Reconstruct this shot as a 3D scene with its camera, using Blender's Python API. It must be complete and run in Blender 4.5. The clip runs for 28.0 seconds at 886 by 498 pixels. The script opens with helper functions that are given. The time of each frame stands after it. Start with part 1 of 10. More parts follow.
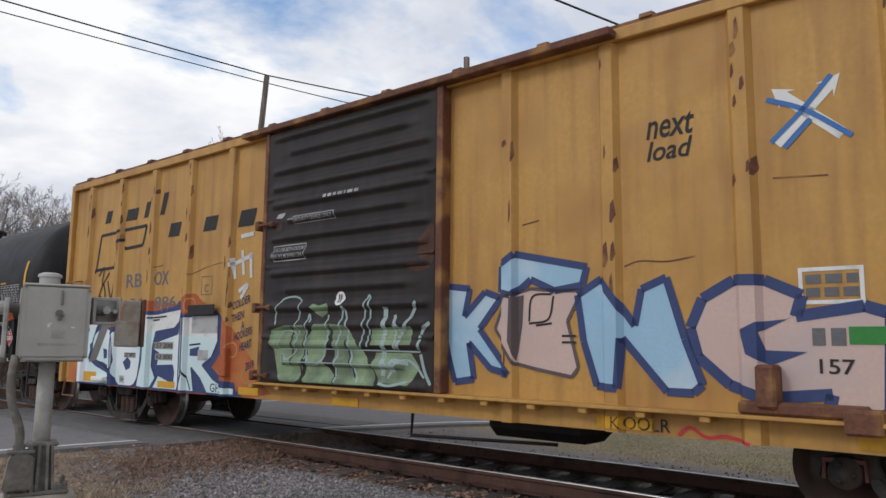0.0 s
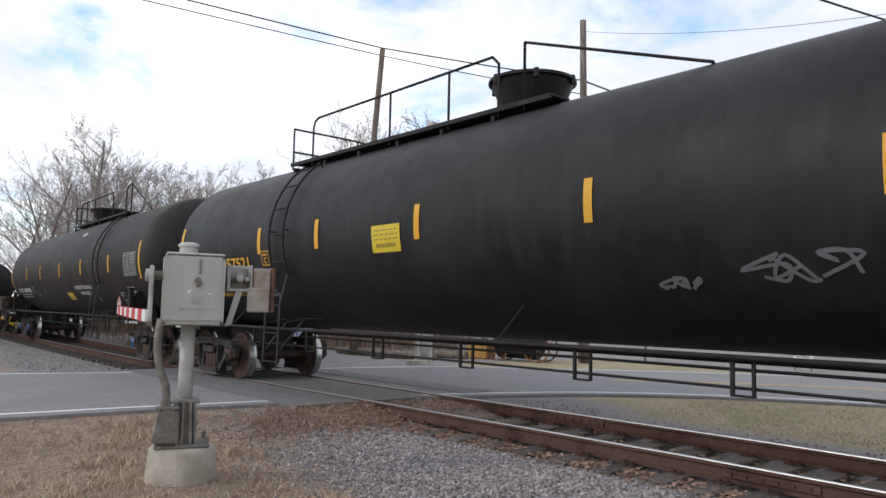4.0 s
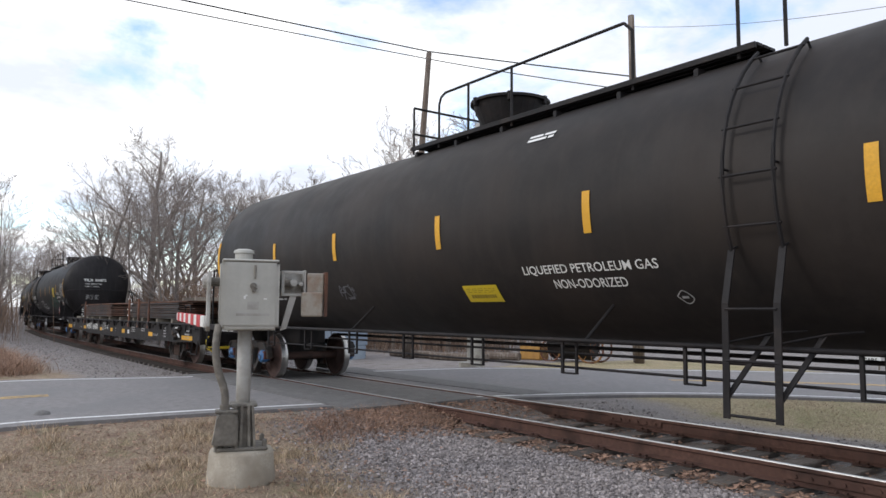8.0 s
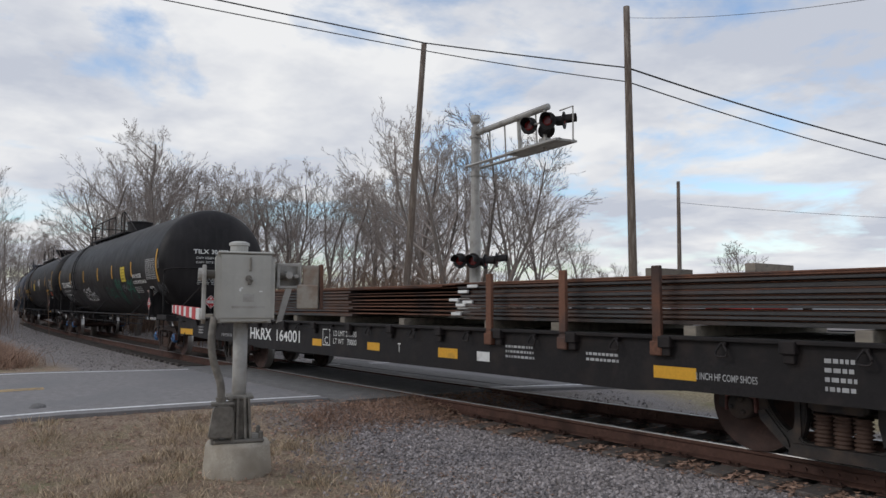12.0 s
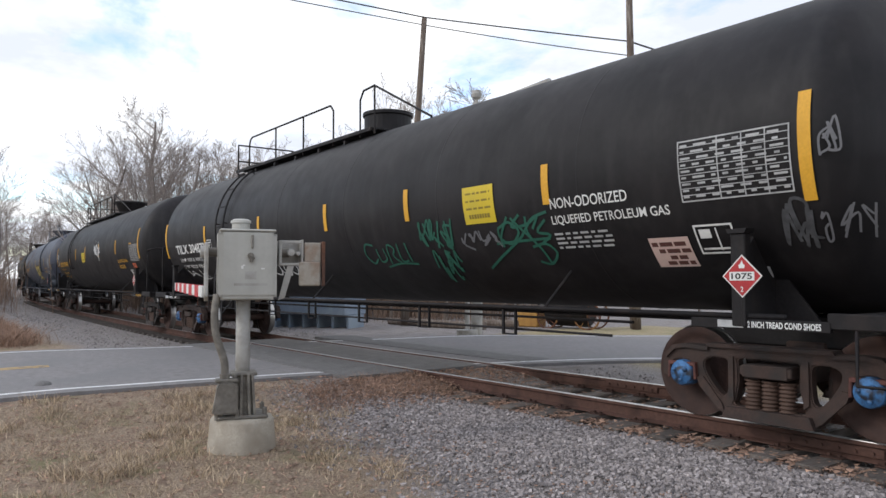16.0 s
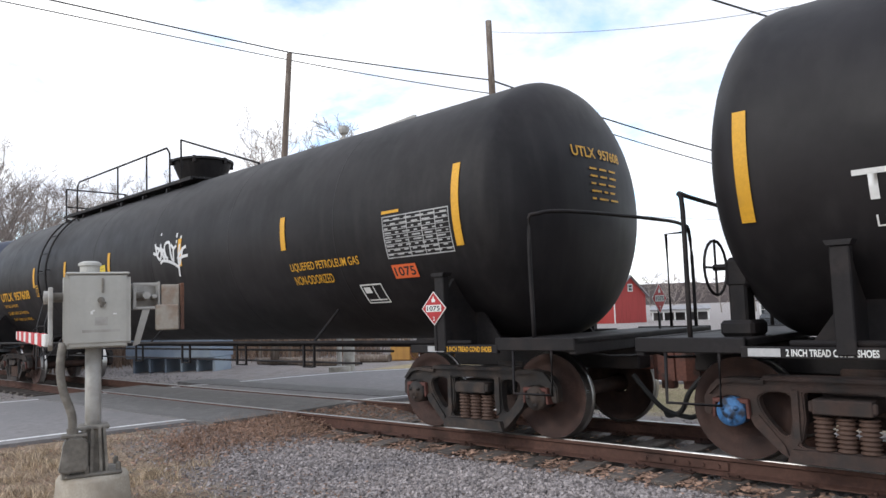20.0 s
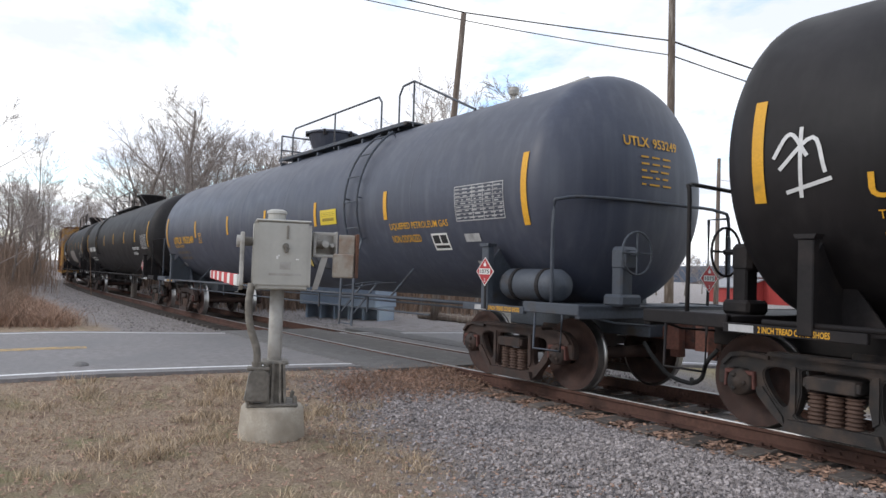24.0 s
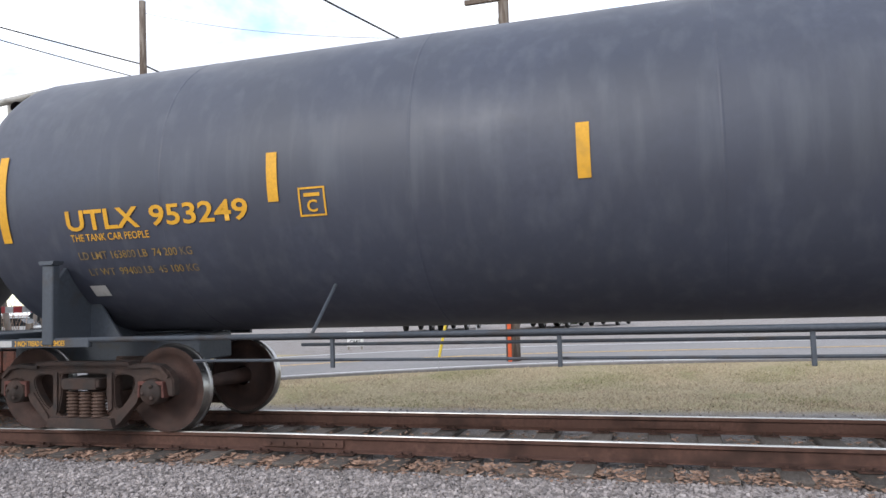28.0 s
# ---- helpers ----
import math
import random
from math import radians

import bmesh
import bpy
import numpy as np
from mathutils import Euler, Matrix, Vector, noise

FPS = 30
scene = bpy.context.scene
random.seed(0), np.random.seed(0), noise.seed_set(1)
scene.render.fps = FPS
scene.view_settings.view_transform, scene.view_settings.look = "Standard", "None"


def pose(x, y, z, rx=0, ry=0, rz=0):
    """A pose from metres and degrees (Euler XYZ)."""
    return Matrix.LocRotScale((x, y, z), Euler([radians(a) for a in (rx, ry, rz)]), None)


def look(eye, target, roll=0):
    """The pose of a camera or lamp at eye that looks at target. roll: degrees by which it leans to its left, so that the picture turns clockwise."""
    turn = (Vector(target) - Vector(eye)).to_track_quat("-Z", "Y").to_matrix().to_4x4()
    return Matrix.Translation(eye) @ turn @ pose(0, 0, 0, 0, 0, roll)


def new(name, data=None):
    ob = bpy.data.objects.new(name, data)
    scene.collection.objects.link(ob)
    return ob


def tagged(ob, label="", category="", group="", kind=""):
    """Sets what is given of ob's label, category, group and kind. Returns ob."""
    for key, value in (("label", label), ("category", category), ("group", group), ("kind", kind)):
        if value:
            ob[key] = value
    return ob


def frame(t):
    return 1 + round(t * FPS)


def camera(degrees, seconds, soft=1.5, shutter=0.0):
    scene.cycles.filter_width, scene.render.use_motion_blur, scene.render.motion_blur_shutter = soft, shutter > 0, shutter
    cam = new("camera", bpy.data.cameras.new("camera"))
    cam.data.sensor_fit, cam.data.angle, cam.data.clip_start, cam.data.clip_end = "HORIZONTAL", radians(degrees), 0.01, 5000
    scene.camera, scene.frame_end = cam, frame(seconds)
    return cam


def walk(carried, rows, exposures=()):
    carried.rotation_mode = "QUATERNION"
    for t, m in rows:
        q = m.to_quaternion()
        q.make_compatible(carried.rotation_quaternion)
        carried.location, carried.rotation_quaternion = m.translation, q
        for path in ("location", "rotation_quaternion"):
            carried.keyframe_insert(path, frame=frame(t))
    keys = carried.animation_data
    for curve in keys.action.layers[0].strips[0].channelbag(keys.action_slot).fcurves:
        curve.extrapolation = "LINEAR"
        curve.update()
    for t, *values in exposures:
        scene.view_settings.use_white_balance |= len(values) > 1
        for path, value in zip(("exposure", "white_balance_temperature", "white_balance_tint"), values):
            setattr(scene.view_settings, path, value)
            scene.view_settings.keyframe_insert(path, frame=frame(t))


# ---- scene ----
cam = camera(61.80, 28.0)

PATH = [
    (0.0, pose(0.041, 0.006, 1.416, 97.09, -0.84, 40.00)),
    (0.5, pose(0.056, 0.006, 1.419, 97.29, -0.37, 39.32)),
    (1.0, pose(0.043, 0.023, 1.415, 96.85, 0.13, 38.24)),
    (1.5, pose(-0.017, 0.051, 1.419, 96.23, 0.65, 37.95)),
    (2.0, pose(-0.051, 0.076, 1.415, 96.11, 0.99, 38.27)),
    (2.5, pose(0.035, 0.014, 1.413, 96.19, 0.59, 39.00)),
    (3.0, pose(0.000, 0.000, 1.403, 95.81, -0.51, 44.09)),
    (3.5, pose(0.000, 0.000, 1.403, 95.22, -1.20, 46.80)),
    (5.5, pose(0.000, 0.000, 1.403, 93.31, -0.84, 53.30)),
    (6.0, pose(0.000, 0.000, 1.403, 93.12, -0.83, 53.05)),
    (6.5, pose(0.000, 0.000, 1.403, 93.70, -0.80, 52.23)),
    (7.0, pose(0.000, 0.000, 1.403, 94.45, -0.75, 52.50)),
    (7.5, pose(0.000, 0.000, 1.403, 94.66, -0.75, 52.79)),
    (8.0, pose(0.000, 0.000, 1.403, 94.67, -0.54, 52.80)),
    (8.5, pose(0.000, 0.000, 1.403, 94.58, -0.44, 52.67)),
    (9.0, pose(0.000, 0.000, 1.403, 94.39, -0.43, 52.53)),
    (9.5, pose(0.000, 0.000, 1.403, 94.07, -0.41, 52.35)),
    (10.0, pose(0.000, 0.000, 1.403, 93.99, -0.44, 51.94)),
    (10.5, pose(0.000, 0.000, 1.403, 94.02, -0.24, 51.90)),
    (11.0, pose(0.000, 0.000, 1.403, 94.13, -0.35, 51.97)),
    (11.5, pose(0.000, 0.000, 1.403, 94.05, -0.29, 52.25)),
    (12.0, pose(0.000, 0.000, 1.403, 94.05, -0.38, 52.47)),
    (12.5, pose(0.000, 0.000, 1.403, 94.08, -0.40, 52.47)),
    (14.5, pose(0.000, 0.000, 1.403, 93.21, -0.03, 52.25)),
    (15.0, pose(0.000, 0.000, 1.403, 92.99, -0.09, 52.30)),
    (15.5, pose(0.000, 0.000, 1.403, 92.55, -0.02, 52.41)),
    (16.0, pose(0.000, 0.000, 1.403, 92.22, -0.08, 52.61)),
    (16.5, pose(0.000, 0.000, 1.403, 92.18, 0.04, 52.88)),
    (17.0, pose(0.000, 0.000, 1.403, 92.32, 0.15, 52.98)),
    (17.5, pose(0.000, 0.000, 1.403, 92.43, 0.40, 52.95)),
    (18.0, pose(0.000, 0.000, 1.403, 92.10, 0.69, 52.00)),
    (18.5, pose(0.000, 0.000, 1.403, 92.13, 0.98, 50.11)),
    (19.0, pose(0.000, 0.000, 1.403, 92.50, 0.96, 49.38)),
    (19.5, pose(0.000, 0.000, 1.403, 92.70, 1.18, 48.54)),
    (20.0, pose(0.059, 0.032, 1.424, 94.66, 1.95, 42.88)),
    (20.5, pose(0.028, 0.003, 1.379, 97.46, 2.08, 35.37)),
    (21.0, pose(0.039, 0.021, 1.370, 91.97, 0.52, 36.39)),
    (21.5, pose(0.024, 0.003, 1.379, 92.83, -0.34, 37.15)),
    (22.0, pose(0.000, 0.000, 1.403, 94.86, -0.90, 43.02)),
    (22.5, pose(0.000, 0.000, 1.403, 93.65, -1.87, 46.55)),
    (24.5, pose(-0.008, -0.018, 1.412, 91.90, -1.83, 55.93)),
    (25.0, pose(0.021, -0.003, 1.390, 92.06, -1.57, 51.84)),
    (25.5, pose(0.023, 0.025, 1.373, 93.21, -1.00, 48.08)),
    (26.0, pose(0.056, 0.051, 1.368, 94.71, -1.37, 43.69)),
    (26.5, pose(0.223, 0.027, 1.376, 94.91, -1.04, 37.01)),
    (27.0, pose(0.314, -0.014, 1.354, 94.70, -1.95, 34.00)),
    (27.5, pose(0.535, 0.128, 1.279, 94.96, 1.09, 23.74)),
    (28.0, pose(0.410, -0.051, 1.293, 94.08, 1.69, 16.94)),
]
walk(cam, PATH, [(0.0, -0.46), (1.5, -0.36), (2.2, -0.4), (3.0, -0.12), (6.0, 0.05), (9.5, -0.1), (10.8, -0.5), (12.0, -0.66), (14.5, -0.55), (15.0, -0.42), (15.8, -0.04), (18.0, 0.16), (19.0, 0.28), (20.0, 0.23), (20.5, 0.05), (21.0, 0.3), (22.0, 0.5), (22.5, 0.38), (24.5, 0.02), (26.0, -0.08), (27.0, 0.1), (28.0, 0.5)])

# ---- world and sun ----
world = bpy.data.worlds.new("sky")
scene.world = world
world.use_nodes = True


def build_sky():
    nt = world.node_tree
    N, L = nt.nodes, nt.links
    N.clear()
    out = N.new("ShaderNodeOutputWorld")
    bg = N.new("ShaderNodeBackground")
    sky = N.new("ShaderNodeTexSky")
    sky.sky_type = "NISHITA"
    sky.sun_disc = False
    sky.sun_elevation, sky.sun_rotation = radians(32), radians(200)
    sky.dust_density, sky.ozone_density = 0.6, 2.0
    tc = N.new("ShaderNodeTexCoord")
    sep = N.new("ShaderNodeSeparateXYZ")
    L.new(tc.outputs["Generated"], sep.inputs[0])
    # flat cloud deck: divide the direction by its height
    up = N.new("ShaderNodeMath")
    up.operation = "ADD"
    up.inputs[1].default_value = 0.16
    absz = N.new("ShaderNodeMath")
    absz.operation = "ABSOLUTE"
    L.new(sep.outputs["Z"], absz.inputs[0])
    L.new(absz.outputs[0], up.inputs[0])
    div = N.new("ShaderNodeVectorMath")
    div.operation = "DIVIDE"
    comb = N.new("ShaderNodeCombineXYZ")
    for k in range(3):
        L.new(up.outputs[0], comb.inputs[k])
    L.new(tc.outputs["Generated"], div.inputs[0])
    L.new(comb.outputs[0], div.inputs[1])
    big = N.new("ShaderNodeTexNoise")
    big.inputs["Scale"].default_value, big.inputs["Detail"].default_value = 1.5, 7.0
    big.inputs["Roughness"].default_value = 0.58
    big.inputs["Distortion"].default_value = 0.3
    L.new(div.outputs[0], big.inputs["Vector"])
    ramp = N.new("ShaderNodeValToRGB")
    ramp.color_ramp.elements[0].position, ramp.color_ramp.elements[1].position = 0.36, 0.50
    L.new(big.outputs["Fac"], ramp.inputs[0])
    # shaded undersides of the clouds
    low = N.new("ShaderNodeTexNoise")
    low.inputs["Scale"].default_value, low.inputs["Detail"].default_value = 1.1, 6.0
    low.inputs["Roughness"].default_value = 0.6
    add = N.new("ShaderNodeVectorMath")
    add.operation = "ADD"
    add.inputs[1].default_value = (3.1, 5.7, 0.0)
    L.new(div.outputs[0], add.inputs[0])
    L.new(add.outputs[0], low.inputs["Vector"])
    grey = N.new("ShaderNodeValToRGB")
    grey.color_ramp.elements[0].position, grey.color_ramp.elements[1].position = 0.38, 0.60
    grey.color_ramp.elements[0].color = (7.9, 8.4, 9.6, 1)
    grey.color_ramp.elements[1].color = (12.3, 12.4, 12.6, 1)
    L.new(low.outputs["Fac"], grey.inputs[0])
    lift = N.new("ShaderNodeMix")
    lift.data_type, lift.blend_type = "RGBA", "MULTIPLY"
    lift.inputs["Factor"].default_value = 1.0
    L.new(sky.outputs[0], lift.inputs["A"])
    lift.inputs["B"].default_value = (2.6, 2.6, 2.6, 1)
    mix = N.new("ShaderNodeMix")
    mix.data_type = "RGBA"
    L.new(ramp.outputs[0], mix.inputs["Factor"])
    L.new(lift.outputs["Result"], mix.inputs["A"])
    L.new(grey.outputs[0], mix.inputs["B"])
    L.new(mix.outputs["Result"], bg.inputs[0])
    bg.inputs[1].default_value = 0.11
    L.new(bg.outputs[0], out.inputs[0])


build_sky()
sun_data = bpy.data.lights.new("sun", "SUN")
sun_data.energy, sun_data.angle, sun_data.color = 0.9, radians(12), (1.0, 0.96, 0.9)
sun = new("sun", sun_data)
sun.matrix_world = look((0, 0, 30), (0 + 8 * math.sin(radians(20)), 8 * math.cos(radians(20)), 25))

# ---- materials ----
MATS = {}


def mat(name, color, rough=0.7, metal=0.0, spots=None, spot_scale=2.0, spot_at=(0.5, 0.65), grain=0.15, grain_scale=30.0, bump=0.15, bump_scale=60.0, gloss=0.5, stretch=(1, 1, 1), streaks=None, vary=0.0, rough_vary=0.12, island=False):
    """A node material: base colour with grain, stains of a second colour, vertical streaks, relief, and change from piece to piece."""
    m = bpy.data.materials.new(name)
    m.use_nodes = True
    nt = m.node_tree
    N, L = nt.nodes, nt.links
    b = N["Principled BSDF"]
    b.inputs["Roughness"].default_value, b.inputs["Metallic"].default_value = rough, metal
    b.inputs["Specular IOR Level"].default_value = gloss
    tc = N.new("ShaderNodeTexCoord")
    mp = N.new("ShaderNodeMapping")
    mp.inputs["Scale"].default_value = stretch
    L.new(tc.outputs["Object"], mp.inputs[0])

    def noise_tex(scale, detail=5.0, vec=None):
        t = N.new("ShaderNodeTexNoise")
        t.inputs["Scale"].default_value, t.inputs["Detail"].default_value = scale, detail
        L.new(vec or mp.outputs[0], t.inputs["Vector"])
        return t.outputs["Fac"]

    def ramp_of(src, a, z):
        r = N.new("ShaderNodeMapRange")
        r.inputs["From Min"].default_value, r.inputs["From Max"].default_value = a, z
        L.new(src, r.inputs["Value"])
        return r.outputs["Result"]

    def mixed(fac, a, z, kind="MIX"):
        x = N.new("ShaderNodeMix")
        x.data_type, x.blend_type = "RGBA", kind
        for slot, v in (("Factor", fac), ("A", a), ("B", z)):
            if isinstance(v, (int, float)):
                x.inputs[slot].default_value = v
            elif isinstance(v, tuple):
                x.inputs[slot].default_value = (*v, 1)
            else:
                L.new(v, x.inputs[slot])
        return x.outputs["Result"]

    col = mixed(ramp_of(noise_tex(grain_scale), 0.3, 0.7), tuple(c * (1 - grain) for c in color), tuple(min(1, c * (1 + grain)) for c in color))
    col = mixed(ramp_of(noise_tex(grain_scale / 14, 3), 0.35, 0.7), col, tuple(c * (1 - 0.8 * grain) for c in color))
    if spots:
        col = mixed(ramp_of(noise_tex(spot_scale, 8), *spot_at), col, tuple(spots))
    if streaks:
        sm = N.new("ShaderNodeMapping")
        sm.inputs["Scale"].default_value = (3.0, 3.0, 0.25)
        L.new(tc.outputs["Object"], sm.inputs[0])
        f = N.new("ShaderNodeMath")
        f.operation = "MULTIPLY"
        f.inputs[1].default_value = streaks[1]
        L.new(ramp_of(noise_tex(2.2, 6, sm.outputs[0]), 0.48, 0.75), f.inputs[0])
        col = mixed(f.outputs[0], col, tuple(streaks[0]))
    if vary:
        src = N.new("ShaderNodeNewGeometry").outputs["Random Per Island"] if island else N.new("ShaderNodeObjectInfo").outputs["Random"]
        r = N.new("ShaderNodeMapRange")
        r.inputs["To Min"].default_value, r.inputs["To Max"].default_value = 1 - vary, 1 + vary
        L.new(src, r.inputs["Value"])
        rc = N.new("ShaderNodeCombineColor")
        for k in range(3):
            L.new(r.outputs["Result"], rc.inputs[k])
        col = mixed(1.0, col, rc.outputs[0], "MULTIPLY")
    L.new(col, b.inputs["Base Color"])
    rr = N.new("ShaderNodeMapRange")
    rr.inputs["To Min"].default_value, rr.inputs["To Max"].default_value = max(0.04, rough - rough_vary), min(1, rough + rough_vary)
    L.new(noise_tex(grain_scale / 6, 4), rr.inputs["Value"])
    L.new(rr.outputs["Result"], b.inputs["Roughness"])
    if bump:
        bp = N.new("ShaderNodeBump")
        bp.inputs["Strength"].default_value, bp.inputs["Distance"].default_value = bump, 0.01
        L.new(noise_tex(bump_scale, 6), bp.inputs["Height"])
        L.new(bp.outputs[0], b.inputs["Normal"])
    MATS[name] = m
    return m


mat("tank_black", (0.0118, 0.0104, 0.0114), 0.55, gloss=0.24, spots=(0.024, 0.021, 0.0222), spot_scale=0.9, spot_at=(0.45, 0.75), grain=0.2, grain_scale=14, bump=0.03, bump_scale=18, streaks=((0.045, 0.043, 0.042), 0.26))
mat("tank_brown", (0.02, 0.017, 0.016), 0.6, gloss=0.24, spots=(0.034, 0.026, 0.022), spot_scale=0.8, spot_at=(0.4, 0.75), grain=0.2, grain_scale=14, bump=0.03, bump_scale=18, streaks=((0.04, 0.032, 0.028), 0.4))
mat("tank_grey", (0.050, 0.057, 0.084), 0.5, gloss=0.5, spots=(0.045, 0.05, 0.069), spot_scale=0.8, spot_at=(0.4, 0.75), grain=0.1, grain_scale=14, bump=0.03, bump_scale=18, streaks=((0.15, 0.165, 0.19), 0.22))
mat("frame_black", (0.0135, 0.0115, 0.0122), 0.65, gloss=0.28, spots=(0.028, 0.021, 0.019), spot_scale=3.5, spot_at=(0.5, 0.75), grain=0.3, grain_scale=25)
mat("frame_grey", (0.055, 0.065, 0.082), 0.6, spots=(0.05, 0.04, 0.035), spot_scale=3.5, spot_at=(0.55, 0.75), grain=0.2, grain_scale=25)
mat("truck_dark", (0.022, 0.019, 0.018), 0.75, spots=(0.06, 0.04, 0.03), spot_scale=6, spot_at=(0.45, 0.7), grain=0.3, grain_scale=30, bump=0.3)
mat("truck_brown", (0.055, 0.032, 0.025), 0.8, spots=(0.025, 0.02, 0.018), spot_scale=6, spot_at=(0.45, 0.7), grain=0.3, grain_scale=30, bump=0.3)
mat("wheel_rust", (0.068, 0.038, 0.031), 0.75, gloss=0.3, spots=(0.035, 0.022, 0.019), spot_scale=5, spot_at=(0.4, 0.7), grain=0.25, grain_scale=40, bump=0.15)
mat("tread_steel", (0.45, 0.44, 0.43), 0.32, metal=1.0, grain=0.15, grain_scale=50, bump=0.05)
mat("spring_rust", (0.09, 0.05, 0.035), 0.75, grain=0.3, grain_scale=40)
mat("adapter_red", (0.105, 0.036, 0.028), 0.7, grain=0.35, grain_scale=30)
mat("blue_paint", (0.06, 0.19, 0.42), 0.55, spots=(0.025, 0.03, 0.045), spot_scale=9, spot_at=(0.45, 0.58), grain=0.2)
mat("coupler_rust", (0.13, 0.05, 0.035), 0.75, spots=(0.05, 0.03, 0.025), spot_scale=8, grain=0.3, bump=0.3)
mat("rubber", (0.018, 0.018, 0.018), 0.75, grain=0.2)
mat("boxcar_yellow", (0.50, 0.27, 0.065), 0.6, spots=(0.40, 0.20, 0.05), spot_scale=1.6, spot_at=(0.45, 0.75), grain=0.08, grain_scale=22, bump=0.08, bump_scale=9, streaks=((0.20, 0.08, 0.03), 0.45))
mat("boxcar_rust", (0.14, 0.055, 0.03), 0.8, spots=(0.30, 0.15, 0.05), spot_scale=3, grain=0.3)
mat("door_black", (0.022, 0.0175, 0.018), 0.6, gloss=0.3, spots=(0.042, 0.028, 0.026), spot_scale=1.8, spot_at=(0.5, 0.8), grain=0.25, grain_scale=20, bump=0.08, streaks=((0.06, 0.045, 0.04), 0.4))
mat("paint_yellow", (0.66, 0.34, 0.02), 0.6, grain=0.12, grain_scale=40, spots=(0.35, 0.2, 0.03), spot_scale=5, spot_at=(0.6, 0.8), bump=0.03)
mat("stencil_dull", (0.30, 0.19, 0.05), 0.7, grain=0.2, spots=(0.12, 0.10, 0.08), spot_scale=5, bump=0)
mat("paint_white", (0.72, 0.72, 0.70), 0.6, grain=0.08, spots=(0.45, 0.44, 0.42), spot_scale=6, spot_at=(0.55, 0.8), bump=0.03)
mat("paint_orange", (0.70, 0.13, 0.035), 0.6, grain=0.1, bump=0.03)
mat("paint_red", (0.52, 0.035, 0.04), 0.55, grain=0.1, bump=0.03)
mat("ink_black", (0.015, 0.014, 0.015), 0.7, grain=0.1, bump=0)
mat("sheet_white", (0.42, 0.42, 0.42), 0.6, grain=0.1, spots=(0.25, 0.25, 0.25), spot_scale=4, bump=0)
mat("spray_navy", (0.035, 0.055, 0.16), 0.7, grain=0.1, bump=0)
mat("spray_ice", (0.60, 0.75, 0.76), 0.7, spots=(0.74, 0.78, 0.80), spot_scale=1.2, grain=0.06, bump=0)
mat("spray_sky", (0.31, 0.50, 0.66), 0.7, spots=(0.45, 0.57, 0.66), spot_scale=1.5, grain=0.06, bump=0)
mat("spray_pink", (0.58, 0.42, 0.37), 0.7, spots=(0.50, 0.40, 0.38), spot_scale=1.5, grain=0.06, bump=0)
mat("spray_orange", (0.42, 0.10, 0.03), 0.7, spots=(0.48, 0.16, 0.04), spot_scale=1.5, grain=0.15, bump=0)
mat("spray_green", (0.24, 0.335, 0.19), 0.7, spots=(0.10, 0.13, 0.085), spot_scale=3.2, spot_at=(0.42, 0.68), grain=0.15, bump=0)
mat("spray_mint", (0.33, 0.42, 0.41), 0.7, grain=0.15, bump=0)
mat("spray_teal", (0.012, 0.10, 0.066), 0.7, grain=0.2, bump=0)
mat("spray_gold", (0.62, 0.47, 0.13), 0.7, spots=(0.55, 0.40, 0.10), spot_scale=2, grain=0.08, bump=0)
mat("spray_white", (0.62, 0.62, 0.62), 0.7, grain=0.15, bump=0)
mat("placard_red", (0.40, 0.018, 0.022), 0.5, spots=(0.34, 0.016, 0.02), spot_scale=6, grain=0.08, bump=0)
mat("sign_yellow", (0.62, 0.46, 0.02), 0.5, spots=(0.55, 0.42, 0.03), spot_scale=3, grain=0.08, bump=0)
mat("sign_ink", (0.26, 0.19, 0.025), 0.7, grain=0.2, bump=0)
mat("spray_faint", (0.055, 0.056, 0.06), 0.75, grain=0.4, grain_scale=12, bump=0)
mat("spray_slate", (0.10, 0.105, 0.12), 0.7, spots=(0.13, 0.13, 0.14), spot_scale=2, grain=0.1, bump=0)
mat("spray_brown", (0.10, 0.075, 0.075), 0.7, grain=0.15, bump=0)
mat("spray_taupe", (0.30, 0.27, 0.25), 0.7, grain=0.2, bump=0)
mat("spray_night", (0.03, 0.035, 0.09), 0.7, grain=0.15, bump=0)
mat("sticker_green", (0.02, 0.20, 0.03), 0.5, grain=0.1, bump=0)
mat("spray_grey", (0.13, 0.13, 0.14), 0.7, grain=0.15, bump=0)
mat("spray_blue", (0.05, 0.16, 0.42), 0.7, grain=0.1, bump=0)
mat("rail_rust", (0.10, 0.053, 0.041), 0.85, gloss=0.25, spots=(0.05, 0.028, 0.022), spot_scale=3, grain=0.25, grain_scale=25, bump=0.2)
mat("rail_steel", (0.42, 0.41, 0.40), 0.38, metal=1.0, grain=0.1, bump=0.02)
mat("tie_wood", (0.11, 0.09, 0.078), 0.9, spots=(0.13, 0.115, 0.10), spot_scale=7, grain=0.35, grain_scale=16, bump=0.6, bump_scale=25, stretch=(6, 1, 6), vary=0.3)
mat("ballast", (0.335, 0.298, 0.288), 0.9, spots=(0.22, 0.195, 0.188), spot_scale=8, grain=0.25, grain_scale=60, vary=0.5, island=True)
mat("leaf_litter", (0.33, 0.205, 0.145), 0.85, grain=0.3, vary=0.45, island=True)
mat("dry_grass", (0.48, 0.37, 0.255), 0.9, grain=0.25, vary=0.6, island=True)
mat("grass_green", (0.27, 0.25, 0.11), 0.9, grain=0.25, vary=0.5, island=True)
mat("weed_brown", (0.35, 0.225, 0.16), 0.9, grain=0.25, vary=0.4, island=True)
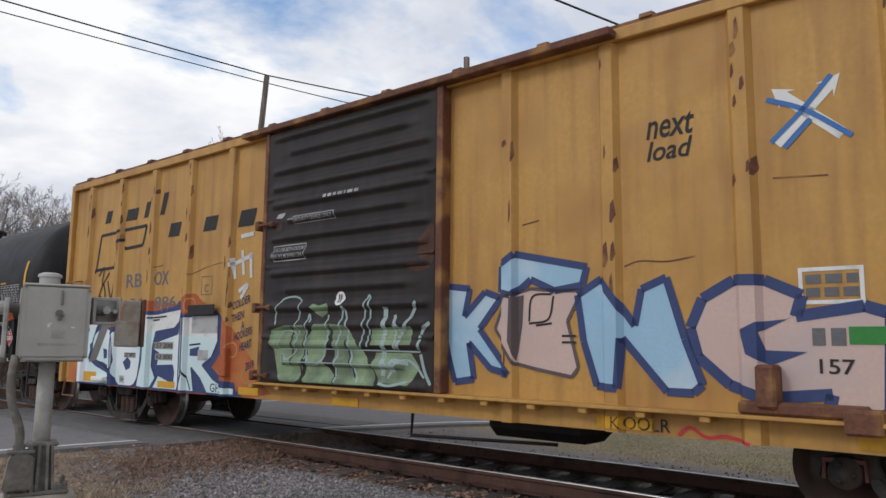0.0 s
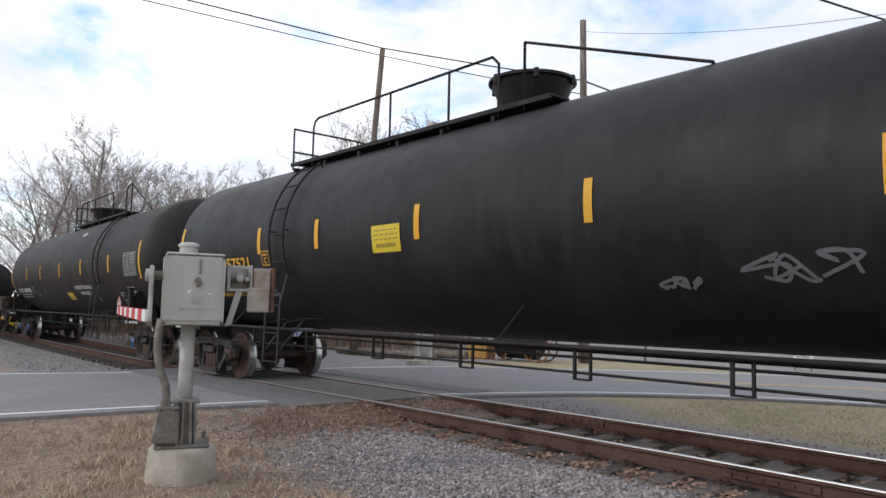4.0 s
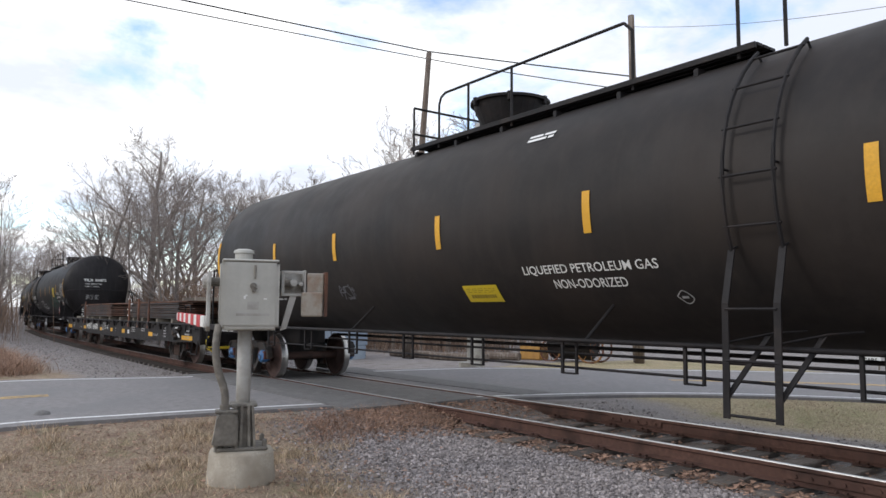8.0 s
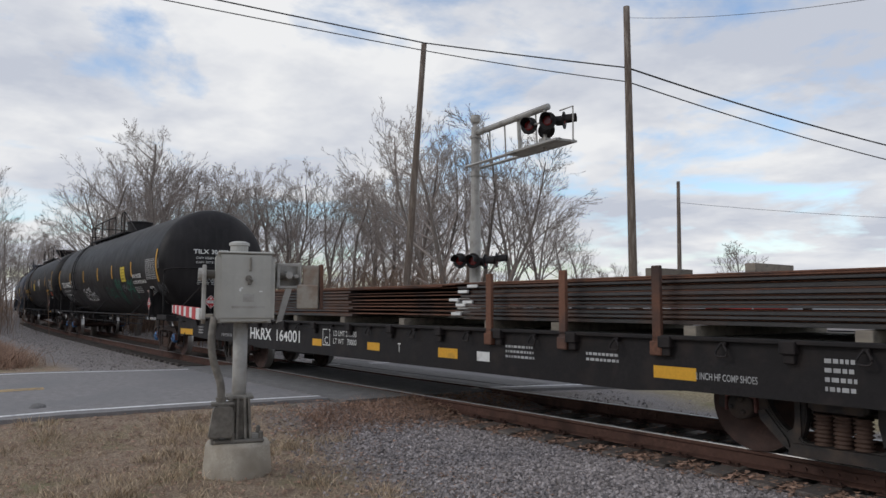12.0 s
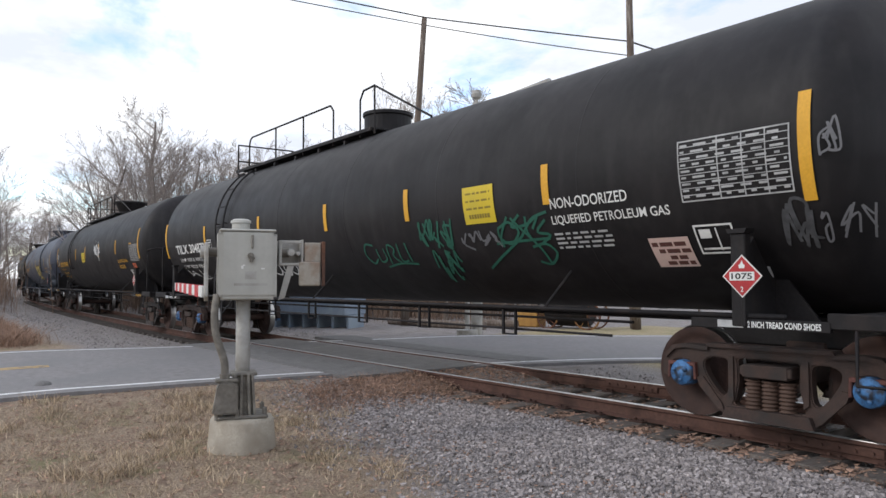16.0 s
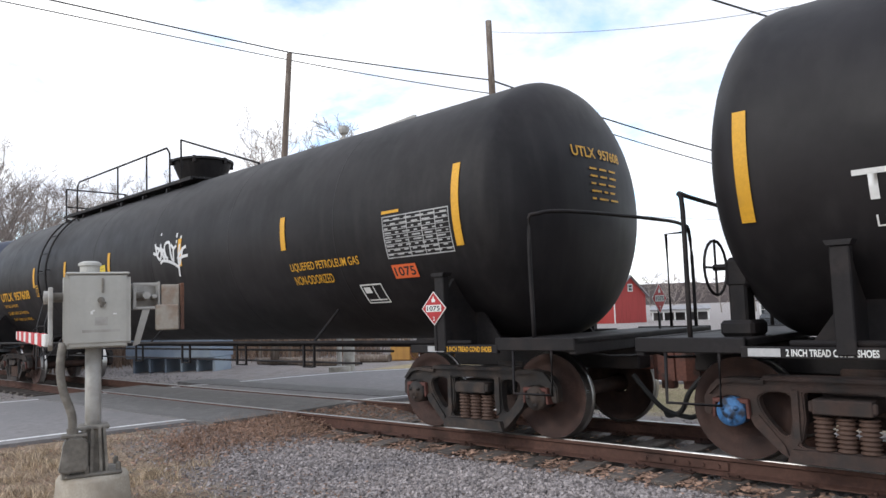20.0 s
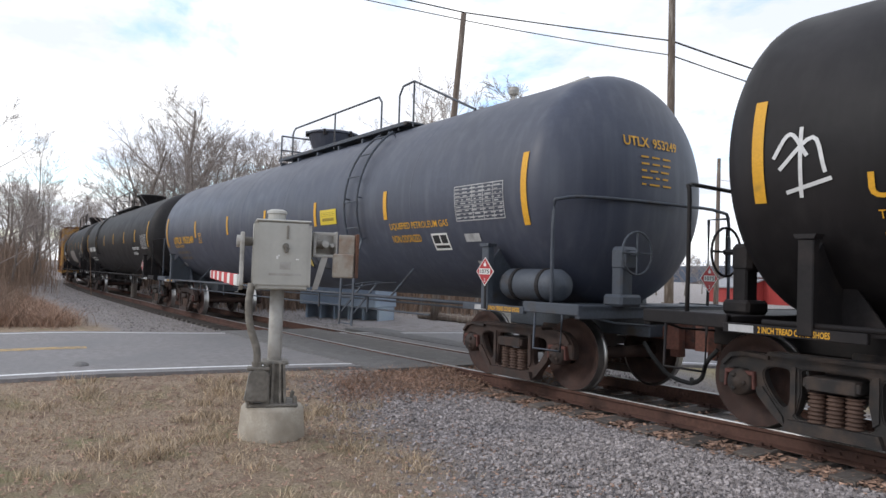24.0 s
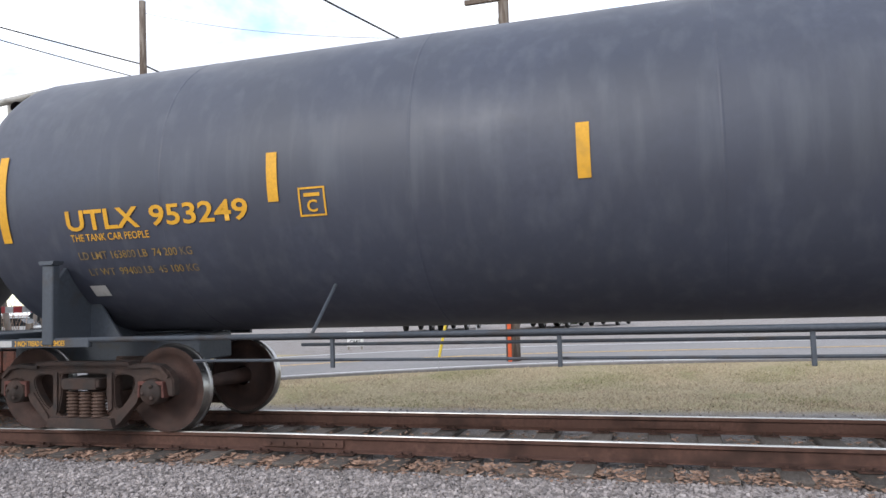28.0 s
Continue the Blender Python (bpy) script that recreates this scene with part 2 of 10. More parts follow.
mat("asphalt", (0.235, 0.220, 0.217), 0.85, spots=(0.185, 0.178, 0.178), spot_scale=0.7, spot_at=(0.45, 0.7), grain=0.3, grain_scale=120, bump=0.3, bump_scale=180)
mat("asphalt_old", (0.18, 0.172, 0.166), 0.9, spots=(0.15, 0.144, 0.14), spot_scale=1.5, grain=0.35, grain_scale=90, bump=0.5, bump_scale=120)
mat("line_white", (0.8, 0.8, 0.79), 0.7, spots=(0.3, 0.3, 0.3), spot_scale=9, spot_at=(0.58, 0.72), grain=0.15)
mat("line_yellow", (0.62, 0.40, 0.14), 0.7, spots=(0.2, 0.17, 0.13), spot_scale=7, spot_at=(0.5, 0.7), grain=0.15)
mat("box_grey", (0.43, 0.42, 0.385), 0.5, spots=(0.36, 0.35, 0.32), spot_scale=4, spot_at=(0.45, 0.75), grain=0.06, grain_scale=30, bump=0.06, streaks=((0.30, 0.28, 0.25), 0.4))
mat("mast_grey", (0.38, 0.365, 0.34), 0.5, spots=(0.25, 0.235, 0.21), spot_scale=4, grain=0.1, bump=0.08)
mat("cast_grey", (0.15, 0.135, 0.115), 0.7, spots=(0.24, 0.22, 0.19), spot_scale=6, grain=0.2, bump=0.3)
mat("concrete", (0.40, 0.355, 0.29), 0.9, spots=(0.27, 0.23, 0.18), spot_scale=4, spot_at=(0.42, 0.7), grain=0.15, grain_scale=50, bump=0.35, bump_scale=40)
mat("pale_board", (0.36, 0.32, 0.27), 0.75, spots=(0.22, 0.12, 0.07), spot_scale=5, spot_at=(0.5, 0.7), grain=0.15)
mat("pole_wood", (0.15, 0.115, 0.092), 0.9, spots=(0.23, 0.195, 0.165), spot_scale=3, grain=0.3, grain_scale=14, stretch=(4, 4, 0.5), bump=0.4)
mat("cable", (0.012, 0.012, 0.013), 0.6, grain=0.1, bump=0)
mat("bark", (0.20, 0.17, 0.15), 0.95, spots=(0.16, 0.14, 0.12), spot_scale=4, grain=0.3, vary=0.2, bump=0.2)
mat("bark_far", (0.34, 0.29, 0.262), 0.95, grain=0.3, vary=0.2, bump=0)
mat("brush", (0.24, 0.165, 0.12), 0.95, grain=0.3, vary=0.35, island=True, bump=0)
mat("leaf_green", (0.035, 0.06, 0.025), 0.7, grain=0.3, vary=0.4, island=True, bump=0)
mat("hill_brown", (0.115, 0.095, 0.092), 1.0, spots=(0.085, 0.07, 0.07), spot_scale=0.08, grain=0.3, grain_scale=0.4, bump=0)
# far wooded ridge: the haze of distance is mixed into this blue
mat("hill_haze", (0.10, 0.12, 0.16), 1.0, grain=0.15, grain_scale=1, bump=0)
mat("steel_plate", (0.045, 0.043, 0.044), 0.55, spots=(0.11, 0.055, 0.035), spot_scale=1.2, spot_at=(0.45, 0.7), grain=0.25, vary=0.25)
mat("steel_rusty", (0.15, 0.065, 0.038), 0.8, spots=(0.06, 0.035, 0.028), spot_scale=1.5, grain=0.3, vary=0.25)
mat("timber", (0.24, 0.21, 0.17), 0.9, spots=(0.15, 0.13, 0.11), spot_scale=4, grain=0.25, vary=0.25, stretch=(0.4, 3, 3))
mat("lens_red", (0.16, 0.012, 0.012), 0.25, grain=0.1, bump=0)
mat("barn_red", (0.36, 0.045, 0.04), 0.75, spots=(0.28, 0.035, 0.03), spot_scale=2, grain=0.1, stretch=(3, 3, 0.3))
mat("roof_grey", (0.30, 0.30, 0.31), 0.7, spots=(0.22, 0.22, 0.23), spot_scale=1.5, grain=0.15)
mat("roof_dark", (0.09, 0.085, 0.085), 0.85, grain=0.2, spots=(0.13, 0.12, 0.115), spot_scale=1.5)
mat("siding_white", (0.66, 0.66, 0.64), 0.7, grain=0.06, spots=(0.55, 0.55, 0.53), spot_scale=1.2)
mat("glass_dark", (0.03, 0.035, 0.04), 0.08, grain=0.1, bump=0)
mat("tank_blue", (0.22, 0.27, 0.34), 0.6, grain=0.1, spots=(0.28, 0.33, 0.38), spot_scale=1.0)
mat("car_white", (0.7, 0.7, 0.7), 0.25, grain=0.03, bump=0)
mat("car_dark", (0.04, 0.045, 0.05), 0.25, grain=0.05, bump=0)
mat("car_red", (0.35, 0.03, 0.03), 0.25, grain=0.05, bump=0)
mat("marker_orange", (0.70, 0.11, 0.03), 0.5, grain=0.08)
mat("guard_yellow", (0.75, 0.55, 0.04), 0.45, grain=0.05)
mat("chain_galv", (0.38, 0.38, 0.38), 0.45, metal=0.6, grain=0.1)


# ---- mesh helpers ----
def part(name, bm, material, parent=None, label="", smooth=False):
    """Links a bmesh (or a mesh) as one object."""
    if isinstance(bm, bmesh.types.BMesh):
        me = bpy.data.meshes.new(name)
        bm.to_mesh(me)
        bm.free()
    else:
        me = bm
    if material and not me.materials:
        me.materials.append(MATS[material])
    if smooth:
        me.polygons.foreach_set("use_smooth", [True] * len(me.polygons))
    ob = new(name, me)
    if parent:
        ob.parent = parent
    if label:
        tagged(ob, label)
    return ob


def box(bm, x0, x1, y0, y1, z0, z1, bev=0.0, m=None):
    vs = [bm.verts.new((x, y, z)) for x in (x0, x1) for y in (y0, y1) for z in (z0, z1)]
    fs = [bm.faces.new([vs[i] for i in f]) for f in ((0, 1, 3, 2), (4, 6, 7, 5), (0, 4, 5, 1), (2, 3, 7, 6), (0, 2, 6, 4), (1, 5, 7, 3))]
    if bev:
        es = list({e for f in fs for e in f.edges})
        r = bmesh.ops.bevel(bm, geom=es, offset=bev, segments=1, affect="EDGES")
        vs = list({v for f in r["faces"] for v in f.verts} | {v for v in vs if v.is_valid})
    if m:
        bmesh.ops.transform(bm, matrix=m, verts=vs)
    return bm


def boxes(*rows, bev=0.0):
    bm = bmesh.new()
    for r in rows:
        box(bm, *r, bev=bev)
    return bm


def tube(bm, pts, r, n=8, caps=True, r1=None):
    """A round bar along a line of points; r1: its radius at the end."""
    pts = [Vector(p) for p in pts]
    rings = []
    up = Vector((0, 0, 1))
    for i, p in enumerate(pts):
        d = (pts[min(i + 1, len(pts) - 1)] - pts[max(i - 1, 0)]).normalized()
        a = d.cross(up)
        if a.length < 0.05:
            a = d.cross(Vector((1, 0, 0)))
        a.normalize()
        b = a.cross(d)
        rr = r if r1 is None else r + (r1 - r) * i / max(1, len(pts) - 1)
        rings.append([bm.verts.new(p + rr * (math.cos(2 * math.pi * k / n) * a + math.sin(2 * math.pi * k / n) * b)) for k in range(n)])
    for q, w in zip(rings, rings[1:]):
        for k in range(n):
            bm.faces.new((q[k], q[(k + 1) % n], w[(k + 1) % n], w[k]))
    if caps:
        bm.faces.new(rings[0][::-1])
        bm.faces.new(rings[-1])
    return bm


def lathe(bm, prof, n=24, axis="z", at=(0, 0, 0), caps=True):
    """Turns a profile of (radius, height) round an axis through at."""
    rings = []
    for r, h in prof:
        ring = []
        for k in range(n):
            c, s = math.cos(2 * math.pi * k / n), math.sin(2 * math.pi * k / n)
            p = {"z": (r * c, r * s, h), "x": (h, r * c, r * s), "y": (r * s, h, r * c)}[axis]
            ring.append(bm.verts.new([p[j] + at[j] for j in range(3)]))
        rings.append(ring)
    for q, w in zip(rings, rings[1:]):
        for k in range(n):
            bm.faces.new((q[k], q[(k + 1) % n], w[(k + 1) % n], w[k]))
    for ring, r in ((rings[0], prof[0][0]), (rings[-1], prof[-1][0])):
        if caps and r > 1e-4:
            bm.faces.new(ring)
    bmesh.ops.recalc_face_normals(bm, faces=bm.faces[:])
    return bm


def prism(bm, outline, y0, y1, axis="y"):
    """A plate: an outline in the xz plane (or xy, axis z; yz, axis x) from y0 to y1."""
    def place(p, h):
        return {"y": (p[0], h, p[1]), "z": (p[0], p[1], h), "x": (h, p[0], p[1])}[axis]
    a = [bm.verts.new(place(p, y0)) for p in outline]
    b = [bm.verts.new(place(p, y1)) for p in outline]
    fs = [bm.faces.new(a), bm.faces.new(b[::-1])]
    for k in range(len(a)):
        fs.append(bm.faces.new((a[k], b[k], b[(k + 1) % len(a)], a[(k + 1) % len(a)])))
    bmesh.ops.recalc_face_normals(bm, faces=fs)
    return bm


def glide(pts, n=8):
    """A smooth line through the points (Catmull-Rom)."""
    p = [Vector(q) for q in pts]
    p = [2 * p[0] - p[1]] + p + [2 * p[-1] - p[-2]]
    out = []
    for i in range(1, len(p) - 2):
        for k in range(n):
            t = k / n
            out.append(0.5 * (2 * p[i] + (p[i + 1] - p[i - 1]) * t + (2 * p[i - 1] - 5 * p[i] + 4 * p[i + 1] - p[i + 2]) * t * t + (3 * p[i] - p[i - 1] - 3 * p[i + 1] + p[i + 2]) * t ** 3))
    return out + [p[-2]]

# ---- plan ----
YC = 7.576        # middle of the track
BEND_X, BEND_R = -5.0, 620.0


def on_track(s):
    """Place and heading on the track's middle line: straight for s above BEND_X, then a wide bend."""
    if s >= BEND_X:
        return s, YC, 0.0
    a = (BEND_X - s) / BEND_R
    return BEND_X - BEND_R * math.sin(a), YC + BEND_R * (1 - math.cos(a)), -a


def track_y(x):
    return YC if x > BEND_X else YC + BEND_R - math.sqrt(max(0.0, BEND_R ** 2 - (x - BEND_X) ** 2))


GRADE_X = (-260, -100, -60, -38, -28, -18, -12, -8, -4, 90)
GRADE_Z = (-1.2, -0.60, -0.36, -0.22, -0.165, -0.11, -0.07, -0.03, 0.0, 0.0)


def track_z(x):
    """How far the rail tops lie below their level in front of the camera: the line falls gently towards the bend."""
    return float(np.interp(x, GRADE_X, GRADE_Z))


def smooth_step(a, b, v):
    t = min(1, max(0, (v - a) / (b - a)))
    return t * t * (3 - 2 * t)


# the road's edge on this side of the crossing, and its bend beyond the track
ROAD_EDGE = glide([(-13.5, -90, 0), (-12.2, -30, 0), (-11.15, -2, 0), (-10.75, 3, 0), (-10.2, 6.5, 0), (-9.4, 9.3, 0), (-8.2, 11.6, 0), (-5.9, 14.3, 0), (-2.4, 16.3, 0), (2, 17.3, 0), (10, 18.3, 0), (30, 20, 0), (90, 25, 0)], 8)
ROAD_W = 6.1


def road_z(y, x=-13.0):
    d = abs(y - YC)
    return -0.03 - 0.10 * smooth_step(2.2, 8.0, d) + track_z(x) * (1 - smooth_step(2.0, 6.0, d))


def offset_line(line, d):
    out = []
    for i, p in enumerate(line):
        t = (line[min(i + 1, len(line) - 1)] - line[max(i - 1, 0)]).normalized()
        out.append(p + d * Vector((-t.y, t.x, 0)))
    return out


def ribbon(line, a, b, dz, rows=1, thick=0.0):
    bm = bmesh.new()
    cols = [[bm.verts.new((q.x, q.y, road_z(q.y, q.x) + dz)) for q in offset_line(line, a + (b - a) * k / rows)] for k in range(rows + 1)]
    for c, d in zip(cols, cols[1:]):
        for i in range(len(c) - 1):
            bm.faces.new((c[i], c[i + 1], d[i + 1], d[i]))
    if thick:
        r = bmesh.ops.extrude_face_region(bm, geom=bm.faces[:])
        bmesh.ops.translate(bm, verts=[v for v in r["geom"] if isinstance(v, bmesh.types.BMVert)], vec=(0, 0, -thick))
    bmesh.ops.recalc_face_normals(bm, faces=bm.faces[:])
    return bm


ROAD_PTS = np.array([(p.x, p.y) for p in offset_line(ROAD_EDGE, ROAD_W / 2)])


def road_gap(x, y):
    """How far a place lies outside the road (negative: on it)."""
    return float(np.min(np.hypot(ROAD_PTS[:, 0] - x, ROAD_PTS[:, 1] - y))) - ROAD_W / 2 - 0.25


def ground_z(x, y):
    z = -0.34 + 0.05 * noise.noise(Vector((x * 0.25, y * 0.25, 0)))
    d = abs(y - track_y(x))
    z += (-0.235 + track_z(x) - z) * (1 - smooth_step(1.9, 4.2, d))
    if x > -25 and y > -40:
        g = road_gap(x, y)
        z += (road_z(y, x) - 0.05 - z) * (1 - smooth_step(0.1, 2.2, g))
    z += 0.10 * math.exp(-((x + 6.92) ** 2 + (y - 2.9) ** 2) / 1.2)
    if y > 40:
        z -= 0.02 * min(60, y - 40) * 0.5
    return z


def ground_material():
    m = bpy.data.materials.new("ground_cover")
    m.use_nodes = True
    N, L = m.node_tree.nodes, m.node_tree.links
    b = N["Principled BSDF"]
    b.inputs["Roughness"].default_value = 0.95
    tc = N.new("ShaderNodeTexCoord")
    sep = N.new("ShaderNodeSeparateXYZ")
    L.new(tc.outputs["Object"], sep.inputs[0])

    def tex(scale, detail=8.0):
        t = N.new("ShaderNodeTexNoise")
        t.inputs["Scale"].default_value, t.inputs["Detail"].default_value = scale, detail
        t.inputs["Roughness"].default_value = 0.65
        L.new(tc.outputs["Object"], t.inputs["Vector"])
        return t.outputs["Fac"]

    def rng(src, a, z, lo=0.0, hi=1.0):
        r = N.new("ShaderNodeMapRange")
        for k, v in (("From Min", a), ("From Max", z), ("To Min", lo), ("To Max", hi)):
            r.inputs[k].default_value = v
        L.new(src, r.inputs["Value"])
        return r.outputs["Result"]

    def op(kind, a, z):
        n = N.new("ShaderNodeMath")
        n.operation = kind
        for k, v in enumerate((a, z)):
            if isinstance(v, (int, float)):
                n.inputs[k].default_value = v
            else:
                L.new(v, n.inputs[k])
        return n.outputs[0]

    def mix(f, a, z):
        n = N.new("ShaderNodeMix")
        n.data_type = "RGBA"
        L.new(f, n.inputs["Factor"])
        for k, v in (("A", a), ("B", z)):
            if isinstance(v, tuple):
                n.inputs[k].default_value = (*v, 1)
            else:
                L.new(v, n.inputs[k])
        return n.outputs["Result"]

    grass = mix(rng(tex(38), 0.35, 0.65), (0.21, 0.15, 0.105), (0.54, 0.415, 0.295))
    grass = mix(rng(tex(1.3), 0.52, 0.68), grass, (0.26, 0.23, 0.12))
    grass = mix(rng(tex(4.0), 0.50, 0.66), grass, (0.26, 0.175, 0.125))
    field = mix(rng(tex(24), 0.36, 0.64), (0.25, 0.20, 0.115), (0.55, 0.45, 0.275))
    field = mix(rng(tex(0.9), 0.50, 0.68), field, mix(rng(tex(30), 0.36, 0.64), (0.17, 0.155, 0.07), (0.42, 0.38, 0.19)))
    grass = mix(rng(op("ADD", sep.outputs["Y"], op("MULTIPLY", sep.outputs["X"], 0.02)), 9.0, 10.5), grass, field)
    stone = mix(rng(tex(55), 0.35, 0.66), (0.175, 0.155, 0.146), (0.43, 0.392, 0.375))
    stone = mix(rng(tex(2.2), 0.5, 0.7), stone, (0.21, 0.178, 0.155))
    # gravel lies along the track and on the apron between the track and the grass
    wob = op("MULTIPLY", op("SUBTRACT", tex(0.9), 0.5), 2.6)
    edge = op("ADD", op("ADD", sep.outputs["Y"], wob), op("MULTIPLY", sep.outputs["X"], 0.25))
    near = rng(edge, 1.9, 2.7)
    far = op("SUBTRACT", 1.0, rng(op("ADD", sep.outputs["Y"], op("MULTIPLY", wob, 0.55)), 10.1, 11.0))
    west = rng(sep.outputs["X"], -17.5, -17.0)
    side = op("MULTIPLY", near, far)
    west_side = op("MULTIPLY", rng(op("ADD", sep.outputs["Y"], op("MULTIPLY", wob, 0.5)), 3.6, 4.2), op("SUBTRACT", 1.0, west))
    lot = op("MULTIPLY", rng(sep.outputs["Y"], 22.5, 23.0), op("SUBTRACT", 1.0, rng(sep.outputs["Y"], 58, 60)))
    f = op("MAXIMUM", op("MAXIMUM", op("MULTIPLY", side, west), west_side), lot)
    L.new(mix(f, grass, stone), b.inputs["Base Color"])
    bp = N.new("ShaderNodeBump")
    bp.inputs["Strength"].default_value, bp.inputs["Distance"].default_value = 1.0, 0.05
    L.new(tex(45), bp.inputs["Height"])
    L.new(bp.outputs[0], b.inputs["Normal"])
    MATS["ground_cover"] = m


ground_material()


def build_ground():
    def steps(stops):
        out = []
        for (a, z, s) in stops:
            out += list(np.arange(a, z, s))
        return out + [stops[-1][1]]
    xs = steps([(-1500, -200, 130), (-200, -40, 8), (-40, -20, 1.5), (-20, 6, 0.4), (6, 40, 3), (40, 200, 16), (200, 1500, 130)])
    ys = steps([(-1500, -100, 140), (-100, -12, 8), (-12, 0, 1.2), (0, 20, 0.4), (20, 60, 2.5), (60, 200, 14), (200, 1500, 130)])
    verts = [(x, y, ground_z(x, y)) for x in xs for y in ys]
    n = len(ys)
    faces = [(i * n + j, (i + 1) * n + j, (i + 1) * n + j + 1, i * n + j + 1) for i in range(len(xs) - 1) for j in range(n - 1)]
    me = bpy.data.meshes.new("ground")
    me.from_pydata(verts, [], faces)
    g = part("ground", me, "ground_cover", smooth=True)
    tagged(g, "dry winter grass and grey gravel ground", "ground", kind="structure")


build_ground()
road = part("road", ribbon(ROAD_EDGE, -0.25, ROAD_W + 0.25, 0.0, rows=6, thick=0.25), "asphalt")
tagged(road, "worn grey asphalt road crossing the track and bending away", "road", kind="structure")


def near_part(line, y0, y1):
    return [p for p in line if y0 <= p.y <= y1]


part("road_line", ribbon(ROAD_EDGE, 0.02, 0.13, 0.004), "line_white", road, "faded white edge line")
part("road_line", ribbon(ROAD_EDGE, ROAD_W - 0.13, ROAD_W - 0.02, 0.004), "line_white", road, "faded white edge line")
part("road_line", ribbon(near_part(ROAD_EDGE, -100, 2.2), ROAD_W / 2 - 0.14, ROAD_W / 2 - 0.04, 0.004), "line_yellow", road, "worn yellow centre line")
part("road_line", ribbon(near_part(ROAD_EDGE, -100, 2.2), ROAD_W / 2 + 0.04, ROAD_W / 2 + 0.14, 0.004), "line_yellow", road, "worn yellow centre line")
part("road_line", ribbon(near_part(ROAD_EDGE, 12.0, 100), ROAD_W / 2 - 0.14, ROAD_W / 2 - 0.04, 0.004), "line_yellow", road, "worn yellow centre line")
part("road_line", ribbon(near_part(ROAD_EDGE, 12.0, 100), ROAD_W / 2 + 0.04, ROAD_W / 2 + 0.14, 0.004), "line_yellow", road, "worn yellow centre line")

# darker patched asphalt between and beside the rails, left open along the wheel flanges
def crossing_surface():
    bm = bmesh.new()
    for y0, y1 in ((5.6, 6.765), (6.875, 6.90), (6.98, 8.17), (8.25, 8.275), (9.01, 10.2)):
        if y1 - y0 < 0.05:
            continue
        n = 14
        xl = [-17.2 + (-9.6 + 17.2) * k / n for k in range(n + 1)]
        top = [[bm.verts.new((x + (0.25 * noise.noise(Vector((x, y, 3))) if x in (xl[0], xl[-1]) else 0), y, -0.018 + track_z(x) + 0.008 * noise.noise(Vector((x * 2, y * 2, 0))) - 0.03 * (abs(y - YC) > 2.2))) for y in (y0, (y0 + y1) / 2, y1)] for x in xl]
        for a, b in zip(top, top[1:]):
            for j in range(2):
                bm.faces.new((a[j], b[j], b[j + 1], a[j + 1]))
    r = bmesh.ops.extrude_face_region(bm, geom=bm.faces[:])
    bmesh.ops.translate(bm, verts=[v for v in r["geom"] if isinstance(v, bmesh.types.BMVert)], vec=(0, 0, -0.2))
    bmesh.ops.recalc_face_normals(bm, faces=bm.faces[:])
    return bm


crossing = part("crossing_pavement", crossing_surface(), "asphalt_old")
tagged(crossing, "dark patched asphalt between the rails of the crossing", "pavement", kind="structure")

# ---- track ----
TRACK_S = list(np.arange(-260, -60, 10.0)) + list(np.arange(-60, -18, 3.0)) + [-18, -15, -12, -10, -8, -6, -4, -2, 2, 6, 10, 20, 40, 60, 90]


def rail_mesh(off, prof):
    bm = bmesh.new()
    rings = []
    for s in TRACK_S:
        x, y, a = on_track(s)
        nx, ny = -math.sin(a), math.cos(a)
        rings.append([bm.verts.new((x + nx * (off + u), y + ny * (off + u), w + track_z(x))) for u, w in prof])
    n = len(prof)
    for q, w in zip(rings, rings[1:]):
        for k in range(n):
            bm.faces.new((q[k], w[k], w[(k + 1) % n], q[(k + 1) % n]))
    bmesh.ops.recalc_face_normals(bm, faces=bm.faces[:])
    return bm


RAIL = [(-0.036, -0.006), (-0.036, -0.038), (-0.010, -0.050), (-0.009, -0.14), (-0.07, -0.158), (-0.07, -0.17), (0.07, -0.17), (0.07, -0.158), (0.009, -0.14), (0.010, -0.050), (0.036, -0.038), (0.036, -0.006)]
for off, lab in ((-0.7525, "rusty steel rail with a shiny worn head"), (0.7525, "rusty steel rail with a shiny worn head")):
    rail = part("rail", rail_mesh(off, RAIL), "rail_rust")
    tagged(rail, lab, "rail", "rails of the track", kind="structure")
    part("rail_head", rail_mesh(off, [(-0.027, -0.0065), (0.027, -0.0065), (0.024, 0.0), (-0.024, 0.0)]), "rail_steel", rail, "polished running surface")

# ---- paint on surfaces: flat shapes in (along, up) laid on a side ----
def text_shape(body, u0, v0, w, h, bold=0.0, slant=0.0):
    """Letters of the built-in font fitted into a box, as a flat bmesh."""
    cu = bpy.data.curves.new("letters", "FONT")
    cu.body, cu.size, cu.offset, cu.resolution_u, cu.shear = body, 1.0, bold, 3, slant
    ob = bpy.data.objects.new("letters", cu)
    me = bpy.data.meshes.new_from_object(ob)
    bpy.data.objects.remove(ob)
    bpy.data.curves.remove(cu)
    bm = bmesh.new()
    bm.from_mesh(me)
    bpy.data.meshes.remove(me)
    xs, ys = [v.co.x for v in bm.verts], [v.co.y for v in bm.verts]
    sx, sy = w / max(1e-6, max(xs) - min(xs)), h / max(1e-6, max(ys) - min(ys))
    x0, y0 = min(xs), min(ys)
    for v in bm.verts:
        v.co = Vector((u0 + (v.co.x - x0) * sx, v0 + (v.co.y - y0) * sy, 0))
    return bm


def poly_shape(*outlines):
    bm = bmesh.new()
    for o in outlines:
        bm.faces.new([bm.verts.new((p[0], p[1], 0)) for p in o])
    return bm


